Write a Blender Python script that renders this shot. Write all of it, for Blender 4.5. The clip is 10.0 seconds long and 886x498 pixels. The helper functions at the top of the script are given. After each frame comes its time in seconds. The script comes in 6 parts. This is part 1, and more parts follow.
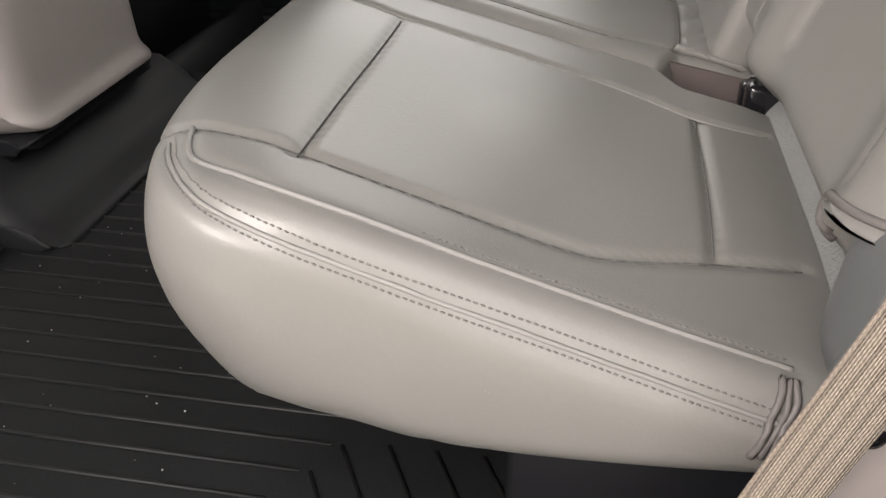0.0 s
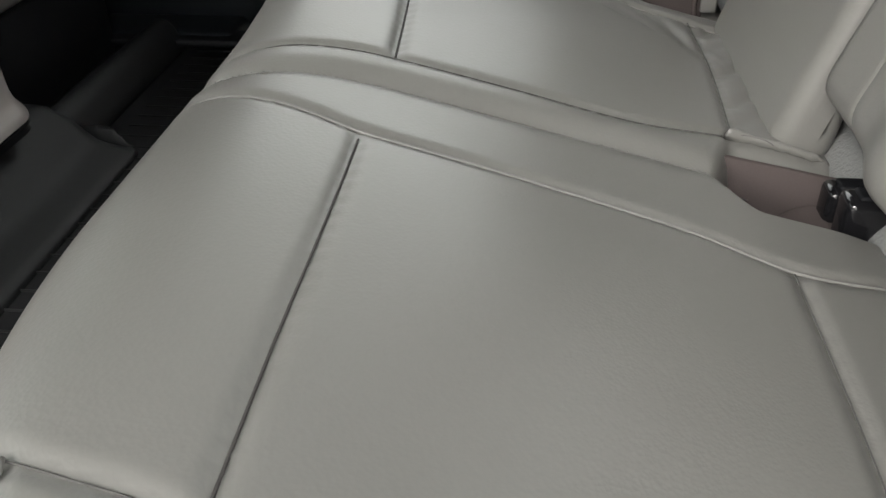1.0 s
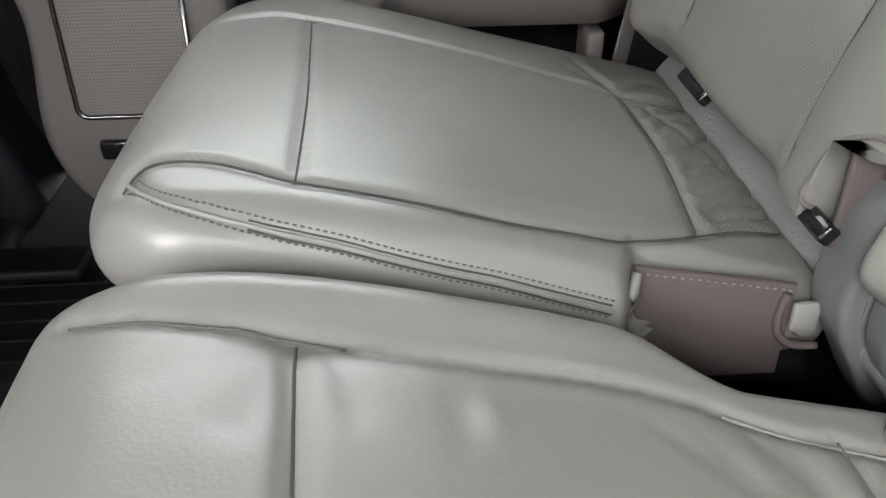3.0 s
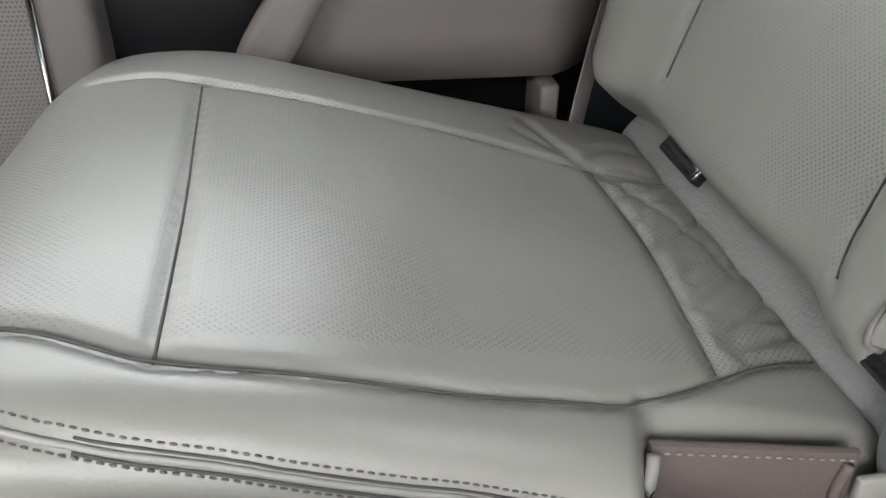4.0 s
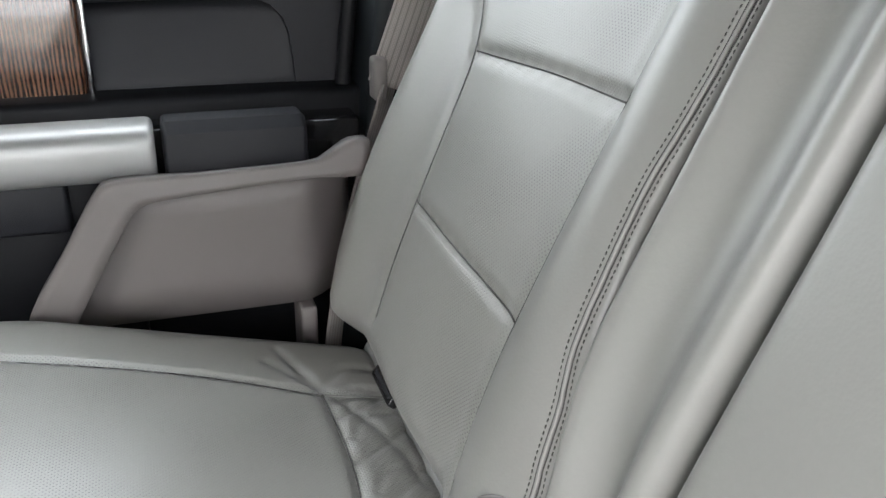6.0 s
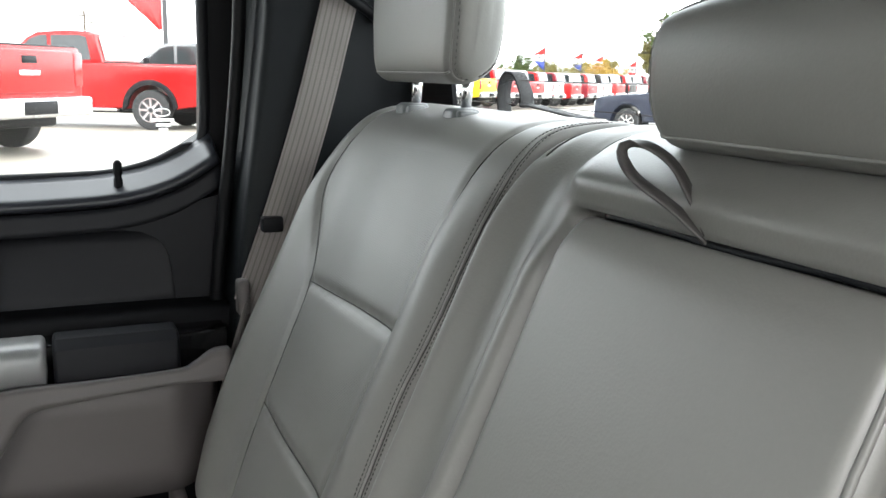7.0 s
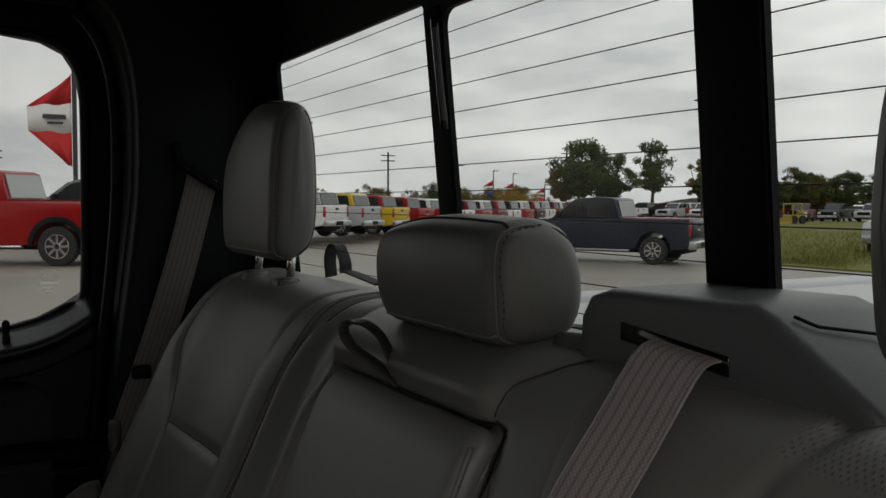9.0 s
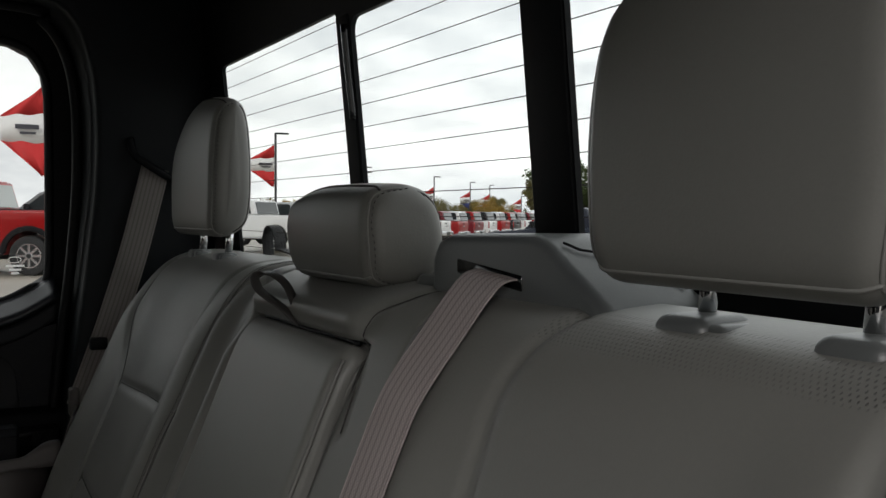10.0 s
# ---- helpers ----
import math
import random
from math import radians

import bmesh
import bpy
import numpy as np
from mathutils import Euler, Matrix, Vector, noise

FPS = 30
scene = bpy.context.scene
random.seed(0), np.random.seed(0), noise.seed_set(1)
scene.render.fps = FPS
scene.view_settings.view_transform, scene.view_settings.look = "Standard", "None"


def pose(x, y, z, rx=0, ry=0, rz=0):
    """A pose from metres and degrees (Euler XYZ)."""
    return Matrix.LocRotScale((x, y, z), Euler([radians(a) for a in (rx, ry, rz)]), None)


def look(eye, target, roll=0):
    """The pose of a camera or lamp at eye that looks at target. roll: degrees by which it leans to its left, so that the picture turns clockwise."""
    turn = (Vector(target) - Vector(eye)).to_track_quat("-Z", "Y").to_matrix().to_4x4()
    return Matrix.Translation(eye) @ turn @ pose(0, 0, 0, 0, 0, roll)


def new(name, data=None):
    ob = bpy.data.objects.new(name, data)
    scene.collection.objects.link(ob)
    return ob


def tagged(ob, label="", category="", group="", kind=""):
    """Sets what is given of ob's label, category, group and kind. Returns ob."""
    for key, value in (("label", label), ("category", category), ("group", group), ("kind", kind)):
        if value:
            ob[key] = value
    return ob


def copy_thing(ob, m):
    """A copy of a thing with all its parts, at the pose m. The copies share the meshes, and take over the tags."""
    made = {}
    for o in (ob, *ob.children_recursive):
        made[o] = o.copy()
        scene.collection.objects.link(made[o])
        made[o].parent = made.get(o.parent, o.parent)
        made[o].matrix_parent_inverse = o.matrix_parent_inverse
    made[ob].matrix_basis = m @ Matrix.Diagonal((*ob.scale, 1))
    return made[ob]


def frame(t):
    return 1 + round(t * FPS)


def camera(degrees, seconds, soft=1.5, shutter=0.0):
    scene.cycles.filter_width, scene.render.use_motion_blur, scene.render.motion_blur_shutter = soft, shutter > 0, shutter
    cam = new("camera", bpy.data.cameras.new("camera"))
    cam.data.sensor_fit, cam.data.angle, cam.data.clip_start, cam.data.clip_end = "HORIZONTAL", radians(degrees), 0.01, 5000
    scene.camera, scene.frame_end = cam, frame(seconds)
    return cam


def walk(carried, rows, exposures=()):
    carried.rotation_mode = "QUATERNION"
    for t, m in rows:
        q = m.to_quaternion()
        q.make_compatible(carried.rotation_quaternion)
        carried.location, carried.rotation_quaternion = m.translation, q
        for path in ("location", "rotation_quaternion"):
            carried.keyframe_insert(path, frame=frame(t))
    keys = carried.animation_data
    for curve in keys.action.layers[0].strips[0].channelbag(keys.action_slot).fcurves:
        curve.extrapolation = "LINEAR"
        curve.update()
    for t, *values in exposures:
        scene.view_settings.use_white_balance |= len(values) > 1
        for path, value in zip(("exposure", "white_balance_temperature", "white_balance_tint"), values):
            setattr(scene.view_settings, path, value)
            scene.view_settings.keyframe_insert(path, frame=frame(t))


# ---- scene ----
cam = camera(54.57, 10.0)
PATH = [
    (0, (0.3743, -0.3060, 0.6122), (0.0668, 1.3745, -0.4277), -0.39),
    (0.5, (0.3348, -0.1719, 0.6060), (0.0903, 1.5098, -0.4485), -0.95),
    (1, (0.2991, -0.0217, 0.6149), (0.1273, 1.6419, -0.4817), -0.71),
    (1.5, (0.2540, 0.1058, 0.6350), (0.1144, 1.7752, -0.4575), -1.59),
    (2, (0.2198, 0.2610, 0.6712), (0.2230, 1.9187, -0.4476), -0.34),
    (2.5, (0.2187, 0.4341, 0.6671), (0.2946, 2.0957, -0.4434), -0.27),
    (3, (0.2316, 0.5709, 0.6504), (0.3638, 2.2474, -0.4321), -0.08),
    (3.2, (0.2285, 0.6218, 0.6381), (0.3821, 2.3019, -0.4361), 0.01),
    (4.3, (0.2556, 0.7590, 0.6207), (0.6372, 2.4380, -0.3968), 2.10),
    (4.5, (0.2637, 0.7554, 0.6313), (0.7055, 2.4276, -0.3730), 2.51),
    (5, (0.2762, 0.7341, 0.6667), (0.7994, 2.4065, -0.2973), 2.37),
    (5.2, (0.2827, 0.7232, 0.6861), (0.8242, 2.3994, -0.2611), 2.15),
    (6.3, (0.3499, 0.5350, 0.8470), (0.9909, 2.3005, 0.1599), 1.08),
    (6.5, (0.3565, 0.4937, 0.8670), (1.0313, 2.2770, 0.2632), 1.08),
    (7, (0.3608, 0.3792, 0.9068), (1.1687, 2.1649, 0.5088), 1.31),
    (7.5, (0.3701, 0.2924, 0.9398), (1.2281, 2.0830, 0.7001), 1.14),
    (8, (0.3838, 0.2376, 0.9468), (1.2858, 2.0160, 0.7938), 0.79),
    (8.5, (0.3836, 0.1747, 0.9613), (1.3378, 1.9285, 0.8434), 0.41),
    (9, (0.3686, 0.0951, 0.9766), (1.3572, 1.8303, 0.8699), 0.31),
    (9.5, (0.3592, 0.0013, 0.9758), (1.3698, 1.7251, 0.8909), 0.57),
    (10, (0.3626, -0.1014, 0.9332), (1.3969, 1.6086, 0.8538), 0.31),
]
walk(cam, [(t, look(eye, target, roll)) for t, eye, target, roll in PATH], exposures=[(0.0,2.15,6850,18),(1.0,2.15,6550,11),(1.5,2.4,6450,10),(2.5,2.95,6400,10),(3.0,3.25,6400,11),(4.5,3.45,6350,12),(5.0,3.58,6350,12),(6.5,3.55,6100,11),(7.0,2.6,6200,10),(7.5,0.75,6350,10),(8.0,-0.8,6500,11),(9.0,-0.9,6600,11),(10.0,-0.1,6450,11)])

# ---- light ----
world = bpy.data.worlds.new("world")
scene.world = world
world.use_nodes = True
wt = world.node_tree
wt.nodes.clear()
w_out = wt.nodes.new("ShaderNodeOutputWorld")
w_bg = wt.nodes.new("ShaderNodeBackground")
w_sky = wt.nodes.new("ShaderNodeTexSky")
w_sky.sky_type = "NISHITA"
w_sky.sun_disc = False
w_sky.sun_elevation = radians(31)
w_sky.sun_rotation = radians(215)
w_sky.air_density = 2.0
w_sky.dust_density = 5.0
w_co = wt.nodes.new("ShaderNodeTexCoord")
w_map = wt.nodes.new("ShaderNodeMapping")
w_map.inputs["Scale"].default_value = (1.6, 1.6, 5.0)
w_no = wt.nodes.new("ShaderNodeTexNoise")
w_no.inputs["Scale"].default_value = 2.6
w_no.inputs["Detail"].default_value = 8
w_no.inputs["Roughness"].default_value = 0.56
w_ramp = wt.nodes.new("ShaderNodeValToRGB")
w_ramp.color_ramp.elements[0].position = 0.36
w_ramp.color_ramp.elements[0].color = (6.3, 6.5, 6.6, 1)
w_ramp.color_ramp.elements[1].position = 0.66
w_ramp.color_ramp.elements[1].color = (10.4, 10.4, 10.1, 1)
w_mix = wt.nodes.new("ShaderNodeMix")
w_mix.data_type = "RGBA"
w_mix.inputs[0].default_value = 0.93
wt.links.new(w_co.outputs["Generated"], w_map.inputs["Vector"])
wt.links.new(w_map.outputs["Vector"], w_no.inputs["Vector"])
wt.links.new(w_no.outputs["Fac"], w_ramp.inputs["Fac"])
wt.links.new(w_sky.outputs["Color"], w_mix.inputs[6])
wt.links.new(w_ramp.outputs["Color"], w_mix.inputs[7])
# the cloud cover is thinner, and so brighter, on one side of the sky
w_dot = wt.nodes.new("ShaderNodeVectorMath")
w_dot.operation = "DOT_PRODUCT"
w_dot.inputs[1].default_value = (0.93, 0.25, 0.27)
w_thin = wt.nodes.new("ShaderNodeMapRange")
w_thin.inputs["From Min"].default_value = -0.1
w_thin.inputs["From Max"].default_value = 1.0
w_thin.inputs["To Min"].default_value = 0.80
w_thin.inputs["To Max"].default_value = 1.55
w_tint = wt.nodes.new("ShaderNodeVectorMath")
w_tint.operation = "SCALE"
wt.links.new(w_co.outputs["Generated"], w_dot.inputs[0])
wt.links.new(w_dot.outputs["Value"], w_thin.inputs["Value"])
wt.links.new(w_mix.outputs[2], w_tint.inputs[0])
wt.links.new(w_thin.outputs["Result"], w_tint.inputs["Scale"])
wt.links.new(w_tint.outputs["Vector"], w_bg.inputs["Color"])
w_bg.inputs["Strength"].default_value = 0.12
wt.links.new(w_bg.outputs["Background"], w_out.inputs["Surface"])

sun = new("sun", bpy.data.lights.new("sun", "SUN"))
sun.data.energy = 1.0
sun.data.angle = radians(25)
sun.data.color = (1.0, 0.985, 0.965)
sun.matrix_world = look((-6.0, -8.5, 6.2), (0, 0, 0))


# ---- materials ----
def material(name, color, rough=0.5, metal=0.0, grain=0.0, grain_size=0.002, bump=0.0, bump_size=0.002, blotch=0.08, blotch_size=0.15, spec=0.5, coat=0.0, per_object=0.0):
    """A principled material: colour with fine grain and larger blotches, and a fine relief."""
    m = bpy.data.materials.new(name)
    m.use_nodes = True
    nt = m.node_tree
    n, l = nt.nodes, nt.links
    b = n["Principled BSDF"]
    b.inputs["Roughness"].default_value = rough
    b.inputs["Metallic"].default_value = metal
    b.inputs["Specular IOR Level"].default_value = spec
    b.inputs["Coat Weight"].default_value = coat
    b.inputs["Coat Roughness"].default_value = 0.06
    co = n.new("ShaderNodeTexCoord")
    big = n.new("ShaderNodeTexNoise")
    big.inputs["Scale"].default_value = 1 / blotch_size
    big.inputs["Detail"].default_value = 4
    l.new(co.outputs["Object"], big.inputs["Vector"])
    fine = n.new("ShaderNodeTexNoise")
    fine.inputs["Scale"].default_value = 1 / grain_size
    fine.inputs["Detail"].default_value = 2
    l.new(co.outputs["Object"], fine.inputs["Vector"])
    value = n.new("ShaderNodeMath")
    value.operation = "MULTIPLY_ADD"
    l.new(big.outputs["Fac"], value.inputs[0])
    value.inputs[1].default_value = 2 * blotch
    value.inputs[2].default_value = 1 - blotch
    add = n.new("ShaderNodeMath")
    add.operation = "MULTIPLY_ADD"
    l.new(fine.outputs["Fac"], add.inputs[0])
    add.inputs[1].default_value = 2 * grain
    l.new(value.outputs[0], add.inputs[2])
    hsv = n.new("ShaderNodeHueSaturation")
    hsv.inputs["Color"].default_value = (*color, 1)
    if per_object:
        info = n.new("ShaderNodeObjectInfo")
        vary = n.new("ShaderNodeMath")
        vary.operation = "MULTIPLY_ADD"
        l.new(info.outputs["Random"], vary.inputs[0])
        vary.inputs[1].default_value = per_object
        l.new(add.outputs[0], vary.inputs[2])
        l.new(vary.outputs[0], hsv.inputs["Value"])
    else:
        l.new(add.outputs[0], hsv.inputs["Value"])
    l.new(hsv.outputs["Color"], b.inputs["Base Color"])
    rg = n.new("ShaderNodeMath")
    rg.operation = "MULTIPLY_ADD"
    l.new(big.outputs["Fac"], rg.inputs[0])
    rg.inputs[1].default_value = 0.16
    rg.inputs[2].default_value = max(0.02, rough - 0.08)
    l.new(rg.outputs[0], b.inputs["Roughness"])
    if bump:
        tex = n.new("ShaderNodeTexNoise")
        tex.inputs["Scale"].default_value = 1 / bump_size
        tex.inputs["Detail"].default_value = 3
        l.new(co.outputs["Object"], tex.inputs["Vector"])
        bp = n.new("ShaderNodeBump")
        bp.inputs["Strength"].default_value = bump
        bp.inputs["Distance"].default_value = bump_size * 0.5
        l.new(tex.outputs["Fac"], bp.inputs["Height"])
        l.new(bp.outputs["Normal"], b.inputs["Normal"])
    return m


def leather(name, color, turn, pebble=0.2, rough=0.37):
    """Pebbled leather, worn smooth in places; perforated where the mesh carries the attribute perf. turn lays the holes into the panel's plane."""
    m = material(name, color, rough=rough, spec=0.5, blotch=0.06, blotch_size=0.12, grain=0.03, grain_size=0.004)
    nt = m.node_tree
    n, l = nt.nodes, nt.links
    b = n["Principled BSDF"]
    co = n.new("ShaderNodeTexCoord")
    cells = n.new("ShaderNodeTexVoronoi")
    cells.inputs["Scale"].default_value = 420
    l.new(co.outputs["Object"], cells.inputs["Vector"])
    creases = n.new("ShaderNodeTexNoise")
    creases.inputs["Scale"].default_value = 55
    creases.inputs["Detail"].default_value = 5
    l.new(co.outputs["Object"], creases.inputs["Vector"])
    patch = n.new("ShaderNodeTexNoise")
    patch.inputs["Scale"].default_value = 9
    l.new(co.outputs["Object"], patch.inputs["Vector"])
    mul = n.new("ShaderNodeMath")
    mul.operation = "MULTIPLY"
    l.new(cells.outputs["Distance"], mul.inputs[0])
    l.new(patch.outputs["Fac"], mul.inputs[1])
    add = n.new("ShaderNodeMath")
    add.operation = "MULTIPLY_ADD"
    l.new(creases.outputs["Fac"], add.inputs[0])
    add.inputs[1].default_value = 0.35
    l.new(mul.outputs[0], add.inputs[2])
    bump = n.new("ShaderNodeBump")
    bump.inputs["Strength"].default_value = pebble
    bump.inputs["Distance"].default_value = 0.0011
    l.new(add.outputs[0], bump.inputs["Height"])
    mp = n.new("ShaderNodeMapping")
    mp.inputs["Rotation"].default_value = turn
    l.new(co.outputs["Object"], mp.inputs["Vector"])
    mp2 = n.new("ShaderNodeMapping")
    mp2.inputs["Rotation"].default_value = (0, 0, radians(45))
    l.new(mp.outputs["Vector"], mp2.inputs["Vector"])
    dots = n.new("ShaderNodeTexVoronoi")
    dots.voronoi_dimensions = "2D"
    dots.inputs["Scale"].default_value = 330
    dots.inputs["Randomness"].default_value = 0.0
    l.new(mp2.outputs["Vector"], dots.inputs["Vector"])
    hole = n.new("ShaderNodeMapRange")
    hole.inputs["From Min"].default_value = 0.17
    hole.inputs["From Max"].default_value = 0.27
    hole.inputs["To Min"].default_value = 1
    hole.inputs["To Max"].default_value = 0
    l.new(dots.outputs["Distance"], hole.inputs["Value"])
    at = n.new("ShaderNodeAttribute")
    at.attribute_name = "perf"
    both = n.new("ShaderNodeMath")
    both.operation = "MULTIPLY"
    wear = n.new("ShaderNodeMapRange")
    wear.inputs["From Min"].default_value = 0.38
    wear.inputs["From Max"].default_value = 0.62
    wear.inputs["To Min"].default_value = 0.15
    l.new(patch.outputs["Fac"], wear.inputs["Value"])
    worn = n.new("ShaderNodeMath")
    worn.operation = "MULTIPLY"
    l.new(wear.outputs["Result"], worn.inputs[0])
    l.new(at.outputs["Fac"], worn.inputs[1])
    l.new(hole.outputs["Result"], both.inputs[0])
    l.new(worn.outputs[0], both.inputs[1])
    mix = n.new("ShaderNodeMix")
    mix.data_type = "RGBA"
    mix.inputs[7].default_value = (0.085, 0.083, 0.078, 1)
    old = b.inputs["Base Color"].links[0].from_socket
    l.new(both.outputs[0], mix.inputs[0])
    l.new(old, mix.inputs[6])
    l.new(mix.outputs[2], b.inputs["Base Color"])
    bump2 = n.new("ShaderNodeBump")
    bump2.invert = True
    bump2.inputs["Strength"].default_value = 0.6
    bump2.inputs["Distance"].default_value = 0.0008
    l.new(both.outputs[0], bump2.inputs["Height"])
    l.new(bump.outputs["Normal"], bump2.inputs["Normal"])
    l.new(bump2.outputs["Normal"], b.inputs["Normal"])
    return m


def webbing(name, color):
    m = material(name, color, rough=0.6, grain=0.08, grain_size=0.0012)
    nt = m.node_tree
    n, l = nt.nodes, nt.links
    b = n["Principled BSDF"]
    uv = n.new("ShaderNodeUVMap")
    ribs = n.new("ShaderNodeTexWave")
    ribs.bands_direction = "X"
    ribs.inputs["Scale"].default_value = 2.2
    ribs.inputs["Distortion"].default_value = 0.0
    l.new(uv.outputs["UV"], ribs.inputs["Vector"])
    weave = n.new("ShaderNodeTexChecker")
    weave.inputs["Scale"].default_value = 5.5
    l.new(uv.outputs["UV"], weave.inputs["Vector"])
    add = n.new("ShaderNodeMath")
    add.operation = "MULTIPLY_ADD"
    l.new(weave.outputs["Fac"], add.inputs[0])
    add.inputs[1].default_value = 0.35
    l.new(ribs.outputs["Fac"], add.inputs[2])
    bp = n.new("ShaderNodeBump")
    bp.inputs["Strength"].default_value = 0.8
    bp.inputs["Distance"].default_value = 0.0012
    l.new(add.outputs[0], bp.inputs["Height"])
    dye = n.new("ShaderNodeMix")
    dye.data_type = "RGBA"
    dye.blend_type = "MULTIPLY"
    dye.inputs[7].default_value = (0.78, 0.77, 0.76, 1)
    l.new(weave.outputs["Fac"], dye.inputs[0])
    l.new(b.inputs["Base Color"].links[0].from_socket, dye.inputs[6])
    lines = n.new("ShaderNodeTexWave")
    lines.bands_direction = "X"
    lines.inputs["Scale"].default_value = 0.42
    l.new(uv.outputs["UV"], lines.inputs["Vector"])
    thin = n.new("ShaderNodeMapRange")
    thin.inputs["From Min"].default_value = 0.0
    thin.inputs["From Max"].default_value = 0.32
    thin.inputs["To Min"].default_value = 0.62
    l.new(lines.outputs["Fac"], thin.inputs["Value"])
    shade = n.new("ShaderNodeVectorMath")
    shade.operation = "SCALE"
    l.new(dye.outputs[2], shade.inputs[0])
    l.new(thin.outputs["Result"], shade.inputs["Scale"])
    l.new(shade.outputs["Vector"], b.inputs["Base Color"])
    l.new(bp.outputs["Normal"], b.inputs["Normal"])
    return m


def glass(name, tint, sheen=0.03):
    m = bpy.data.materials.new(name)
    m.use_nodes = True
    nt = m.node_tree
    nt.nodes.clear()
    out = nt.nodes.new("ShaderNodeOutputMaterial")
    tr = nt.nodes.new("ShaderNodeBsdfTransparent")
    tr.inputs["Color"].default_value = (*tint, 1)
    gl = nt.nodes.new("ShaderNodeBsdfGlossy")
    gl.inputs["Roughness"].default_value = 0.02
    mx = nt.nodes.new("ShaderNodeMixShader")
    mx.inputs["Fac"].default_value = sheen
    nt.links.new(tr.outputs[0], mx.inputs[1])
    nt.links.new(gl.outputs[0], mx.inputs[2])
    nt.links.new(mx.outputs[0], out.inputs["Surface"])
    return m


def wood(name):
    m = material(name, (0.16, 0.065, 0.03), rough=0.16, coat=0.6, blotch=0.1)
    nt = m.node_tree
    n, l = nt.nodes, nt.links
    co = n.new("ShaderNodeTexCoord")
    mp = n.new("ShaderNodeMapping")
    mp.inputs["Scale"].default_value = (1, 1, 0.14)
    l.new(co.outputs["Object"], mp.inputs["Vector"])
    wv = n.new("ShaderNodeTexWave")
    wv.bands_direction = "X"
    wv.inputs["Scale"].default_value = 62
    wv.inputs["Distortion"].default_value = 6
    wv.inputs["Detail"].default_value = 6
    wv.inputs["Detail Roughness"].default_value = 0.7
    wv.inputs["Detail Scale"].default_value = 1.1
    l.new(mp.outputs["Vector"], wv.inputs["Vector"])
    rp = n.new("ShaderNodeValToRGB")
    rp.color_ramp.elements[0].color = (0.024, 0.012, 0.008, 1)
    rp.color_ramp.elements[0].position = 0.25
    rp.color_ramp.elements[1].color = (0.13, 0.064, 0.037, 1)
    rp.color_ramp.elements[1].position = 0.85
    l.new(wv.outputs["Fac"], rp.inputs["Fac"])
    l.new(rp.outputs["Color"], n["Principled BSDF"].inputs["Base Color"])
    return m


LEATHER = (0.180, 0.177, 0.165)
m_cushion = leather("cushion_leather", LEATHER, (0, 0, 0), 0.15)
m_back = leather("backrest_leather", LEATHER, (0, radians(90), 0), 0.12, 0.42)
m_suede = material("pocket_lining", (0.082, 0.068, 0.065), rough=0.95, grain=0.12, grain_size=0.001, bump=0.4, bump_size=0.0015, spec=0.1)
m_welt = material("welt_leather", (0.21, 0.206, 0.194), rough=0.5)
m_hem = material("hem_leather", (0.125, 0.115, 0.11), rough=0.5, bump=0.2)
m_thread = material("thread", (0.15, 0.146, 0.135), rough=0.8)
# two darker threads: the shade inside seam grooves is put into their colour
m_groove = material("groove_shade_thread", (0.09, 0.088, 0.082), rough=0.8)
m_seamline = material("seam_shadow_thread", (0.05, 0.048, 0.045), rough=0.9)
m_plastic = material("grey_plastic", (0.118, 0.125, 0.126), rough=0.40, bump=0.25, bump_size=0.0016, blotch=0.05)
m_plastic_warm = material("warm_grey_plastic", (0.115, 0.103, 0.098), rough=0.55, bump=0.35, bump_size=0.0012, blotch=0.05)
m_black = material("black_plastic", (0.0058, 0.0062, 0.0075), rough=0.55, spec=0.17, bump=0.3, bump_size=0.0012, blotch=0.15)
m_black_soft = material("black_trim", (0.0085, 0.0092, 0.012), rough=0.55, spec=0.30, bump=0.4, bump_size=0.0015, blotch=0.12)
m_gloss_black = material("gloss_black", (0.008, 0.008, 0.009), rough=0.12)
m_rubber = material("rubber_mat", (0.009, 0.0095, 0.010), rough=0.55, spec=0.3, bump=0.7, bump_size=0.0012, blotch=0.3, blotch_size=0.1, grain=0.1)
m_carpet = material("dark_carpet", (0.012, 0.012, 0.013), rough=0.95, bump=0.8, bump_size=0.002)
m_felt = material("grey_felt", (0.17, 0.174, 0.17), rough=0.97, bump=0.9, bump_size=0.003, grain=0.12, grain_size=0.002, spec=0.1)
m_liner = material("headliner_fabric", (0.010, 0.010, 0.010), rough=0.95, bump=0.5, bump_size=0.0012, spec=0.1)
m_chrome = material("chrome", (0.75, 0.75, 0.76), rough=0.1, metal=1.0, blotch=0.02)
m_satin = material("satin_silver", (0.27, 0.27, 0.265), rough=0.42, metal=0.4, blotch=0.04)
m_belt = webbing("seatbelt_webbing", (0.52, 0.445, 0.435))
# darker copy of the belt webbing, with the far side's shade in its colour
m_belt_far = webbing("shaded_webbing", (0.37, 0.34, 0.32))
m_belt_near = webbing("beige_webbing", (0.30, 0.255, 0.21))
m_strap = webbing("black_strap", (0.02, 0.02, 0.022))
m_print = bpy.data.materials.new("white_decal")
m_print.use_nodes = True
pn = m_print.node_tree
pn.nodes.clear()
p_out, p_tr = pn.nodes.new("ShaderNodeOutputMaterial"), pn.nodes.new("ShaderNodeBsdfTranslucent")
p_tr.inputs["Color"].default_value = (0.95, 0.95, 0.94, 1)
pn.links.new(p_tr.outputs[0], p_out.inputs["Surface"])
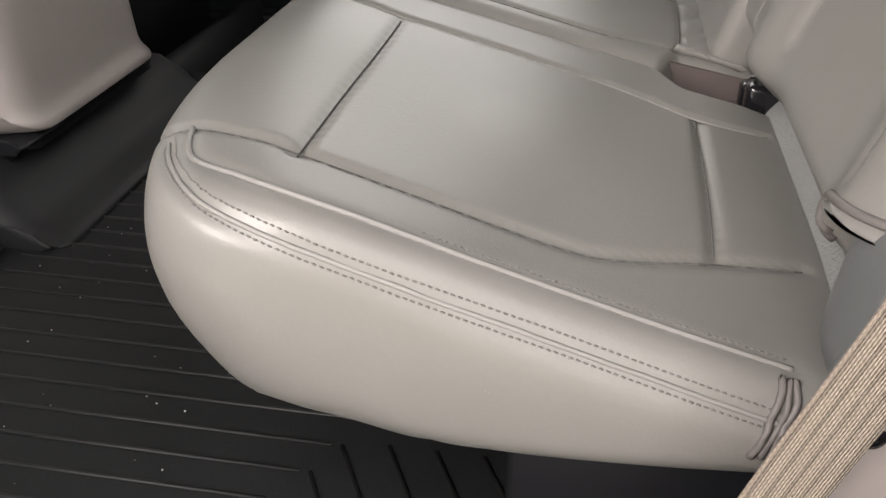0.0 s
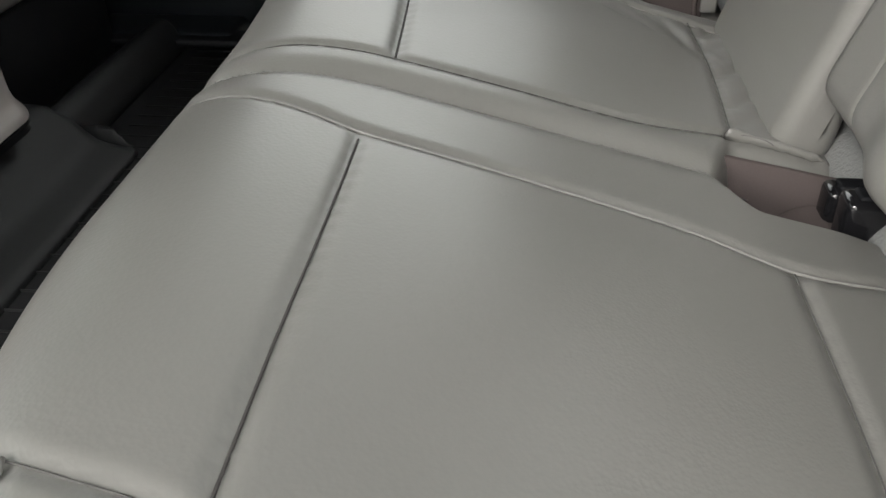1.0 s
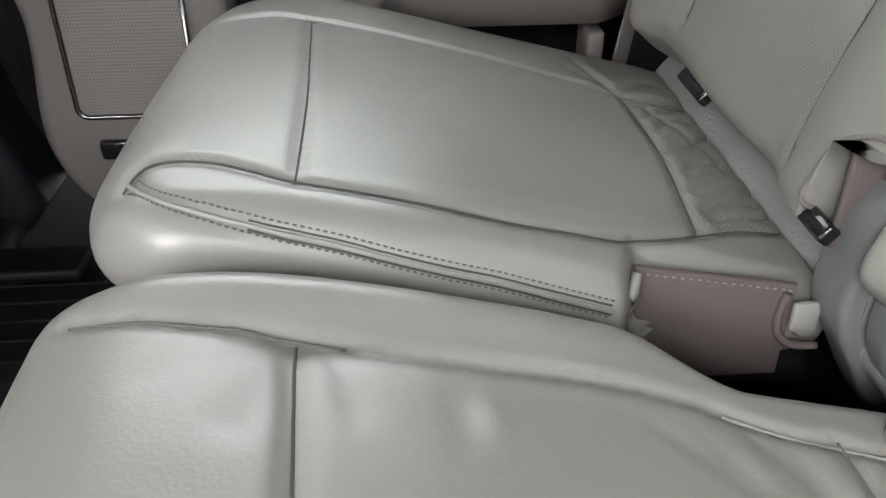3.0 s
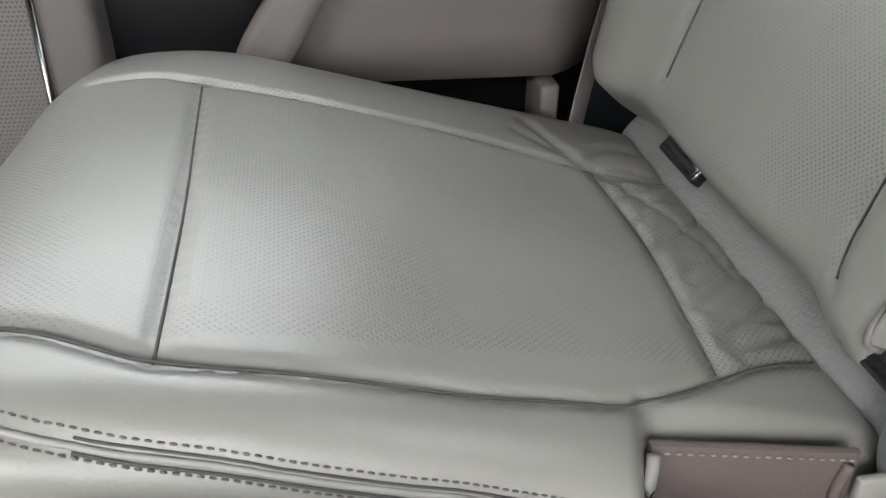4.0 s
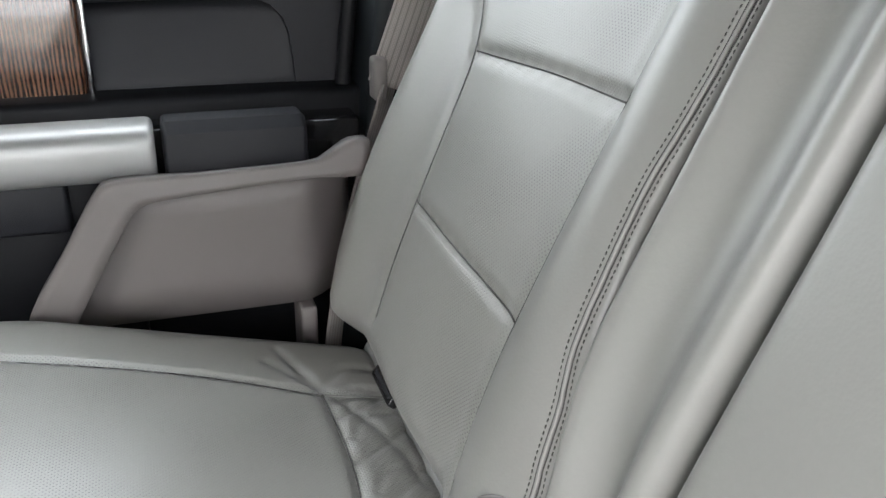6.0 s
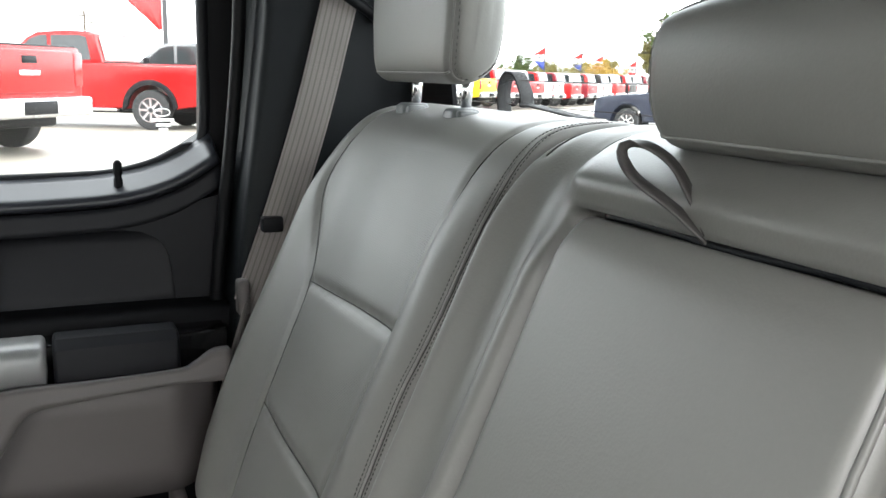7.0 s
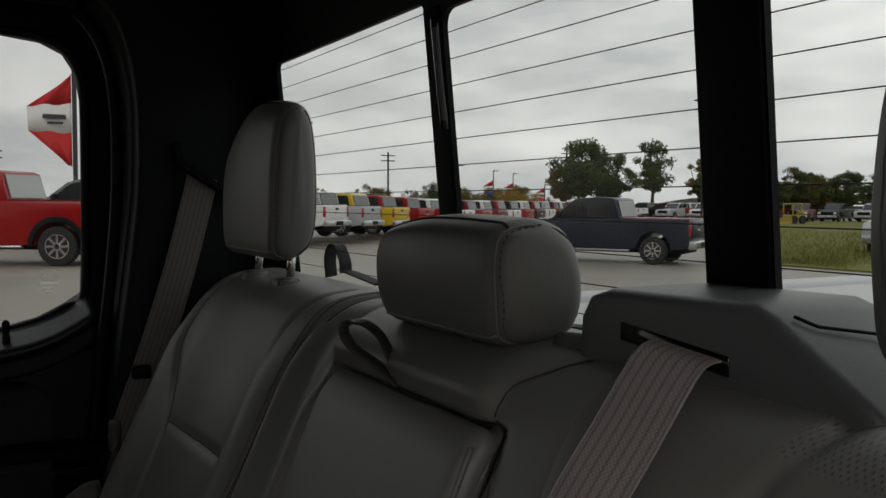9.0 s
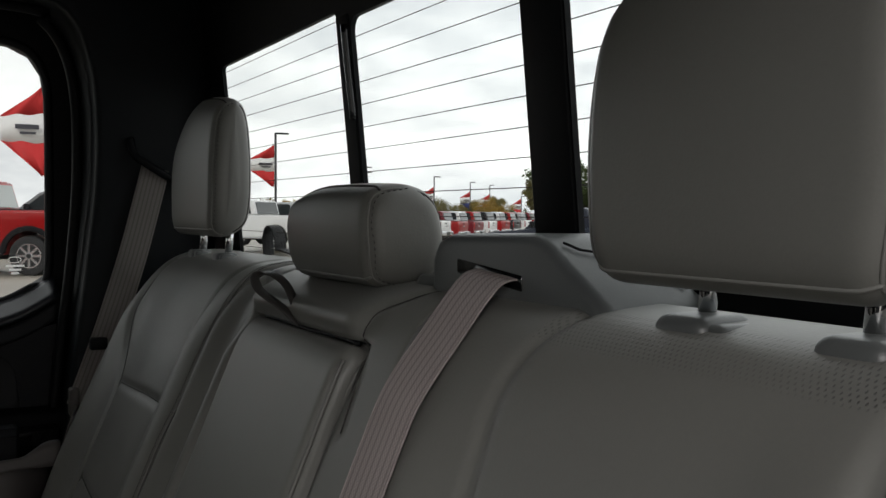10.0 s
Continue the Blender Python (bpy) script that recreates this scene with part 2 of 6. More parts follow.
m_guide = material("guide_plastic", (0.105, 0.11, 0.11), rough=0.35, bump=0.15)
m_side_trim = material("side_trim_plastic", (0.20, 0.18, 0.172), rough=0.5, bump=0.2, bump_size=0.0012)
m_console = material("console_plastic", (0.25, 0.225, 0.212), rough=0.5, bump=0.3, bump_size=0.0012)
m_wood = wood("wood_trim")
m_glass = glass("tinted_glass", (0.93, 0.945, 0.94))
m_glass_clear = glass("side_glass", (0.96, 0.97, 0.965), 0.008)
# for unseen front panes; the tint is there to dim light from ahead
m_glass_front = glass("front_glass", (0.72, 0.76, 0.74))
m_line = material("defroster_line", (0.03, 0.02, 0.015), rough=0.6)
m_mesh_grille = material("speaker_mesh", (0.15, 0.14, 0.132), rough=0.5, bump=0.2)
m_mesh_dots = material("speaker_holes", (0.098, 0.090, 0.085), rough=0.8)


# ---- builders ----
from mathutils import bvhtree


def link_mesh(name, verts, faces, mat, smooth=True):
    me = bpy.data.meshes.new(name)
    me.from_pydata([tuple(v) for v in verts], [], faces)
    me.update()
    if smooth:
        me.polygons.foreach_set("use_smooth", [True] * len(me.polygons))
    me.materials.append(mat)
    return me


def thing(name, at, label, category, group="", kind=""):
    """An Empty at the base of a thing, which its parts hang under."""
    ob = new(name)
    ob.location = at
    ob.empty_display_size = 0.05
    return tagged(ob, label, category, group, kind)


def hang(ob, parent):
    """Parent ob, built in world coordinates, under parent without moving it."""
    base = Vector((0, 0, 0))
    p = parent
    while p is not None:
        base += p.location
        p = p.parent
    ob.parent = parent
    ob.location = ob.location - base
    return ob


def part(name, me, parent, label=""):
    ob = new(name, me)
    if parent is not None:
        hang(ob, parent)
    if label:
        ob["label"] = label
    return ob


def from_bm(name, bm, mat, smooth=True, angle=None):
    me = bpy.data.meshes.new(name)
    bm.normal_update()
    bm.to_mesh(me)
    bm.free()
    me.materials.append(mat)
    me.polygons.foreach_set("use_smooth", [smooth] * len(me.polygons))
    if angle:
        me.set_sharp_from_angle(angle=radians(angle))
    return me


def box_bm(x0, x1, y0, y1, z0, z1, bevel=0.0, seg=2):
    bm = bmesh.new()
    bmesh.ops.create_cube(bm, size=1)
    for v in bm.verts:
        v.co = Vector(((x0 + x1) / 2 + v.co.x * (x1 - x0), (y0 + y1) / 2 + v.co.y * (y1 - y0), (z0 + z1) / 2 + v.co.z * (z1 - z0)))
    if bevel:
        bmesh.ops.bevel(bm, geom=bm.edges[:], offset=bevel, segments=seg, profile=0.5, affect="EDGES")
    return bm


def box(name, x0, x1, y0, y1, z0, z1, mat, parent, bevel=0.0, seg=2, label=""):
    return part(name, from_bm(name, box_bm(x0, x1, y0, y1, z0, z1, bevel, seg), mat, bevel > 0, 50), parent, label)


def spline(points, step=0.004, closed=False):
    """A Catmull-Rom curve through points, resampled at an even step."""
    p = np.array(points, float)
    n = len(p)
    out = []
    for i in range(n if closed else n - 1):
        a, b, c, d = (p[(i + k) % n] if closed else p[min(max(i + k, 0), n - 1)] for k in (-1, 0, 1, 2))
        for u in np.linspace(0, 1, 24, endpoint=False):
            out.append(0.5 * (2 * b + (c - a) * u + (2 * a - 5 * b + 4 * c - d) * u * u + (3 * b - a - 3 * c + d) * u ** 3))
    out.append(p[0] if closed else p[-1])
    out = np.array(out)
    s = np.r_[0, np.cumsum(np.linalg.norm(np.diff(out, axis=0), axis=1))]
    count = max(3, int(s[-1] / step) + 1)
    t = np.linspace(0, s[-1], count)
    q = np.stack([np.interp(t, s, out[:, k]) for k in range(out.shape[1])], 1)
    return q[:-1] if closed else q


def extrude_outline(name, outline, axis, a, b, mat, bevel=0.0, seg=2, angle=40):
    """A flat outline given in the two axes other than `axis`, pulled from a to b along it, with bevelled rims."""
    bm = bmesh.new()

    def place(u, v, w):
        return {"x": (w, u, v), "y": (u, w, v), "z": (u, v, w)}[axis]
    low = [bm.verts.new(place(u, v, a)) for u, v in outline]
    high = [bm.verts.new(place(u, v, b)) for u, v in outline]
    n = len(low)
    caps = [bm.faces.new(low[::-1]), bm.faces.new(high)]
    for i in range(n):
        bm.faces.new((low[i], low[(i + 1) % n], high[(i + 1) % n], high[i]))
    bmesh.ops.recalc_face_normals(bm, faces=bm.faces[:])
    if bevel:
        rims = [e for f in caps for e in f.edges]
        bmesh.ops.bevel(bm, geom=rims, offset=bevel, segments=seg, profile=0.5, affect="EDGES", clamp_overlap=True)
    bmesh.ops.triangulate(bm, faces=[f for f in bm.faces if len(f.verts) > 4])
    return from_bm(name, bm, mat, True, angle)


def rounded(x0, x1, y0, y1, r, n=6):
    """A rectangle's outline with rounded corners."""
    pts = []
    for cx, cy, s in ((x1 - r, y1 - r, 0), (x0 + r, y1 - r, 90), (x0 + r, y0 + r, 180), (x1 - r, y0 + r, 270)):
        for k in range(n + 1):
            a = radians(s + 90 * k / n)
            pts.append((cx + r * math.cos(a), cy + r * math.sin(a)))
    return pts


def tube_mesh(name, pts, r, mat, sides=8):
    pts = np.array(pts, float)
    tang = np.gradient(pts, axis=0)
    tang /= np.linalg.norm(tang, axis=1)[:, None] + 1e-12
    ref = np.array((0.13, 0.31, 0.94))
    verts, faces = [], []
    for i, (p, t) in enumerate(zip(pts, tang)):
        u = np.cross(t, ref)
        u /= np.linalg.norm(u) + 1e-9
        v = np.cross(t, u)
        for k in range(sides):
            a = 2 * math.pi * k / sides
            verts.append(p + r * (math.cos(a) * u + math.sin(a) * v))
        if i:
            for k in range(sides):
                a0, a1 = (i - 1) * sides + k, (i - 1) * sides + (k + 1) % sides
                faces.append((a0, a1, a1 + sides, a0 + sides))
    faces.append(tuple(range(sides))[::-1])
    faces.append(tuple(range(len(verts) - sides, len(verts))))
    return link_mesh(name, verts, faces, mat)


def strap_mesh(name, pts, widths, width, thick, mat):
    """A band along pts; widths gives the direction across it at each point."""
    pts = np.array(pts, float)
    tang = np.gradient(pts, axis=0)
    verts, faces, uvs = [], [], []
    run = np.r_[0, np.cumsum(np.linalg.norm(np.diff(pts, axis=0), axis=1))]
    for i, p in enumerate(pts):
        w = np.array(widths[i] if len(np.shape(widths)) > 1 else widths, float)
        t = tang[i] / np.linalg.norm(tang[i])
        w = w - t * np.dot(w, t)
        w /= np.linalg.norm(w)
        nrm = np.cross(t, w)
        prof = [(-0.5, 0.2), (-0.44, 0.5), (0, 0.5), (0.44, 0.5), (0.5, 0.2), (0.5, -0.2), (0.44, -0.5), (0, -0.5), (-0.44, -0.5), (-0.5, -0.2)]
        for a, b in prof:
            verts.append(p + w * a * width + nrm * b * thick)
            uvs.append((a * width * 100, run[i] * 100))
        m = len(prof)
        if i:
            for k in range(m):
                a0, a1 = (i - 1) * m + k, (i - 1) * m + (k + 1) % m
                faces.append((a0, a1, a1 + m, a0 + m))
    faces.append(tuple(range(m))[::-1])
    faces.append(tuple(range(len(verts) - m, len(verts))))
    me = link_mesh(name, verts, faces, mat)
    layer = me.uv_layers.new(name="UVMap")
    for loop in me.loops:
        layer.data[loop.index].uv = uvs[loop.vertex_index]
    return me


class Padded:
    """An upholstered body: a closed section in x and z, drawn along y, with rounded and bulging ends. Seams are pressed into it afterwards."""

    def __init__(self, section, y0, y1, r, step=0.006, bulge=0.006, warp=None, r0=None):
        r0 = r0 or r
        sec = spline(section, step, closed=True)
        area = np.sum(sec[:, 0] * np.roll(sec[:, 1], -1) - np.roll(sec[:, 0], -1) * sec[:, 1])
        if area < 0:
            sec = sec[::-1]
        tan = np.roll(sec, -1, 0) - np.roll(sec, 1, 0)
        nor = np.stack([tan[:, 1], -tan[:, 0]], 1)
        nor /= np.linalg.norm(nor, axis=1)[:, None]
        for _ in range(6):
            nor = (nor + np.roll(nor, 1, 0) + np.roll(nor, -1, 0)) / 3
        nor /= np.linalg.norm(nor, axis=1)[:, None]
        mid = sec.mean(0)
        inner = sec - nor * r
        for _ in range(int(0.0011 / step ** 2)):
            inner = inner * 0.5 + (np.roll(inner, 1, 0) + np.roll(inner, -1, 0)) * 0.25
        fall = inner - sec
        rings = []
        for s in (0.08, 0.3, 0.55, 0.78, 0.92):
            rings.append((mid + (sec + fall * (r0 / r) - mid) * s, y0 - bulge * (1 - s * s)))
        for k in range(9):
            a = math.pi / 2 * k / 8
            rings.append((sec + fall * (r0 / r) * (1 - math.sin(a)), y0 + r0 * (1 - math.cos(a))))
        for y in np.linspace(y0 + r0, y1 - r, max(3, int((y1 - y0 - r0 - r) / step)))[1:-1]:
            rings.append((sec, y))
        for k in range(9):
            a = math.pi / 2 * (1 - k / 8)
            rings.append((sec + fall * (1 - math.sin(a)), y1 - r * (1 - math.cos(a))))
        for s in (0.92, 0.78, 0.55, 0.3, 0.08):
            rings.append((mid + (inner - mid) * s, y1 + bulge * (1 - s * s)))
        m = len(sec)
        v = np.array([(x, y, z) for sec_i, y in rings for x, z in sec_i])
        if warp:
            v = warp(v)
        f = []
        for i in range(len(rings) - 1):
            for k in range(m):
                a0, a1 = i * m + k, i * m + (k + 1) % m
                f.append((a0, a0 + m, a1 + m, a1))
        f.append(tuple(range(m)))
        f.append(tuple(range(len(v) - m, len(v)))[::-1])
        self.v, self.f = v, f
        self.refresh()
        self.perf = np.zeros(len(v))
        self.sunk = {}

    def bottom(self, curve, lift=0.0):
        """The line along the bottom of a groove that was pressed in."""
        nor, depth = self.sunk[curve.tobytes()]
        return curve - nor * (depth - lift)

    def refresh(self):
        self.tree = bvhtree.BVHTree.FromPolygons([Vector(p) for p in self.v], self.f)
        nor = np.zeros_like(self.v)
        quads = np.array([q for q in self.f if len(q) == 4])
        a, b, c, d = (self.v[quads[:, k]] for k in range(4))
        fn = np.cross(c - a, d - b)
        for k in range(4):
            np.add.at(nor, quads[:, k], fn)
        self.n = nor / (np.linalg.norm(nor, axis=1)[:, None] + 1e-12)

    def on(self, points, step=0.003, lift=0.0, smooth=True):
        """A curve through points, laid onto the surface."""
        out, nor = [], []
        for p in (spline(points, step) if smooth else points):
            q, nrm, _, _ = self.tree.find_nearest(Vector(p))
            out.append(np.array(q) + lift * np.array(nrm))
            nor.append(np.array(nrm))
        self.last = np.array(nor)
        return np.array(out)

    def cast(self, points, way, step=0.003):
        """A curve through points, thrown onto the surface along a direction."""
        out, nor = [], []
        d = Vector(way).normalized()
        for p in spline(points, step):
            q, nrm, _, _ = self.tree.ray_cast(Vector(p) - d * 0.12, d, 0.4)
            if q is None:
                q, nrm, _, _ = self.tree.find_nearest(Vector(p))
            out.append(np.array(q))
            nor.append(np.array(nrm))
        for _ in range(2):
            nor = [nor[0]] + [(nor[i - 1] + nor[i] + nor[i + 1]) / 3 for i in range(1, len(nor) - 1)] + [nor[-1]]
        self.last = np.array(nor)
        return np.array(out)

    def press(self, curve, depth, width):
        """A groove along a curve (or a ridge, with a negative depth)."""
        nor = self.last.copy() if len(self.last) == len(curve) else np.array([np.array(self.tree.find_nearest(Vector(p))[1]) for p in curve])
        self.sunk[curve.tobytes()] = (nor, depth)
        lo, hi = curve.min(0) - 4 * width, curve.max(0) + 4 * width
        near = np.where(np.all((self.v > lo) & (self.v < hi), axis=1))[0]
        for block in np.array_split(near, max(1, len(near) // 4000)):
            if not len(block):
                continue
            d = np.min(np.linalg.norm(self.v[block][:, None] - curve[None, ::2], axis=2), axis=1)
            self.v[block] -= self.n[block] * (depth * np.exp(-(d / width) ** 2))[:, None]

    def dent(self, at, radius, depth):
        d = np.linalg.norm((self.v - np.array(at)) / np.array(radius), axis=1)
        self.v -= self.n * (depth * np.exp(-d ** 2))[:, None]

    def mesh(self, name, mat):
        me = link_mesh(name, self.v, self.f, mat)
        if self.perf.any():
            at = me.attributes.new("perf", "FLOAT", "POINT")
            at.data.foreach_set("value", self.perf.astype(np.float32))
        return me


def stitches(name, curve, mat, length=0.0045, gap=0.0035, r=0.0009, side=None):
    """Short raised stitches along a curve on a surface, joined into one mesh."""
    run = np.r_[0, np.cumsum(np.linalg.norm(np.diff(curve, axis=0), axis=1))]
    verts, faces = [], []
    s = gap
    while s + length < run[-1]:
        a = np.array([np.interp(s, run, curve[:, k]) for k in range(3)])
        b = np.array([np.interp(s + length, run, curve[:, k]) for k in range(3)])
        t = (b - a) / (np.linalg.norm(b - a) + 1e-9)
        u = np.cross(t, (0.2, 0.3, 0.93))
        u /= np.linalg.norm(u)
        w = np.cross(t, u)
        k = len(verts)
        for p, q in ((a, 0.6), ((a + b) / 2, 1.0), (b, 0.6)):
            for c, d in ((1, 0), (0, 1), (-1, 0), (0, -1)):
                verts.append(p + q * r * (c * u + d * w))
        for j in (0, 4):
            for i in range(4):
                faces.append((k + j + i, k + j + (i + 1) % 4, k + j + 4 + (i + 1) % 4, k + j + 4 + i))
        faces.append((k + 3, k + 2, k + 1, k))
        faces.append((k + 8, k + 9, k + 10, k + 11))
        s += length + gap
    return link_mesh(name, verts, faces, mat)


def inside(points, poly):
    """Which of the points (n, 2) lie inside a polygon."""
    x, y = points[:, 0], points[:, 1]
    res = np.zeros(len(points), bool)
    j = len(poly) - 1
    for i in range(len(poly)):
        xi, yi = poly[i]
        xj, yj = poly[j]
        cross = ((yi > y) != (yj > y)) & (x < (xj - xi) * (y - yi) / (yj - yi + 1e-12) + xi)
        res ^= cross
        j = i
    return res


# ---- the rear bench: cushions ----
CUSHION = [(0.058, 0.332), (0.0555, 0.356), (0.080, 0.383), (0.13, 0.392), (0.20, 0.3865), (0.33, 0.354), (0.46, 0.321), (0.522, 0.305),
           (0.546, 0.290), (0.545, 0.245), (0.46, 0.232), (0.34, 0.230), (0.26, 0.238), (0.19, 0.262), (0.130, 0.288), (0.085, 0.310)]


def smooth01(a, b, x):
    t = np.clip((x - a) / (b - a), 0, 1)
    return t * t * (3 - 2 * t)


def seat_cushion(name, y0, y1, panel, seams, parent, warp, perf, way=(0, 0.84, -0.54)):
    body = Padded(CUSHION, y0, y1, 0.034, step=0.0042, bulge=0.0006, warp=warp)
    nose, (xa, ya), (xb, yb), (xc, yc), (xd, yd) = panel
    if perf:
        hit = inside(body.v[:, :2], [(0.06, ya), (xa, ya), (xc, yc), (0.54, yc), (0.54, yd), (xd, yd), (xb, yb), (0.06, yb)]) & (body.n[:, 2] > 0.3)
        body.perf[hit] = 1
    curves = []
    for pts, depth, width in seams:
        c = body.cast(pts, way)
        body.press(c, depth, width)
        curves.append(c)
    return body, curves


# dark tubes along the groove bottoms, painting in the seams' shade line
def seam_shade_threads(body, curves, parent, mat, r=0.0008, lift=0.0006):
    for c in curves:
        part("seam_thread", tube_mesh("seam_thread", body.bottom(c, lift + 0.0009)[::2], r, mat, 5), parent)


def near_warp(v):
    v = v.copy()
    x, y = v[:, 0], v[:, 1]
    u = np.clip((0.36 - y) / 0.30, 0, 1)
    v[:, 0] += 0.120 * (1 - np.sqrt(1 - 0.98 * u ** 2)) * smooth01(0.40, 0.07, x)
    # the nose tucks under at its foot
    v[:, 0] += (0.006 + 0.003 * np.clip((0.362 - v[:, 2]) / 0.06, 0, 1)) * smooth01(0.385, 0.355, v[:, 2]) * smooth01(0.36, 0.12, y) * smooth01(0.22, 0.10, x)
    # the rear corner is cut back for the belt buckles
    k = smooth01(0.428, 0.462, x) * smooth01(0.47, 0.56, y)
    v[:, 1] -= 0.060 * k
    # panels swell between the seams
    v[:, 2] += 0.006 * np.exp(-((x - 0.33) / 0.10) ** 2 - ((y - 0.30) / 0.10) ** 2) * (v[:, 2] > 0.27)
    v[:, 2] += 0.004 * np.exp(-((x - 0.13) / 0.05) ** 2) * (v[:, 2] > 0.3)
    # the side panel hangs lower towards the front
    lo = smooth01(0.368, 0.300, v[:, 2]) * smooth01(0.26, 0.12, y)
    v[:, 2] -= lo * np.interp(v[:, 0], (0.14, 0.17, 0.207, 0.247, 0.294, 0.33, 0.42, 0.52), (0.056, 0.057, 0.046, 0.031, 0.017, 0.013, 0.010, 0.006))
    # the outer side tucks in towards its lower edge
    low = np.clip((0.33 - v[:, 2]) / 0.1, 0, 1) * np.clip((0.16 - y) / 0.08, 0, 1)
    v[:, 1] += 0.008 * low ** 2
    return v


def middle_warp(v):
    v = v.copy()
    x, y = v[:, 0], v[:, 1]
    k = smooth01(0.435, 0.462, x) * smooth01(0.61, 0.555, y)
    v[:, 1] += 0.046 * k
    v[:, 2] += 0.009 * np.exp(-((x - 0.13) / 0.06) ** 2 - ((y - 0.76) / 0.14) ** 2) * (v[:, 2] > 0.3)
    v[:, 2] += 0.005 * np.exp(-((x - 0.33) / 0.10) ** 2 - ((y - 0.74) / 0.12) ** 2) * (v[:, 2] > 0.27)
    k = smooth01(0.355, 0.43, x) * smooth01(0.87, 0.965, y)
    v[:, 1] -= 0.042 * k
    v[:, 0] -= 0.016 * smooth01(0.60, 0.92, y) * np.clip((0.25 - x) / 0.2, 0, 1)
    v[:, 2] += 0.008 * np.exp(-((y - 0.940) / 0.022) ** 2) * smooth01(0.06, 0.12, x) * smooth01(0.42, 0.30, x) * (v[:, 2] > 0.3)
    v[:, 2] -= 0.005 * np.exp(-((y - 0.905) / 0.015) ** 2 - ((x - 0.19) / 0.04) ** 2) * (v[:, 2] > 0.3)
    return v


def far_warp(v):
    v = v.copy()
    x, y = v[:, 0], v[:, 1]
    v[:, 2] += 0.021 * smooth01(0.55, 0.05, x) * (v[:, 2] > 0.3) * smooth01(1.50, 1.05, y) + 0.003 * (v[:, 2] > 0.3)
    k = smooth01(0.372, 0.400, x) * smooth01(1.10, 0.975, y)
    v[:, 1] += 0.052 * k
    edge = np.clip((1.07 - y) / 0.09, 0, 1) + np.clip((y - 1.36) / 0.11, 0, 1)
    v[:, 0] -= 0.008 * np.clip((0.25 - x) / 0.2, 0, 1)
    v[:, 0] += 0.032 * edge ** 2 * np.clip((0.25 - x) / 0.2, 0, 1)
    v[:, 2] += 0.006 * np.exp(-((x - 0.31) / 0.12) ** 2 - ((y - 1.22) / 0.13) ** 2) * (v[:, 2] > 0.27)
    return v


def stitched(body, curve, offset, parent, name="stitching", mat=None, length=0.0027, gap=0.0017, r=0.0007):
    c = body.on(curve + np.array(offset), lift=0.0004, smooth=False)
    part(name, stitches(name, c, mat or m_thread, length, gap, r), parent)


bench = thing("bench_cushion", (0.3, 0.5, 0.23), "wide grey leather rear bench cushion with stitched seams and smooth panels", "seat cushion")

# the section beside the open door
near_pts = {
    "front": [(0.200, 0.158, 0.385), (0.200, 0.25, 0.388), (0.201, 0.36, 0.388), (0.200, 0.450, 0.386)],
    "rear": [(0.464, 0.186, 0.32), (0.468, 0.30, 0.325), (0.467, 0.42, 0.32)],
    "near_side": [(0.085, 0.150, 0.39), (0.12, 0.160, 0.40), (0.166, 0.169, 0.39), (0.20, 0.160, 0.386), (0.28, 0.156, 0.363), (0.37, 0.149, 0.340), (0.41, 0.156, 0.332), (0.464, 0.184, 0.318), (0.525, 0.205, 0.305)],
    "far_side": [(0.070, 0.497, 0.378), (0.080, 0.495, 0.384), (0.105, 0.489, 0.393), (0.138, 0.478, 0.396), (0.170, 0.467, 0.392), (0.203, 0.455, 0.386), (0.286, 0.450, 0.365), (0.40, 0.440, 0.335), (0.467, 0.42, 0.32), (0.53, 0.435, 0.30)],
    "welt": [(0.125, 0.160, 0.40), (0.14, 0.135, 0.39), (0.18, 0.122, 0.385), (0.25, 0.113, 0.37), (0.33, 0.104, 0.35), (0.43, 0.096, 0.325), (0.50, 0.092, 0.308)],
    "felled": [(0.112, 0.150, 0.392), (0.128, 0.11, 0.402), (0.150, 0.10, 0.388), (0.171, 0.10, 0.373), (0.218, 0.10, 0.353), (0.292, 0.10, 0.328), (0.372, 0.10, 0.303), (0.44, 0.10, 0.281), (0.490, 0.10, 0.266)],
}
near_body, near_curves = seat_cushion("cushion", 0.066, 0.548, (0, (0.2, 0.16), (0.2, 0.452), (0.464, 0.186), (0.467, 0.42)), [
    (near_pts["front"], 0.0045, 0.005), (near_pts["rear"], 0.0045, 0.005), (near_pts["near_side"], 0.0045, 0.0045), (near_pts["far_side"], 0.004, 0.0045),
    (near_pts["welt"], 0.0025, 0.005), (near_pts["felled"], 0.003, 0.006)], bench, near_warp, 0, (-0.155, 0.84, -0.52))
near_body.refresh()
part("near_cushion", near_body.mesh("near_cushion", m_cushion), bench)
seam_shade_threads(near_body, near_curves[:1], bench, m_seamline, 0.0008)
seam_shade_threads(near_body, near_curves[1:3], bench, m_groove, 0.0005)
part("welt", tube_mesh("welt", near_body.bottom(near_curves[3], 0.0016), 0.0012, m_welt, 6), bench)
part("welt", tube_mesh("welt", near_body.bottom(near_curves[4], 0.0012), 0.0019, m_welt, 7), bench)
part("welt", tube_mesh("welt", near_body.bottom(near_curves[5], 0.0008), 0.0017, m_welt, 7), bench)
stitched(near_body, near_curves[5], (0.001, 0.004, 0.0055), bench)
stitched(near_body, near_curves[5], (-0.001, -0.001, -0.0042), bench)
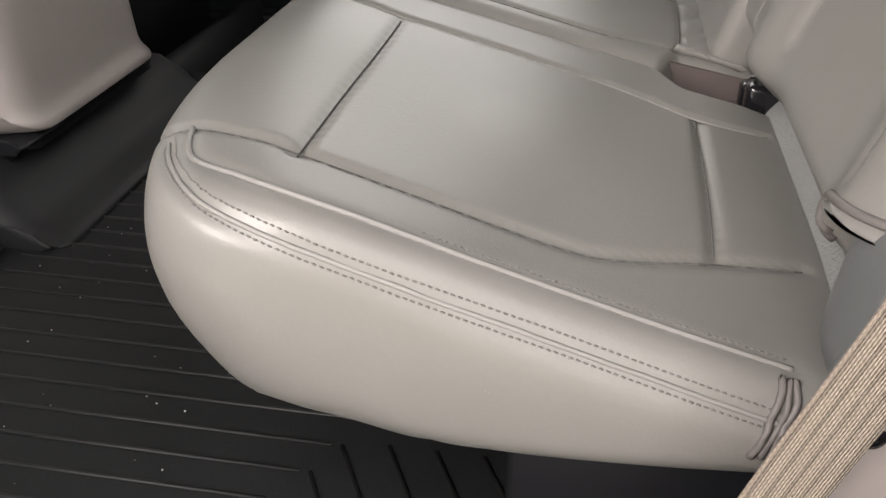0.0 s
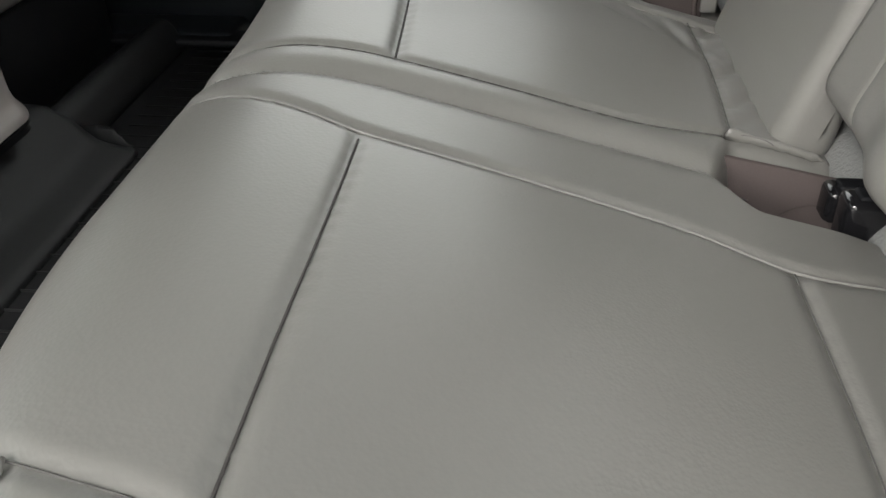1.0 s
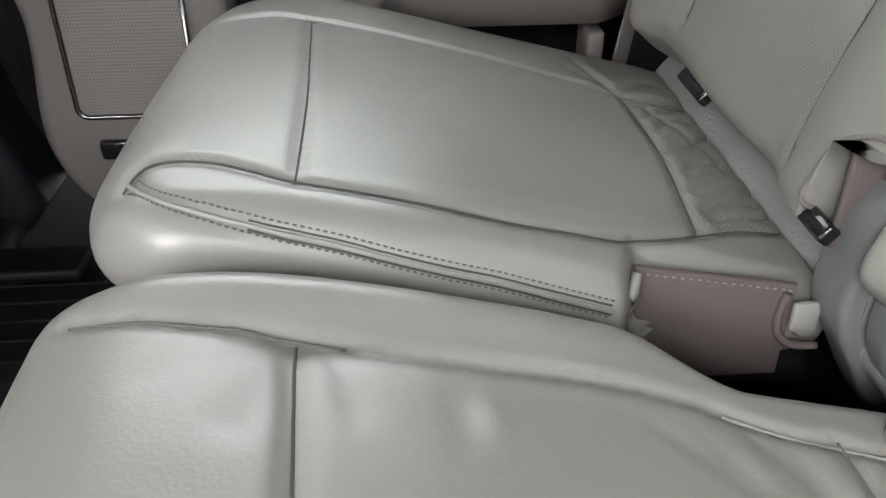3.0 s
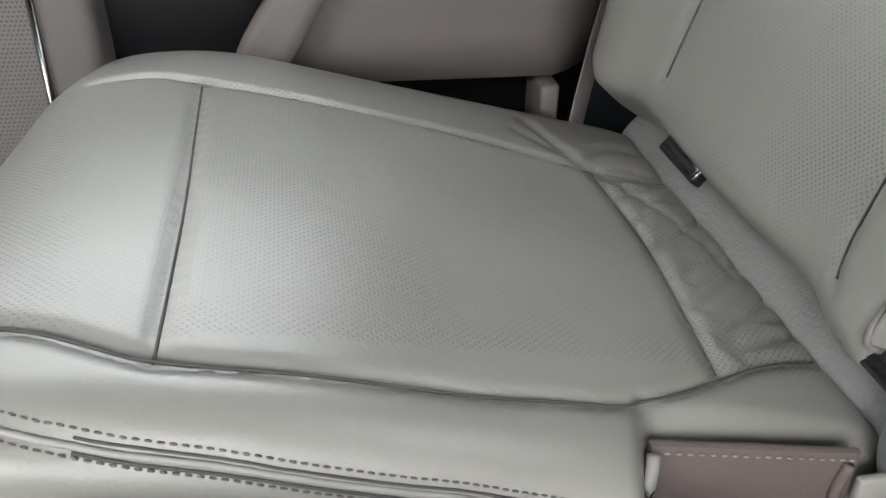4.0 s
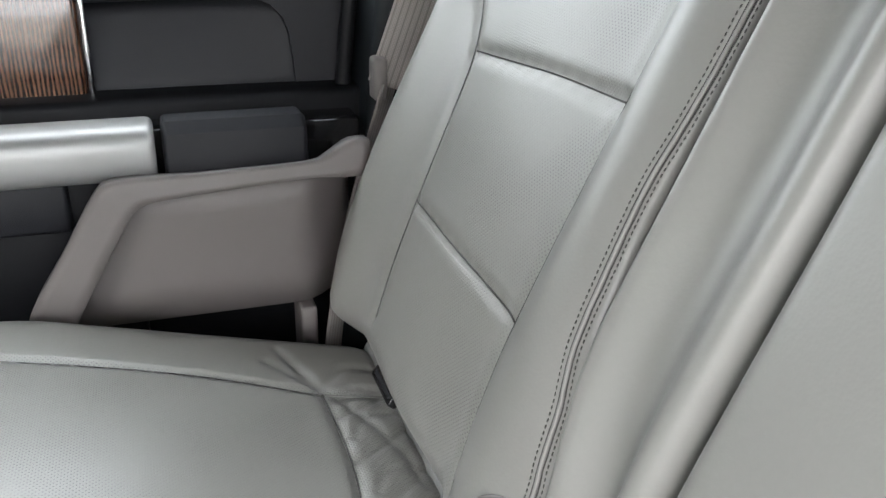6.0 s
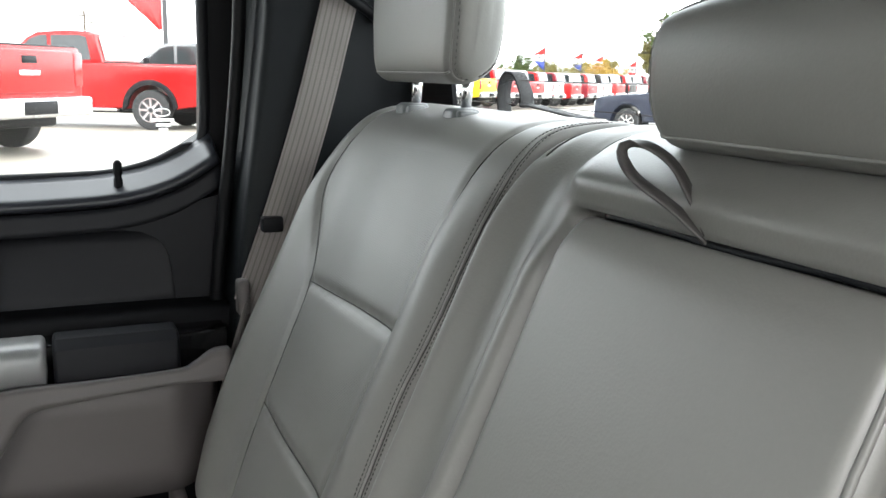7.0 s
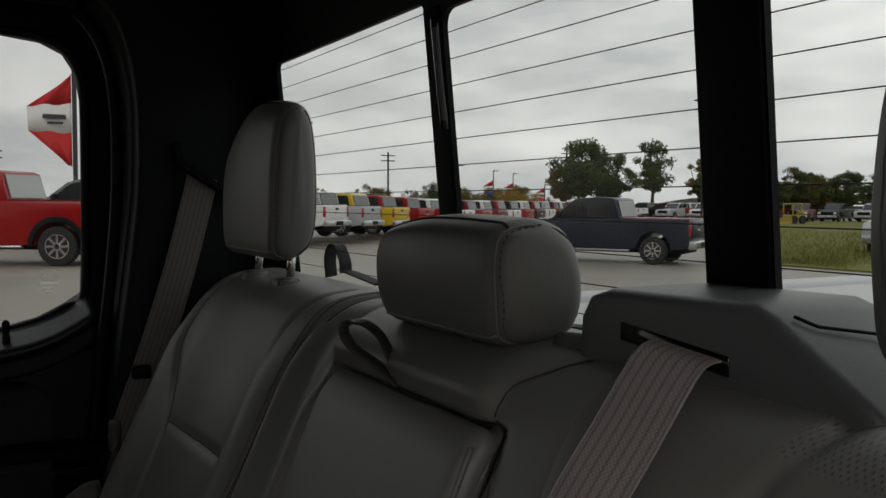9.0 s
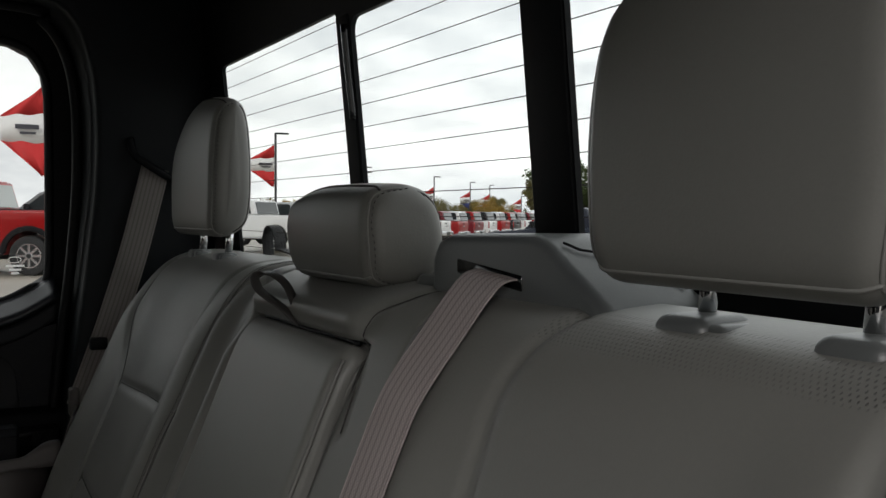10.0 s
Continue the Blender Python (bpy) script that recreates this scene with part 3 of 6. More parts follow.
for dx, dr in ((0.0, 0.0024), (0.005, 0.002), (0.009, 0.0024)):
    fold = near_body.on([(0.492 + dx, 0.086, 0.312), (0.490 + dx, 0.078, 0.296), (0.484 + dx, 0.072, 0.278), (0.480 + dx, 0.070, 0.262)], lift=0.001)
    part("gathered_hem", tube_mesh("gathered_hem", fold + np.array([(0.0007 * math.sin(q * 0.6 + dx * 400), 0, 0) for q in range(len(fold))]), dr, m_hem, 7), bench)
stitched(near_body, near_curves[4][60:], (0, 0.006, 0.001), bench, r=0.0006)

# the middle section
mid_pts = {
    "front": [(0.203, 0.580, 0.39), (0.198, 0.68, 0.395), (0.192, 0.79, 0.395), (0.186, 0.896, 0.392)],
    "rear": [(0.463, 0.602, 0.32), (0.470, 0.74, 0.325), (0.467, 0.880, 0.32)],
    "near_side": [(0.070, 0.574, 0.378), (0.083, 0.578, 0.385), (0.099, 0.583, 0.390), (0.128, 0.589, 0.392), (0.169, 0.584, 0.392), (0.203, 0.583, 0.386), (0.293, 0.586, 0.362), (0.384, 0.584, 0.34), (0.463, 0.604, 0.32), (0.53, 0.606, 0.30)],
    "far_side": [(0.070, 0.922, 0.388), (0.088, 0.917, 0.393), (0.112, 0.914, 0.396), (0.157, 0.913, 0.390), (0.185, 0.905, 0.386), (0.268, 0.904, 0.368), (0.36, 0.903, 0.345), (0.432, 0.884, 0.327), (0.467, 0.876, 0.32), (0.53, 0.876, 0.30)],
}
mid_body, mid_curves = seat_cushion("cushion", 0.531, 0.972, (0, (0.2, 0.58), (0.19, 0.9), (0.463, 0.602), (0.467, 0.88)), [
    (mid_pts["front"], 0.0055, 0.006), (mid_pts["rear"], 0.0045, 0.005), (mid_pts["near_side"], 0.004, 0.0045), (mid_pts["far_side"], 0.0052, 0.0048)], bench, middle_warp, 0)
# creases and a small dent where the leather has stretched
mid_body.dent((0.278, 0.858, 0.375), (0.006, 0.013, 0.03), -0.0015)
mid_body.dent((0.262, 0.858, 0.375), (0.008, 0.016, 0.03), 0.0012)
for k in range(5):
    mid_body.press(mid_body.on([(0.36 + 0.03 * k, 0.87 - 0.012 * k, 0.34), (0.40 + 0.028 * k, 0.83 - 0.02 * k, 0.33)]), 0.0012, 0.006)
for y, d in ((0.63, 0.002), (0.668, 0.0034), (0.735, 0.0036), (0.80, 0.0024), (0.845, 0.0034)):
    mid_body.press(mid_body.on([(0.474, y, 0.32), (0.495, y + 0.03, 0.31), (0.53, y + 0.065, 0.30)]), d, 0.006)
for a, b, d, g in (((0.180, 0.900, 0.39), (0.165, 0.840, 0.392), 0.0016, 0.010), ((0.196, 0.900, 0.385), (0.214, 0.850, 0.38), 0.0014, 0.008), ((0.160, 0.905, 0.39), (0.120, 0.870, 0.395), 0.0012, 0.012),
                   ((0.205, 0.935, 0.385), (0.190, 0.918, 0.385), 0.0016, 0.006), ((0.225, 0.935, 0.38), (0.214, 0.918, 0.38), 0.0012, 0.005), ((0.14, 0.80, 0.395), (0.10, 0.70, 0.395), 0.0010, 0.016),
                   ((0.400, 0.895, 0.333), (0.455, 0.800, 0.322), 0.0022, 0.008), ((0.430, 0.875, 0.326), (0.462, 0.770, 0.32), 0.0018, 0.007)):
    mid_body.press(mid_body.on([a, tuple((np.array(a) + np.array(b)) / 2 + np.array((0.004, 0, 0))), b]), d, g)
mid_body.refresh()
part("middle_cushion", mid_body.mesh("middle_cushion", m_cushion), bench)
seam_shade_threads(mid_body, mid_curves[:1], bench, m_seamline, 0.0009)
seam_shade_threads(mid_body, mid_curves[1:2], bench, m_groove, 0.0006)
seam_shade_threads(mid_body, mid_curves[2:3], bench, m_groove, 0.0005)
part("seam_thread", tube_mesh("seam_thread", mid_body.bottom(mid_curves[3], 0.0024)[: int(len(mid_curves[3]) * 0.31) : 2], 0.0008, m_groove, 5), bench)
part("welt", tube_mesh("welt", mid_body.bottom(mid_curves[3], 0.0014)[int(len(mid_curves[3]) * 0.72):], 0.0010, m_welt, 6), bench)
join = near_body.on([(0.085, 0.520, 0.38), (0.12, 0.530, 0.395), (0.20, 0.534, 0.386), (0.30, 0.533, 0.36), (0.40, 0.530, 0.336), (0.45, 0.528, 0.325)], lift=0.0005)
stitched(near_body, join, (0, -0.002, 0), bench, r=0.0006, mat=m_welt)
part("pocket_lining", extrude_outline("pocket_lining", [(0.444, 0.318), (0.556, 0.296), (0.556, 0.205), (0.444, 0.205)], "y", 0.574, 0.580, m_suede, 0.002), bench, "mauve-grey woven pocket lining")
part("pocket_floor", from_bm("pocket_floor", box_bm(0.430, 0.556, 0.44, 0.58, 0.215, 0.225, 0.001), m_black), bench)
flap = Padded([(0.478, 0.226), (0.486, 0.262), (0.505, 0.282), (0.530, 0.284), (0.540, 0.262), (0.538, 0.226)], 0.500, 0.566, 0.008, step=0.006, bulge=0.0)
part("pocket_flap", flap.mesh("pocket_flap", m_suede), bench)
for k, yy in enumerate((0.512, 0.548)):
    buckle = thing("belt_buckle", (0.545, yy, 0.262), "black plastic belt buckle tucked into the seat pocket", "buckle", "belt buckles")
    part("housing", from_bm("housing", box_bm(0.520, 0.566, yy - 0.013, yy + 0.013, 0.258, 0.322 - 0.012 * k, 0.006, 3), m_gloss_black, True, 50), buckle)
    part("release_button", from_bm("release_button", box_bm(0.528, 0.548, yy - 0.008, yy + 0.008, 0.318 - 0.012 * k, 0.3245 - 0.012 * k, 0.002, 2), m_black, True, 50), buckle)
box("seat_pan", 0.36, 0.54, 0.12, 0.95, 0.215, 0.245, m_black, bench, 0.01)

far_seat = thing("single_cushion", (0.3, 1.23, 0.23), "narrow grey leather rear seat cushion with perforated centre panel", "seat cushion")
far_pts = {
    "front": [(0.180, 1.026, 0.41), (0.180, 1.15, 0.41), (0.176, 1.27, 0.40), (0.172, 1.378, 0.392)],
    "rear": [(0.456, 1.086, 0.325), (0.470, 1.22, 0.325), (0.467, 1.350, 0.318)],
    "near_side": [(0.078, 1.028, 0.405), (0.086, 1.048, 0.411), (0.104, 1.053, 0.413), (0.130, 1.050, 0.412), (0.155, 1.034, 0.414), (0.179, 1.025, 0.411), (0.239, 1.028, 0.395), (0.310, 1.035, 0.370), (0.348, 1.040, 0.358), (0.389, 1.047, 0.344), (0.425, 1.063, 0.334), (0.457, 1.086, 0.321), (0.495, 1.097, 0.316), (0.535, 1.109, 0.304)],
    "far_side": [(0.09, 1.395, 0.385), (0.134, 1.388, 0.395), (0.171, 1.378, 0.392), (0.251, 1.378, 0.372), (0.337, 1.372, 0.351), (0.405, 1.36, 0.334), (0.467, 1.348, 0.318), (0.535, 1.352, 0.30)],
    "felled": [(0.080, 1.034, 0.407), (0.087, 1.024, 0.409), (0.096, 1.015, 0.410), (0.111, 1.005, 0.409), (0.143, 0.993, 0.404), (0.174, 0.988, 0.396), (0.205, 0.987, 0.387), (0.237, 0.986, 0.376), (0.270, 0.986, 0.365), (0.297, 0.986, 0.357), (0.338, 0.985, 0.343), (0.371, 0.984, 0.332)],
}
far_body, far_curves = seat_cushion("cushion", 0.980, 1.474, (0, (0.18, 1.042), (0.172, 1.378), (0.456, 1.086), (0.467, 1.35)), [
    (far_pts["front"], 0.0045, 0.005), (far_pts["rear"], 0.005, 0.006), (far_pts["near_side"], 0.005, 0.0050), (far_pts["far_side"], 0.0045, 0.005), (far_pts["felled"], 0.003, 0.006)],
    far_seat, far_warp, 1)
for y, w, d, g in ((1.108, 0.030, 0.0050, 0.0052), (1.122, 0.055, 0.0046, 0.0050), (1.150, 0.070, 0.0036, 0.0056), (1.225, 0.06, 0.0042, 0.0060), (1.300, 0.05, 0.0044, 0.0056), (1.328, 0.035, 0.0040, 0.0052)):
    far_body.press(far_body.on([(0.476, y, 0.32), (0.505, y + 0.45 * w, 0.31), (0.54, y + w, 0.30)]), d, g)
for y, w, d in ((1.098, 0.012, 0.0050), (1.115, 0.045, 0.0036), (1.180, 0.050, 0.0030), (1.262, 0.062, 0.0034), (1.335, 0.03, 0.0036)):
    far_body.press(far_body.on([(0.482, y, 0.32), (0.50, y + 0.6 * w, 0.312), (0.536, y + 0.8 * w, 0.30)]), d, 0.0036)
far_body.press(far_body.on([(0.475, 1.345, 0.32), (0.498, 1.30, 0.312), (0.52, 1.25, 0.305), (0.53, 1.19, 0.30)]), 0.0035, 0.005)
far_body.press(far_body.on([(0.435, 1.425, 0.33), (0.45, 1.385, 0.325), (0.466, 1.352, 0.32)]), 0.0045, 0.006)
far_body.press(far_body.on([(0.42, 1.395, 0.33), (0.445, 1.37, 0.325), (0.46, 1.352, 0.32)]), 0.003, 0.006)
far_body.press(far_body.on([(0.47, 1.36, 0.32), (0.50, 1.395, 0.31), (0.53, 1.40, 0.30)]), 0.0035, 0.007)
far_body.refresh()
part("cushion", far_body.mesh("cushion", m_cushion), far_seat)
seam_shade_threads(far_body, far_curves[:2], far_seat, m_seamline, 0.0008)
seam_shade_threads(far_body, far_curves[2:3], far_seat, m_seamline, 0.0009, 0.0020)
seam_shade_threads(far_body, far_curves[3:4], far_seat, m_groove, 0.0006)
part("welt", tube_mesh("welt", far_body.bottom(far_curves[4], 0.0008), 0.0016, m_welt, 7), far_seat)
part("seam_thread", tube_mesh("seam_thread", far_body.on(far_curves[4] + np.array((0.0005, 0.0015, 0.0024)), lift=0.0003, smooth=False)[30::2], 0.0007, m_seamline, 5), far_seat)
part("seam_thread", tube_mesh("seam_thread", far_body.on(far_curves[4] + np.array((-0.0005, -0.0005, -0.0026)), lift=0.0003, smooth=False)[30::2], 0.0008, m_seamline, 5), far_seat)
stitched(far_body, far_curves[4], (0.001, 0.004, 0.0048), far_seat, mat=m_groove)
stitched(far_body, far_curves[4], (-0.001, -0.001, -0.0042), far_seat, mat=m_groove)
part("pocket_lining", extrude_outline("pocket_lining", [(0.393, 0.338), (0.507, 0.317), (0.507, 0.24), (0.393, 0.24)], "y", 1.022, 1.028, m_suede, 0.002), far_seat, "mauve-grey woven pocket lining")
pst = np.array([(x, 1.0212, 0.333 - (x - 0.4) * 0.185) for x in np.linspace(0.397, 0.505, 50)])
part("pocket_stitching", stitches("pocket_stitching", pst, m_welt, 0.003, 0.003, 0.0008), far_seat)
part("pocket_hem", tube_mesh("pocket_hem", [(0.392, 1.016, 0.338), (0.390, 1.010, 0.325), (0.388, 1.004, 0.310), (0.387, 1.003, 0.300)], 0.0034, m_welt, 8), far_seat)
part("pocket_hem", tube_mesh("pocket_hem", spline([(0.500, 1.0205, 0.312), (0.497, 1.0205, 0.295), (0.500, 1.0205, 0.278), (0.512, 1.0205, 0.268), (0.53, 1.0205, 0.266)], 0.004), 0.0032, m_suede, 8), far_seat)
part("pocket_tab", from_bm("pocket_tab", box_bm(0.503, 0.522, 1.012, 1.018, 0.286, 0.308, 0.002, 2), m_welt, True, 50), far_seat)
box("seat_pan", 0.36, 0.54, 1.03, 1.43, 0.215, 0.245, m_black, far_seat, 0.01)

under = thing("seat_frame", (0.4, 0.75, 0.066), "black metal seat base standing on the floor under the bench", "seat base")
for y in (0.11, 0.48, 0.98, 1.42):
    box("leg", 0.34, 0.56, y, y + 0.035, 0.066, 0.216, m_black, under, 0.006)
box("storage_tray", 0.46, 0.60, 0.15, 1.40, 0.066, 0.19, m_black, under, 0.012)

felt = thing("felt_strip", (0.56, 0.8, 0.28), "grey felt carpet strip in the gap behind the cushions", "carpet")
fm = Padded([(0.538, 0.286), (0.546, 0.306), (0.566, 0.324), (0.595, 0.334), (0.612, 0.31), (0.60, 0.27), (0.56, 0.262)], 0.10, 1.47, 0.008, step=0.008, bulge=0.0)
part("felt_roll", fm.mesh("felt_roll", m_felt), felt)

# ---- backrests ----
BACK = [(0.533, 0.348), (0.521, 0.366), (0.530, 0.40), (0.570, 0.508), (0.641, 0.668), (0.692, 0.780), (0.722, 0.832), (0.756, 0.858), (0.80, 0.867), (0.845, 0.866),
        (0.866, 0.848), (0.866, 0.80), (0.79, 0.60), (0.68, 0.37), (0.64, 0.325), (0.575, 0.318)]


def back_x(z):
    zs, xs = (0.366, 0.40, 0.508, 0.668, 0.78, 0.832), (0.521, 0.530, 0.570, 0.641, 0.692, 0.722)
    return float(np.interp(z, zs, xs))


def bk(y, z, out=0.0):
    return (back_x(z) - out, y, z)


def far_back_warp(v):
    v = v.copy()
    x, y, z = v.T
    front = smooth01(0.10, 0.02, x - np.interp(z, (0.345, 0.40, 0.508, 0.668, 0.78, 0.832, 0.87), (0.512, 0.531, 0.570, 0.641, 0.692, 0.722, 0.78)))
    bolster = np.exp(-((y - 1.065) / 0.035) ** 2) * 0.018 + np.exp(-((y - 1.475) / 0.05) ** 2) * 0.022
    v[:, 0] -= front * bolster * smooth01(0.86, 0.74, z)
    v[:, 0] -= front * 0.006 * np.exp(-((y - 1.24) / 0.10) ** 2)
    # the outer flank swells at mid height and draws in above and below
    v[:, 1] += np.clip((y - 1.38) / 0.13, 0, 1) * (0.012 * np.exp(-((z - 0.55) / 0.13) ** 2) - 0.045 * smooth01(0.44, 0.33, z))
    # the inner edge spreads below, and is notched at its foot for the hinge
    v[:, 1] -= 0.034 * smooth01(1.10, 1.03, y) * smooth01(0.62, 0.42, z)
    k = smooth01(1.042, 1.026, v[:, 1]) * (z < 0.423)
    v[:, 2] += (0.423 - z) * k
    return v


far_back = thing("rear_seat_back", (0.6, 1.27, 0.32), "grey leather rear seat backrest with perforated panel and stitched bolster", "backrest")
fb = Padded(BACK, 1.025, 1.505, 0.034, step=0.0048, bulge=0.004, warp=far_back_warp, r0=0.007)
fb_seams = [
    ([bk(1.085, 0.375), bk(1.097, 0.40), bk(1.104, 0.46), bk(1.105, 0.508), bk(1.100, 0.60), bk(1.096, 0.668), bk(1.090, 0.76), bk(1.090, 0.825), (0.80, 1.085, 0.87)], 0.005, 0.006),
    ([bk(1.362, 0.39), bk(1.366, 0.44), bk(1.368, 0.508), bk(1.374, 0.59), bk(1.384, 0.655), bk(1.425, 0.72), bk(1.447, 0.76), bk(1.453, 0.80), bk(1.452, 0.835), (0.79, 1.45, 0.868)], 0.005, 0.007),
    ([bk(1.105, 0.508), bk(1.20, 0.511), bk(1.30, 0.512), bk(1.368, 0.512)], 0.004, 0.006),
    ([bk(1.097, 0.668), bk(1.20, 0.666), bk(1.30, 0.660), bk(1.383, 0.655)], 0.005, 0.007),
    ([bk(0.997, 0.427, 0.006), bk(1.000, 0.446, 0.006), bk(1.005, 0.467, 0.006), bk(1.011, 0.496, 0.006), bk(1.024, 0.532, 0.006), bk(1.031, 0.58, 0.006), bk(1.034, 0.631, 0.006), bk(1.030, 0.675, 0.006), bk(1.027, 0.715, 0.006), bk(1.026, 0.756, 0.006), bk(1.026, 0.80, 0.006), (0.725, 1.030, 0.838), (0.76, 1.036, 0.862), (0.82, 1.036, 0.868)], 0.002, 0.005),
]
hit = inside(np.stack([fb.v[:, 1], fb.v[:, 2]], 1), [(1.10, 0.37), (1.105, 0.83), (1.45, 0.83), (1.44, 0.75), (1.38, 0.655), (1.366, 0.37)]) & (fb.n[:, 0] < -0.3)
fb.perf[hit] = 1
fb_curves = []
for pts, depth, width in fb_seams:
    c = fb.on(pts)
    fb.press(c, depth, width)
    fb_curves.append(c)
fb.refresh()
part("backrest_body", fb.mesh("backrest_body", m_back), far_back)
seam_shade_threads(fb, [fb_curves[0], fb_curves[2], fb_curves[3]], far_back, m_seamline, 0.0008)
seam_shade_threads(fb, fb_curves[1:2], far_back, m_groove, 0.0006)
stitched(fb, fb_curves[4], (-0.001, 0.0055, 0), far_back, mat=m_seamline, r=0.0006)
stitched(fb, fb_curves[4], (0.002, -0.0055, 0), far_back, mat=m_seamline, r=0.0006)
for dx, dy in ((-0.0004, 0.0020), (0.0008, -0.0020)):
    part("seam_thread", tube_mesh("seam_thread", fb.on(fb_curves[4] + np.array((dx, dy, 0)), lift=0.0001, smooth=False)[::2], 0.0006, m_seamline, 5), far_back)
part("welt", tube_mesh("welt", fb.bottom(fb_curves[4], 0.0008), 0.0016, m_welt, 7), far_back)
part("notch_liner", from_bm("notch_liner", box_bm(0.538, 0.60, 0.986, 1.03, 0.345, 0.436, 0.004, 2), m_suede, True, 50), far_back)
part("notch_liner", from_bm("notch_liner", box_bm(0.549, 0.60, 0.952, 0.985, 0.345, 0.436, 0.003, 2), m_suede, True, 50), far_back)
part("notch_side", from_bm("notch_side", box_bm(0.516, 0.566, 1.015, 1.021, 0.350, 0.421, 0.002, 2), m_suede, True, 50), far_back, "mauve-grey woven lining in the hinge notch")
hem_c = fb.cast([(0.45, 1.000, 0.430), (0.45, 1.008, 0.430), (0.45, 1.018, 0.428), (0.45, 1.032, 0.419), (0.45, 1.040, 0.403), (0.45, 1.041, 0.385), (0.45, 1.038, 0.368)], (1, 0, 0))
part("hem", tube_mesh("hem", hem_c + np.array((-0.001, 0, 0)), 0.0020, m_hem, 8), far_back)


def centre_warp(v):
    v = v.copy()
    x, y, z = v.T
    front = smooth01(0.10, 0.02, x - np.interp(z, (0.345, 0.40, 0.508, 0.668, 0.78, 0.832, 0.87), (0.512, 0.531, 0.570, 0.641, 0.692, 0.722, 0.78)))
    # the recess that takes the folded armrest
    rec = smooth01(0.600, 0.612, y) * smooth01(0.915, 0.903, y) * smooth01(0.815, 0.806, z)
    v[:, 0] += front * 0.035 * rec
    # the shoulder above it is full, the side hollow
    v[:, 0] -= front * 0.022 * np.exp(-((z - 0.838) / 0.018) ** 2) * smooth01(0.60, 0.64, y) * smooth01(0.95, 0.90, y)
    v[:, 0] += front * 0.008 * np.exp(-((y - 0.960) / 0.025) ** 2)
    v[:, 0] -= front * 0.012 * np.exp(-((y - 0.926) / 0.016) ** 2) * smooth01(0.81, 0.76, z)
    v[:, 0] -= front * 0.013 * np.exp(-((y - 1.004) / 0.020) ** 2) * smooth01(0.86, 0.78, z)
    v[:, 1] -= smooth01(0.90, 1.0, y) * 0.036 * smooth01(0.56, 0.40, z)
    return v


wide_back = thing("wide_rear_seat_back", (0.6, 0.55, 0.32), "grey leather wide rear backrest with folded-up centre armrest", "backrest")
cb = Padded(BACK, 0.534, 1.012, 0.011, step=0.006, bulge=0.003, warp=centre_warp)
cb_curves = []
for pts, depth, width in [
    ([(0.735, 0.945, 0.842), (0.77, 0.950, 0.862), (0.83, 0.950, 0.868)], 0.004, 0.006),
    ([(0.735, 1.000, 0.842), (0.77, 1.002, 0.862), (0.83, 1.002, 0.868)], 0.004, 0.006),
    ([bk(0.590, 0.74), bk(0.600, 0.79), (0.712, 0.618, 0.815), (0.720, 0.620, 0.829), (0.731, 0.614, 0.847), (0.756, 0.597, 0.862), (0.79, 0.580, 0.868), (0.84, 0.57, 0.867)], 0.004, 0.006),
]:
    c = cb.on(pts)
    cb.press(c, depth, width)
    cb_curves.append(c)
cb.refresh()
part("centre_back", cb.mesh("centre_back", m_back), wide_back)
seam_shade_threads(cb, cb_curves, wide_back, m_seamline, 0.0007)

armrest = Padded([(0.497, 0.300), (0.505, 0.345), (0.520, 0.39), (0.560, 0.508), (0.628, 0.668), (0.673, 0.775), (0.689, 0.800), (0.703, 0.8105), (0.716, 0.806), (0.716, 0.79), (0.62, 0.56), (0.56, 0.38), (0.54, 0.292)],
                 0.612, 0.899, 0.016, step=0.006, bulge=0.002)
arm_edge = armrest.on([(0.543, 0.616, 0.455), (0.563, 0.615, 0.508), (0.63, 0.615, 0.668), (0.678, 0.616, 0.775), (0.694, 0.622, 0.797)])
armrest.press(arm_edge, 0.002, 0.005)
armrest.refresh()
part("folded_armrest", armrest.mesh("folded_armrest", m_back), wide_back, "folded-up grey leather centre armrest")
part("armrest_welt", tube_mesh("armrest_welt", armrest.on(arm_edge, lift=0.0008, smooth=False), 0.0024, m_back, 7), wide_back)
lip = [(0.712, y, 0.815 + 0.001 * math.sin(y * 40)) for y in np.linspace(0.62, 0.87, 40)]
part("slot_lip", tube_mesh("slot_lip", [(p[0] + 0.001, p[1], p[2] + 0.004) for p in lip], 0.0022, m_welt, 8), wide_back)
# black tube added under the lip as the slot's shadow
part("slot_gap", tube_mesh("slot_gap", [(p[0] - 0.004, p[1], p[2] - 0.002) for p in lip], 0.0024, m_black, 8), wide_back, "black tube standing for the shadow in the slot over the armrest")

def near_back_warp(v):
    v = v.copy()
    x, y, z = v.T
    k = smooth01(0.168, 0.146, y) * (z < 0.386)
    v[:, 2] += (0.386 - z) * k
    front = smooth01(0.10, 0.02, x - np.interp(z, (0.345, 0.40, 0.508, 0.668, 0.78, 0.832, 0.87), (0.512, 0.531, 0.570, 0.641, 0.692, 0.722, 0.78)))
    v[:, 0] -= front * 0.016 * (np.exp(-((y - 0.135) / 0.035) ** 2) + np.exp(-((y - 0.45) / 0.04) ** 2)) * smooth01(0.86, 0.74, z)
    return v


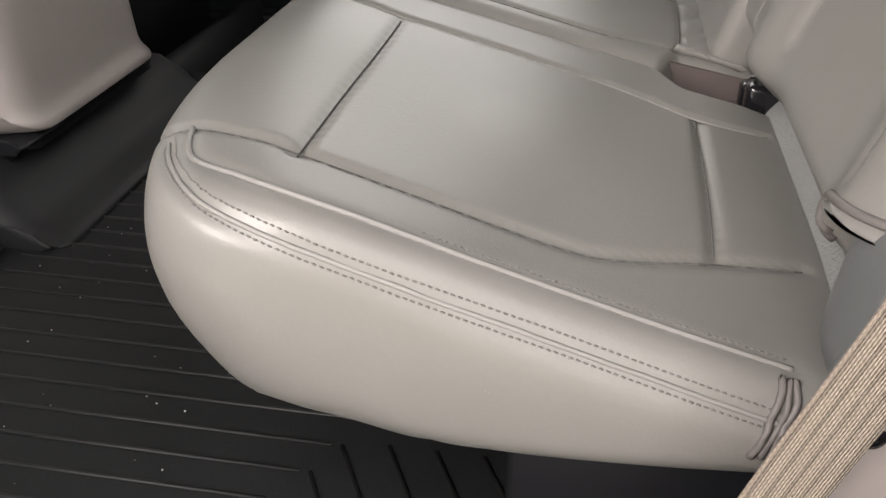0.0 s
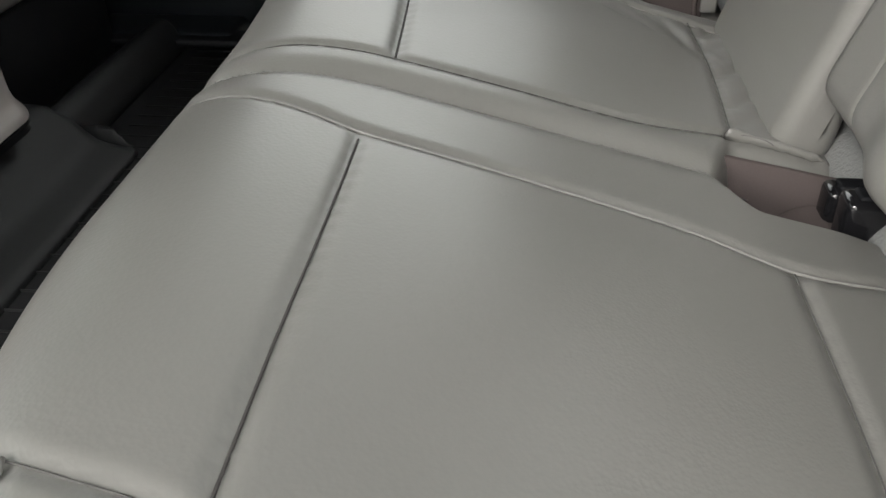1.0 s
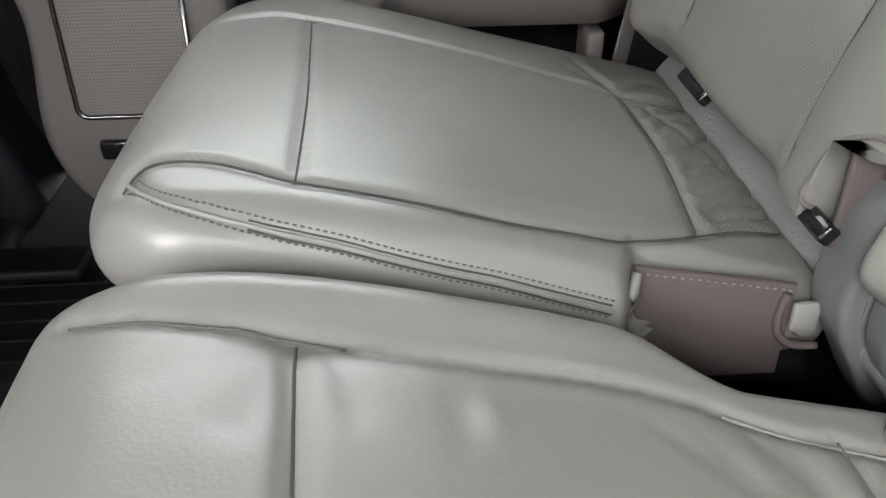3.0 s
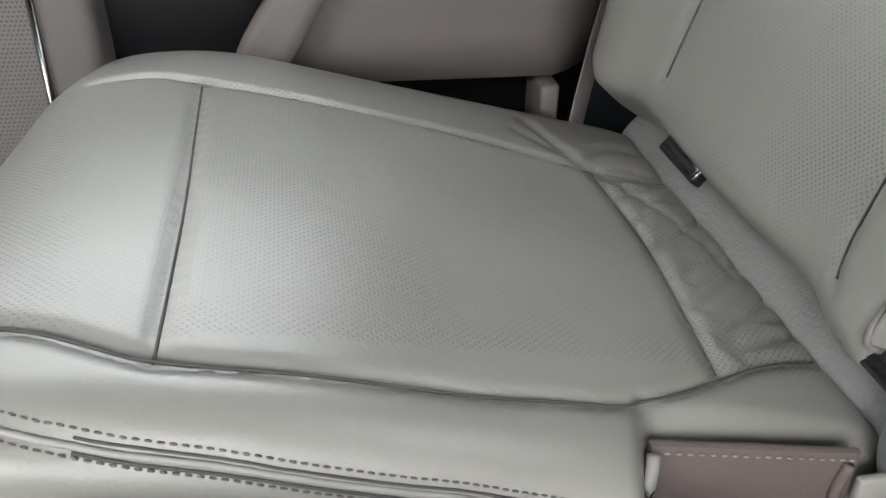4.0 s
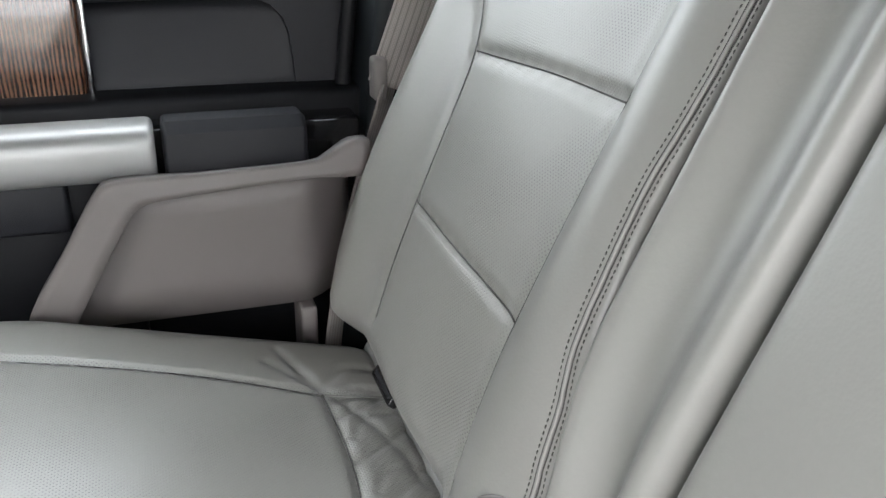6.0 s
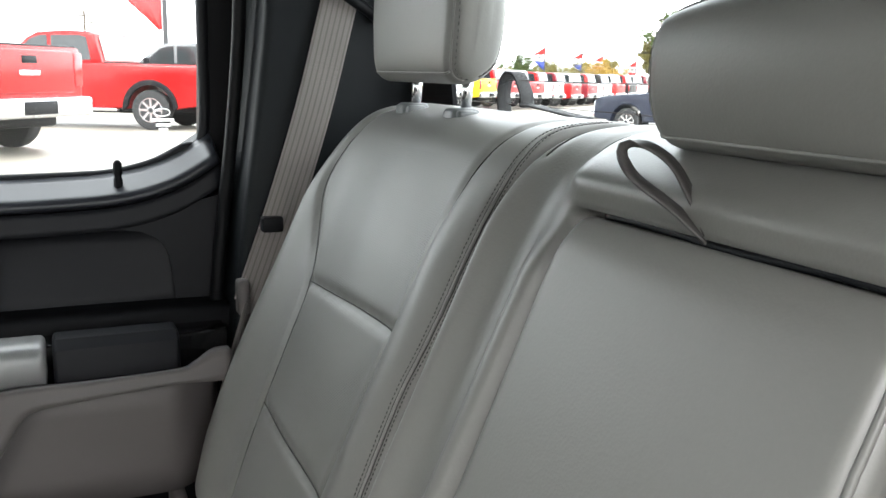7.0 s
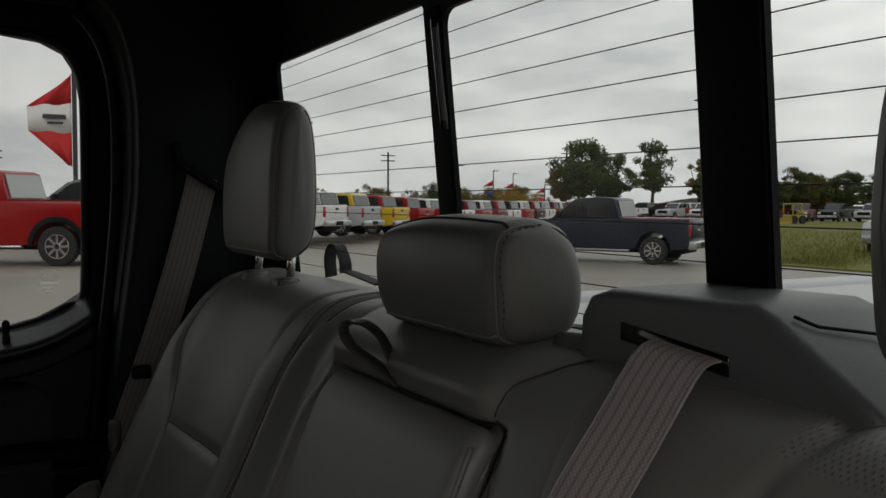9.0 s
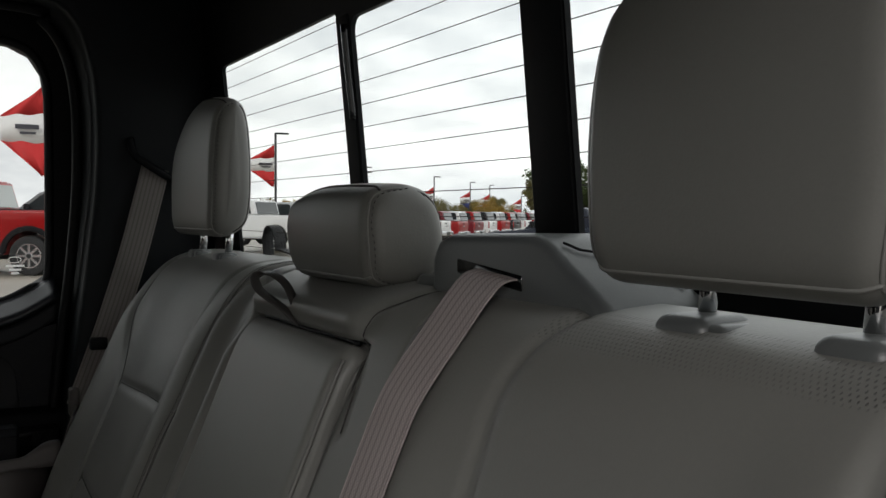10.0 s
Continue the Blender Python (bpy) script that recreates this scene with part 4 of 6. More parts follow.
nb = Padded(BACK, 0.085, 0.566, 0.034, step=0.0052, bulge=0.004, warp=near_back_warp)
nb_curves = []
for pts, depth, width in [
    ([bk(0.395, 0.40), bk(0.388, 0.50), bk(0.380, 0.668), bk(0.385, 0.745), bk(0.392, 0.80), bk(0.388, 0.835), (0.76, 0.375, 0.862), (0.82, 0.37, 0.868)], 0.005, 0.007),
    ([bk(0.145, 0.40), bk(0.150, 0.508), bk(0.142, 0.66), bk(0.118, 0.74), bk(0.115, 0.83), (0.79, 0.115, 0.868)], 0.005, 0.007),
    ([bk(0.39, 0.508), bk(0.28, 0.511), bk(0.15, 0.512)], 0.004, 0.006),
    ([bk(0.38, 0.668), bk(0.28, 0.664), bk(0.142, 0.656)], 0.005, 0.007),
]:
    c = nb.on(pts)
    nb.press(c, depth, width)
    nb_curves.append(c)
hit = inside(np.stack([nb.v[:, 1], nb.v[:, 2]], 1), [(0.39, 0.846), (0.39, 0.90), (0.12, 0.90), (0.12, 0.846)]) & (nb.n[:, 0] < -0.12) & (nb.v[:, 0] < 0.78)
nb.perf[hit] = 1
nb.refresh()
part("near_back", nb.mesh("near_back", m_back), wide_back)
seam_shade_threads(nb, nb_curves[2:4], wide_back, m_seamline, 0.0008)
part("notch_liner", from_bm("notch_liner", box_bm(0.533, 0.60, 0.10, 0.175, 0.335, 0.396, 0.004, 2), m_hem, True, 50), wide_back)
near_hem = nb.cast([(0.43, 0.090, 0.397), (0.43, 0.115, 0.395), (0.43, 0.140, 0.391), (0.43, 0.158, 0.384), (0.43, 0.164, 0.372), (0.43, 0.162, 0.358)], (1, 0, 0))
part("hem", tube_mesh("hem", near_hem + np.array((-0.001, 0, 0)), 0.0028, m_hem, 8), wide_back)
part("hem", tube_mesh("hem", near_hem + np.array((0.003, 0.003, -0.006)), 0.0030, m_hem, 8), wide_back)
stitched(nb, nb_curves[1], (-0.001, -0.005, 0), wide_back, mat=m_groove)

# ---- hinge covers and anchors between the backrests ----
def lathe_y(name, x, y, z, r, mat, n=20):
    """A shallow round cap facing along y."""
    verts, faces = [], []
    prof = ((r, 0.006), (r, 0.001), (r * 0.9, 0.0), (r * 0.3, -0.001))
    for i, (q, d) in enumerate(prof):
        for k in range(n):
            a = 2 * math.pi * k / n
            verts.append((x + q * math.cos(a), y + d, z + q * math.sin(a)))
            if i:
                o = (i - 1) * n
                faces.append((o + k, o + (k + 1) % n, o + n + (k + 1) % n, o + n + k))
    faces.append(tuple(range(len(verts) - n, len(verts))))
    return link_mesh(name, verts, faces, mat)


def hinge_cover(y0, y1, dx):
    t = thing("hinge_cover", (0.56, y0, 0.25), "smooth grey plastic seat hinge cover between cushion and backrest", "hinge cover", "hinge covers")
    out = spline([(0.512 + dx, 0.278), (0.496 + dx, 0.312), (0.497 + dx, 0.352), (0.502 + dx, 0.384), (0.516 + dx, 0.401), (0.540 + dx, 0.404), (0.60 + dx, 0.392), (0.63 + dx, 0.30), (0.60 + dx, 0.22), (0.55 + dx, 0.22)], 0.008, True)
    part("cover", extrude_outline("cover", [tuple(p) for p in out], "y", y0, y1, m_plastic, 0.0065, 4, 60), t)
    inner = [(0.565 + dx + (p[0] - 0.565 - dx) * 0.80, 0.315 + (p[1] - 0.315) * 0.80) for p in out]
    part("side_plate", extrude_outline("side_plate", inner, "y", y0 - 0.0016, y0 + 0.004, m_plastic, 0.001, 2, 60), t)
    return t


hinge_cover(0.984, 1.030, 0.022)
hinge_cover(0.948, 0.979, 0.034)
hinge_cover(0.060, 0.128, 0.020)


def anchor(x, y, z, w):
    t = thing("child_seat_anchor", (x, y, z), "glossy black plastic anchor guide in the seat crease", "anchor", "child seat anchors")
    for name, d, h, inset, mat in (("guide", 0.0055, 0.0070, 0.0, m_gloss_black), ("slot", 0.0010, 0.0022, 0.0062, m_black)):
        bm = box_bm(-d, d, -w / 2 + inset, w / 2 - inset, -h, h, 0.0025 if inset == 0 else 0.0006, 3)
        bmesh.ops.transform(bm, matrix=Matrix.Translation((x - (0.0042 if inset else 0), y, z + (0.0033 if inset else 0))) @ Matrix.Rotation(radians(38), 4, "Y"), verts=bm.verts[:])
        part(name, from_bm(name, bm, mat, True, 50), t)
    return t


anchor(0.5205, 1.292, 0.350, 0.062)
anchor(0.5120, 1.036, 0.362, 0.050)

# ---- headrests ----
def post_and_guide(parent, x, y, z0, z1, k=1.0):
    part("post", tube_mesh("post", [(x, y, z0), (x + 0.002, y, (z0 + z1) / 2), (x + 0.004, y, z1)], 0.0062, m_chrome, 14), parent, "chrome headrest post")
    g = part("guide", from_bm("guide", box_bm(x - 0.036 * k, x + 0.018 * k, y - 0.029 * k, y + 0.017 * k, z0 - 0.032, z0 + 0.005 * k, 0.011 * k, 4), m_guide, True, 50), parent, "grey plastic post guide")
    bm = box_bm(x - 0.030 * k, x + 0.006 * k, y - 0.040 * k, y - 0.018 * k, z0 - 0.022, z0 + 0.001 * k, 0.006 * k, 3)
    part("release_button", from_bm("release_button", bm, m_guide, True, 50), g)


def headrest(name, section, y0, y1, r, label, posts, dome, rows=True):
    """A stuffed pad whose top falls away towards both ends (dome) and whose foot is drawn in."""
    x, z = np.mean([p[0] for p in section]), min(p[1] for p in section)
    t = thing(name, (float(x), (y0 + y1) / 2, float(z)), label, "headrest", "headrests")
    lo, hi = z, max(p[1] for p in section)
    mid, half = (y0 + y1) / 2, (y1 - y0) / 2

    def stuffed(v):
        v = v.copy()
        k = np.clip((v[:, 2] - lo) / (hi - lo), 0, 1)
        dy = v[:, 1] - mid
        v[:, 2] -= dome * np.where(dy > 0, 1.0, 0.22) * dy ** 2 * k ** 2
        v[:, 1] = mid + dy * (1 - 0.09 * np.clip(1 - k * 2.2, 0, 1) ** 2 - 0.03 * k ** 3)
        # the face is a little fuller in the middle
        v[:, 0] -= 0.006 * np.cos(np.clip(dy / half, -1, 1) * 1.57) * (v[:, 0] < x) * np.sin(np.pi * k)
        return v
    b = Padded(section, y0, y1, r, step=0.006, bulge=0.0018, warp=stuffed)
    # the panel seam runs round both ends, where the front face turns into the side
    loops, backs = [], []
    sec = spline(section, 0.004, True)
    slant = np.interp(sec[:, 1], (lo, hi), (x - 0.004, x + 0.004))
    for y in (y0 + r * 0.42, y1 - r * 0.42):
        for side, keep in ((loops, sec[:, 0] < slant), (backs, sec[:, 0] > slant + 0.012)):
            order = sec[keep][np.argsort(sec[keep][:, 1])]
            c = b.on(stuffed(np.array([(p[0], y, p[1]) for p in order[::3]])))
            b.press(c, 0.0028, 0.004)
            side.append(c)
    b.refresh()
    part("pad", b.mesh("pad", m_back), t)
    for c, s in zip(loops, (-1, 1)):
        part("welt", tube_mesh("welt", b.bottom(c, 0.0010), 0.0014, m_welt, 6), t)
        if rows:
            stitched(b, c, (0.007, s * 0.003, 0), t, mat=m_groove, length=0.0038, gap=0.003, r=0.0007)
    for c, s in zip(backs, (-1, 1)):
        part("back_seam", tube_mesh("back_seam", b.bottom(c, 0.0010), 0.0012, m_seamline, 6), t)
        if rows:
            stitched(b, c, (-0.006, s * 0.002, 0), t, mat=m_groove, length=0.0038, gap=0.003, r=0.0007)
    for zz, rr, mat in ((lo + 0.010, 0.0013, m_welt), (hi - 0.004, 0.0014, m_seamline)):
        edge = [q for q in sec if q[0] < x]
        q = min(edge, key=lambda w: abs(w[1] - zz))
        c = b.on(stuffed(np.array([(q[0], y, q[1]) for y in np.linspace(y0 + 0.012, y1 - 0.012, 14)])), lift=0.0004)
        part("welt", tube_mesh("welt", c, rr, mat, 6), t)
    for px, py, pz0, pz1 in posts:
        post_and_guide(t, px, py, pz0, pz1, 1.0 if py < 1 else 0.68)
    return t


OUTER = [(0.737, 0.912), (0.736, 0.96), (0.739, 1.04), (0.746, 1.092), (0.760, 1.117), (0.780, 1.122), (0.796, 1.10), (0.803, 1.03), (0.801, 0.935), (0.784, 0.905), (0.754, 0.897)]
CENTRE = [(0.738, 0.872), (0.732, 0.905), (0.732, 0.938), (0.742, 0.960), (0.780, 0.967), (0.812, 0.953), (0.824, 0.915), (0.818, 0.872), (0.790, 0.858), (0.754, 0.860)]
headrest("headrest", OUTER, 1.190, 1.456, 0.024, "tall grey leather headrest raised on chrome posts", [(0.780, 1.254, 0.868, 0.915), (0.780, 1.399, 0.868, 0.915)], 4.2)
headrest("headrest", [(px + 0.006, pz - 0.004 - 0.004 * max(0.0, (0.98 - pz) / 0.08)) for px, pz in OUTER], 0.112, 0.362, 0.034, "tall grey leather headrest raised on chrome posts", [(0.800, 0.172, 0.866, 0.912), (0.800, 0.288, 0.866, 0.912)], 4.0, False)
headrest("headrest", CENTRE, 0.644, 0.882, 0.024, "low wide grey leather centre headrest resting on the backrest", [], 1.2)

# ---- centre belt: housing, slot and webbing ----
housing = thing("belt_housing", (0.82, 0.5, 0.855), "textured grey plastic shoulder belt housing on the backrest", "belt housing")
hs = [(0.606, 0.855), (0.604, 0.893), (0.594, 0.909), (0.572, 0.916), (0.445, 0.918), (0.428, 0.912), (0.360, 0.868), (0.356, 0.852)]
hm = extrude_outline("shell", hs, "x", 0.776, 0.885, m_plastic, 0.009, 4, 50)
part("shell", hm, housing)
bm = box_bm(0.7748, 0.785, 0.458, 0.556, 0.8765, 0.8895, 0.001, 1)
for v in bm.verts:
    v.co.z += (v.co.y - 0.511) * 0.10
part("slot", from_bm("slot", bm, m_gloss_black, True, 50), housing, "dark belt slot")
part("panel_line", tube_mesh("panel_line", [(0.79, 0.424, 0.912), (0.80, 0.415, 0.9065), (0.84, 0.405, 0.901), (0.87, 0.37, 0.877)], 0.0012, m_black, 5), housing)
bez = [(0.790, y, 0.868 + 0.004 * math.cos((y - 0.52) * 20)) for y in np.linspace(0.595, 0.64, 8)]
part("collar", tube_mesh("collar", bez, 0.010, m_plastic, 10), housing)

cbelt = thing("centre_belt", (0.75, 0.5, 0.85), "ribbed taupe seat belt webbing hanging from its housing slot", "seat belt")
bp = spline([(0.790, 0.509, 0.884), (0.768, 0.509, 0.882), (0.752, 0.506, 0.872), (0.728, 0.502, 0.846), (0.696, 0.500, 0.790), (0.655, 0.499, 0.700), (0.622, 0.50, 0.62), (0.592, 0.503, 0.54), (0.575, 0.505, 0.47)], 0.008)
bp[:, 0] -= 0.004 + 0.016 * smooth01(0.86, 0.78, bp[:, 2])
bp[:, 1] -= 0.018
part("webbing", strap_mesh("webbing", bp, (0.0, 1.0, 0.10), 0.056, 0.0016, m_belt), cbelt)
for e in (-0.0272, 0.0272):
    part("selvedge", tube_mesh("selvedge", [(p[0] - 0.0003, p[1] + e, p[2] + 0.1 * e) for p in bp], 0.0011, m_belt, 6), cbelt, "woven edge of the webbing")

# pull loop of the armrest and black tether loops behind the backrest
loop = thing("pull_loop", (0.705, 0.79, 0.816), "grey leather pull loop at the armrest's top edge", "strap")
lp = spline([(0.711, 0.772, 0.814), (0.694, 0.784, 0.832), (0.674, 0.800, 0.851), (0.676, 0.812, 0.865), (0.692, 0.811, 0.867), (0.704, 0.799, 0.856), (0.709, 0.785, 0.836), (0.712, 0.772, 0.816)], 0.004)
part("band", strap_mesh("band", lp, (0.75, 0.55, 0.1), 0.015, 0.0024, material("loop_leather", (0.058, 0.054, 0.051), rough=0.5, bump=0.2)), loop)


def tether(y, z, s):
    t = thing("tether_loop", (0.89, y, z), "black webbing tether loop behind the seat", "strap", "tether loops")
    p = spline([(0.885, y + 0.022 * s, z - 0.03), (0.882, y + 0.020 * s, z), (0.884, y + 0.010 * s, z + 0.020), (0.886, y - 0.010 * s, z + 0.018), (0.888, y - 0.026 * s, z - 0.004), (0.888, y - 0.030 * s, z - 0.018), (0.884, y - 0.060 * s, z - 0.018), (0.880, y - 0.17 * s, z - 0.026)], 0.004)
    part("band", strap_mesh("band", p, (1, 0.2, 0), 0.022, 0.003, m_strap), t)


tether(1.335, 0.890, 1)
tether(0.640, 0.880, -1)

# ---- far outer belt ----
obelt = thing("shoulder_belt", (0.5, 1.57, 0.28), "taupe seat belt webbing from pillar anchor to floor", "seat belt")
up = spline([(0.745, 1.600, 1.020), (0.735, 1.598, 0.98), (0.700, 1.594, 0.85), (0.655, 1.592, 0.71), (0.606, 1.590, 0.575)], 0.01)
# both lengths use the webbing copy that has shade in its colour
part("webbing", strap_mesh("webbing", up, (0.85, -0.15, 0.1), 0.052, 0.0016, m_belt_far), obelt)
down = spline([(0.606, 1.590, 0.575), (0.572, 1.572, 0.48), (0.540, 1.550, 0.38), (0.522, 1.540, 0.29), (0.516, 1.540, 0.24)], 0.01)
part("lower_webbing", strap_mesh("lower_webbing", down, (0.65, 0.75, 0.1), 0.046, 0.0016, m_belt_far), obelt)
box("stop_button", 0.622, 0.652, 1.578, 1.600, 0.680, 0.702, m_black, obelt, 0.003)
lt = box_bm(0.585, 0.603, 1.578, 1.606, 0.560, 0.612, 0.006, 3)
part("latch_tongue", from_bm("latch_tongue", lt, m_plastic_warm, True, 50), obelt, "pale plastic latch tongue")
box("anchor_cover", 0.480, 0.500, 1.540, 1.60, 0.235, 0.318, m_plastic_warm, obelt, 0.004)
ring = spline([(0.700, 1.606, 1.075), (0.706, 1.598, 1.045), (0.722, 1.590, 1.030), (0.750, 1.586, 1.012), (0.785, 1.590, 0.992), (0.800, 1.606, 0.985)], 0.006)
part("pillar_guide", tube_mesh("pillar_guide", ring, 0.008, m_black, 8), obelt, "black belt guide loop")

# belt beside the open door and its sill trim
nbelt = thing("door_side_belt", (0.6, 0.0, 0.2), "beige ribbed seat belt webbing beside the open door", "seat belt")
nbp = spline([(0.419, 0.0, 0.10), (0.450, 0.0, 0.20), (0.4785, 0.0, 0.302), (0.505, 0.0, 0.387), (0.551, 0.0, 0.535), (0.618, 0.0, 0.75)], 0.01)
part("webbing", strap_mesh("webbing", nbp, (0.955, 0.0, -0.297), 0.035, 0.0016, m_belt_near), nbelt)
box("anchor_foot", 0.385, 0.440, -0.016, 0.016, 0.066, 0.108, m_plastic_warm, nbelt, 0.006, 3)

# ---- far rear door ----
door = thing("door_1", (0.1, 1.6, 0.12), "rear door with black upper trim, wood inlay and grey lower panel", "door", kind="structure")
win = [(-0.50, 0.735), (0.21, 0.738), (0.37, 0.741), (0.44, 0.745), (0.50, 0.760), (0.545, 0.783), (0.5755, 0.803), (0.580, 0.95), (0.580, 1.16), (0.572, 1.215), (0.550, 1.250), (0.512, 1.268), (0.44, 1.276), (-0.50, 1.29)]
shell_out = [(-0.62, 0.10), (0.60, 0.10), (0.655, 0.45), (0.665, 1.34), (-0.62, 1.36)]


def framed_wall(name, outer, hole, a, b, mat):
    """A wall of thickness a to b along y with one hole, both given in x and z."""
    bm = bmesh.new()
    loops = []
    for pts in (outer, hole):
        for y in (a, b):
            loops.append([bm.verts.new((p[0], y, p[1])) for p in pts])
    for lp_ in (loops[0:2], loops[2:4]):
        n = len(lp_[0])
        for i in range(n):
            bm.faces.new((lp_[0][i], lp_[0][(i + 1) % n], lp_[1][(i + 1) % n], lp_[1][i]))
    for k in (0, 1):
        edges = []
        for lp_ in (loops[k], loops[k + 2]):
            n = len(lp_)
            for i in range(n):
                e = bm.edges.get((lp_[i], lp_[(i + 1) % n])) or bm.edges.new((lp_[i], lp_[(i + 1) % n]))
                edges.append(e)
        bmesh.ops.triangle_fill(bm, use_beauty=True, use_dissolve=False, edges=edges)
    bmesh.ops.recalc_face_normals(bm, faces=bm.faces[:])
    return from_bm(name, bm, mat, False)


part("door_frame", framed_wall("door_frame", shell_out, win, 1.795, 1.86, m_black), door)
gl = part("window_pane", extrude_outline("window_pane", [(p[0] * 1.0, p[1]) for p in [(-0.52, 0.70), (0.60, 0.70), (0.60, 1.30), (-0.52, 1.30)]], "y", 1.822, 1.826, m_glass_clear), door, "clear side window glass")
gl.visible_shadow = False
decal = [(0.518 + 0.012 * math.cos(a * math.pi / 10), 1.8205, 0.838 + 0.006 * math.sin(a * math.pi / 10)) for a in range(21)]
dec = part("window_decal", tube_mesh("window_decal", decal, 0.0009, m_print, 5), door, "small white decal on the glass")
for zz, ww in ((0.826, 0.034), (0.818, 0.022), (0.811, 0.014)):
    part("print_bar", from_bm("print_bar", box_bm(0.519 - ww / 2, 0.519 + ww / 2, 1.8205, 1.8215, zz - 0.0022, zz + 0.0022), m_print, False), dec)
rub = [(x, 1.796, z) for x, z in spline([(p[0], p[1]) for p in win[1:13]], 0.01)]
part("window_seal", tube_mesh("window_seal", rub, 0.009, m_black_soft, 8), door)

# sill ledge, upper trim with its hollow, belt of black and armrest
sill = spline([(-0.55, 0.722), (0.20, 0.726), (0.37, 0.729), (0.45, 0.735), (0.51, 0.750), (0.555, 0.772), (0.590, 0.795)], 0.02)


def lofted(name, curve_a, curve_b, mat, thick=0.012):
    """A skin between two curves with a little thickness."""
    a, b = np.array(curve_a), np.array(curve_b)
    n = len(a)
    rows = 5
    verts, faces = [], []
    for j in range(rows):
        u = j / (rows - 1)
        for i in range(n):
            verts.append(a[i] * (1 - u) + b[i] * u)
    for j in range(rows - 1):
        for i in range(n - 1):
            k = j * n + i
            faces.append((k, k + 1, k + 1 + n, k + n))
    me = link_mesh(name, verts, faces, mat)
    bm = bmesh.new()
    bm.from_mesh(me)
    bmesh.ops.recalc_face_normals(bm, faces=bm.faces[:])
    bmesh.ops.solidify(bm, geom=bm.faces[:], thickness=thick)
    bm.to_mesh(me)
    bm.free()
    return me


m_sill = material("sill_trim", (0.030, 0.032, 0.038), rough=0.36, bump=0.15, bump_size=0.0015)
part("sill_ledge", lofted("sill_ledge", [(x, 1.795, z + 0.004) for x, z in sill], [(x, 1.722, z - 0.028) for x, z in sill], m_sill), door, "smooth sloping black window sill")
part("upper_roll", lofted("upper_roll", [(x, 1.722, z - 0.030) for x, z in sill], [(x, 1.716, z - 0.062) for x, z in sill], m_black_soft), door)
up_out = [(-0.55, 0.540), (0.575, 0.545), (0.590, 0.72), (0.558, 0.712), (0.51, 0.696), (0.45, 0.682), (0.37, 0.677), (0.20, 0.673), (-0.55, 0.67)]
hollow = [(0.262, 0.548), (0.262, 0.669), (0.440, 0.671), (0.468, 0.667), (0.489, 0.657), (0.502, 0.642), (0.509, 0.622), (0.513, 0.590), (0.516, 0.550)]
up_m = framed_wall("upper_trim", up_out, hollow, 1.712, 1.74, m_black_soft)
part("upper_trim", up_m, door, "grained black upper door trim")
part("hollow_back", lofted("hollow_back", [(x, 1.748 + 0.02 * math.sin(min(1.57, max(0, (0.52 - x) * 12))), 0.675) for x in np.linspace(0.245, 0.53, 14)], [(x, 1.722, 0.535) for x in np.linspace(0.245, 0.53, 14)], m_black_soft), door)
part("wood_inlay", from_bm("wood_inlay", box_bm(-0.30, 0.262, 1.702, 1.716, 0.547, 0.690, 0.006, 3), m_wood, True, 50), door, "glossy dark brown wood-grain inlay")
part("wood_top", from_bm("wood_top", box_bm(-0.30, 0.262, 1.703, 1.722, 0.692, 0.716, 0.006, 3), m_wood, True, 50), door)
bm = box_bm(0.264, 0.272, 1.697, 1.716, 0.546, 0.716, 0.003, 2)
part("chrome_strip", from_bm("chrome_strip", bm, m_chrome, True, 50), door, "chrome strip at the end of the inlay")
box("black_band", -0.55, 0.575, 1.61, 1.735, 0.480, 0.535, m_gloss_black, door, 0.004)
box("chrome_line", -0.40, 0.262, 1.606, 1.618, 0.545, 0.550, m_chrome, door, 0.002)

# the armrest: a silver pull cup and a black pad behind it
ar = spline([(1.612, 0.546), (1.590, 0.555), (1.556, 0.555), (1.540, 0.546), (1.536, 0.525), (1.540, 0.503), (1.560, 0.495), (1.612, 0.497)], 0.006, True)
part("pull_cup", extrude_outline("pull_cup", [tuple(p) for p in ar], "x", -0.30, 0.332, m_satin, 0.008, 3, 40), door, "satin silver armrest pull")
ar2 = [(1.615, 0.552), (1.568, 0.555), (1.555, 0.543), (1.552, 0.500), (1.56, 0.492), (1.615, 0.490)]
part("armrest_pad", extrude_outline("armrest_pad", ar2, "x", 0.340, 0.500, m_black_soft, 0.006, 3, 40), door, "black padded door armrest")

# the grey lower panel with its sunken field


def even(points, count):
    q = spline(points, 0.002)
    return q[np.linspace(0, len(q) - 1, count).astype(int)]


rim_out = even([(0.180, 0.330), (0.190, 0.372), (0.228, 0.432), (0.266, 0.494), (0.290, 0.507), (0.38, 0.506), (0.490, 0.509), (0.513, 0.516), (0.538, 0.532), (0.560, 0.534)], 60)
rim_in = even([(0.222, 0.330), (0.228, 0.346), (0.262, 0.405), (0.296, 0.462), (0.312, 0.479), (0.335, 0.483), (0.40, 0.487), (0.474, 0.491), (0.50, 0.492), (0.560, 0.494)], 60)
part("panel_border", lofted("panel_border", [(x, 1.534, z) for x, z in rim_out], [(x, 1.530, z) for x, z in rim_in], m_plastic_warm, 0.03), door, "warm grey grained lower door panel")
part("sunken_field", lofted("sunken_field", [(x, 1.541 + 0.05 * max(0, x - 0.49) / 0.05, 0.500) for x in np.linspace(0.290, 0.545, 24)], [(x, 1.550 + 0.05 * max(0, x - 0.49) / 0.05, 0.33) for x in np.linspace(0.20, 0.545, 24)], m_plastic_warm), door)
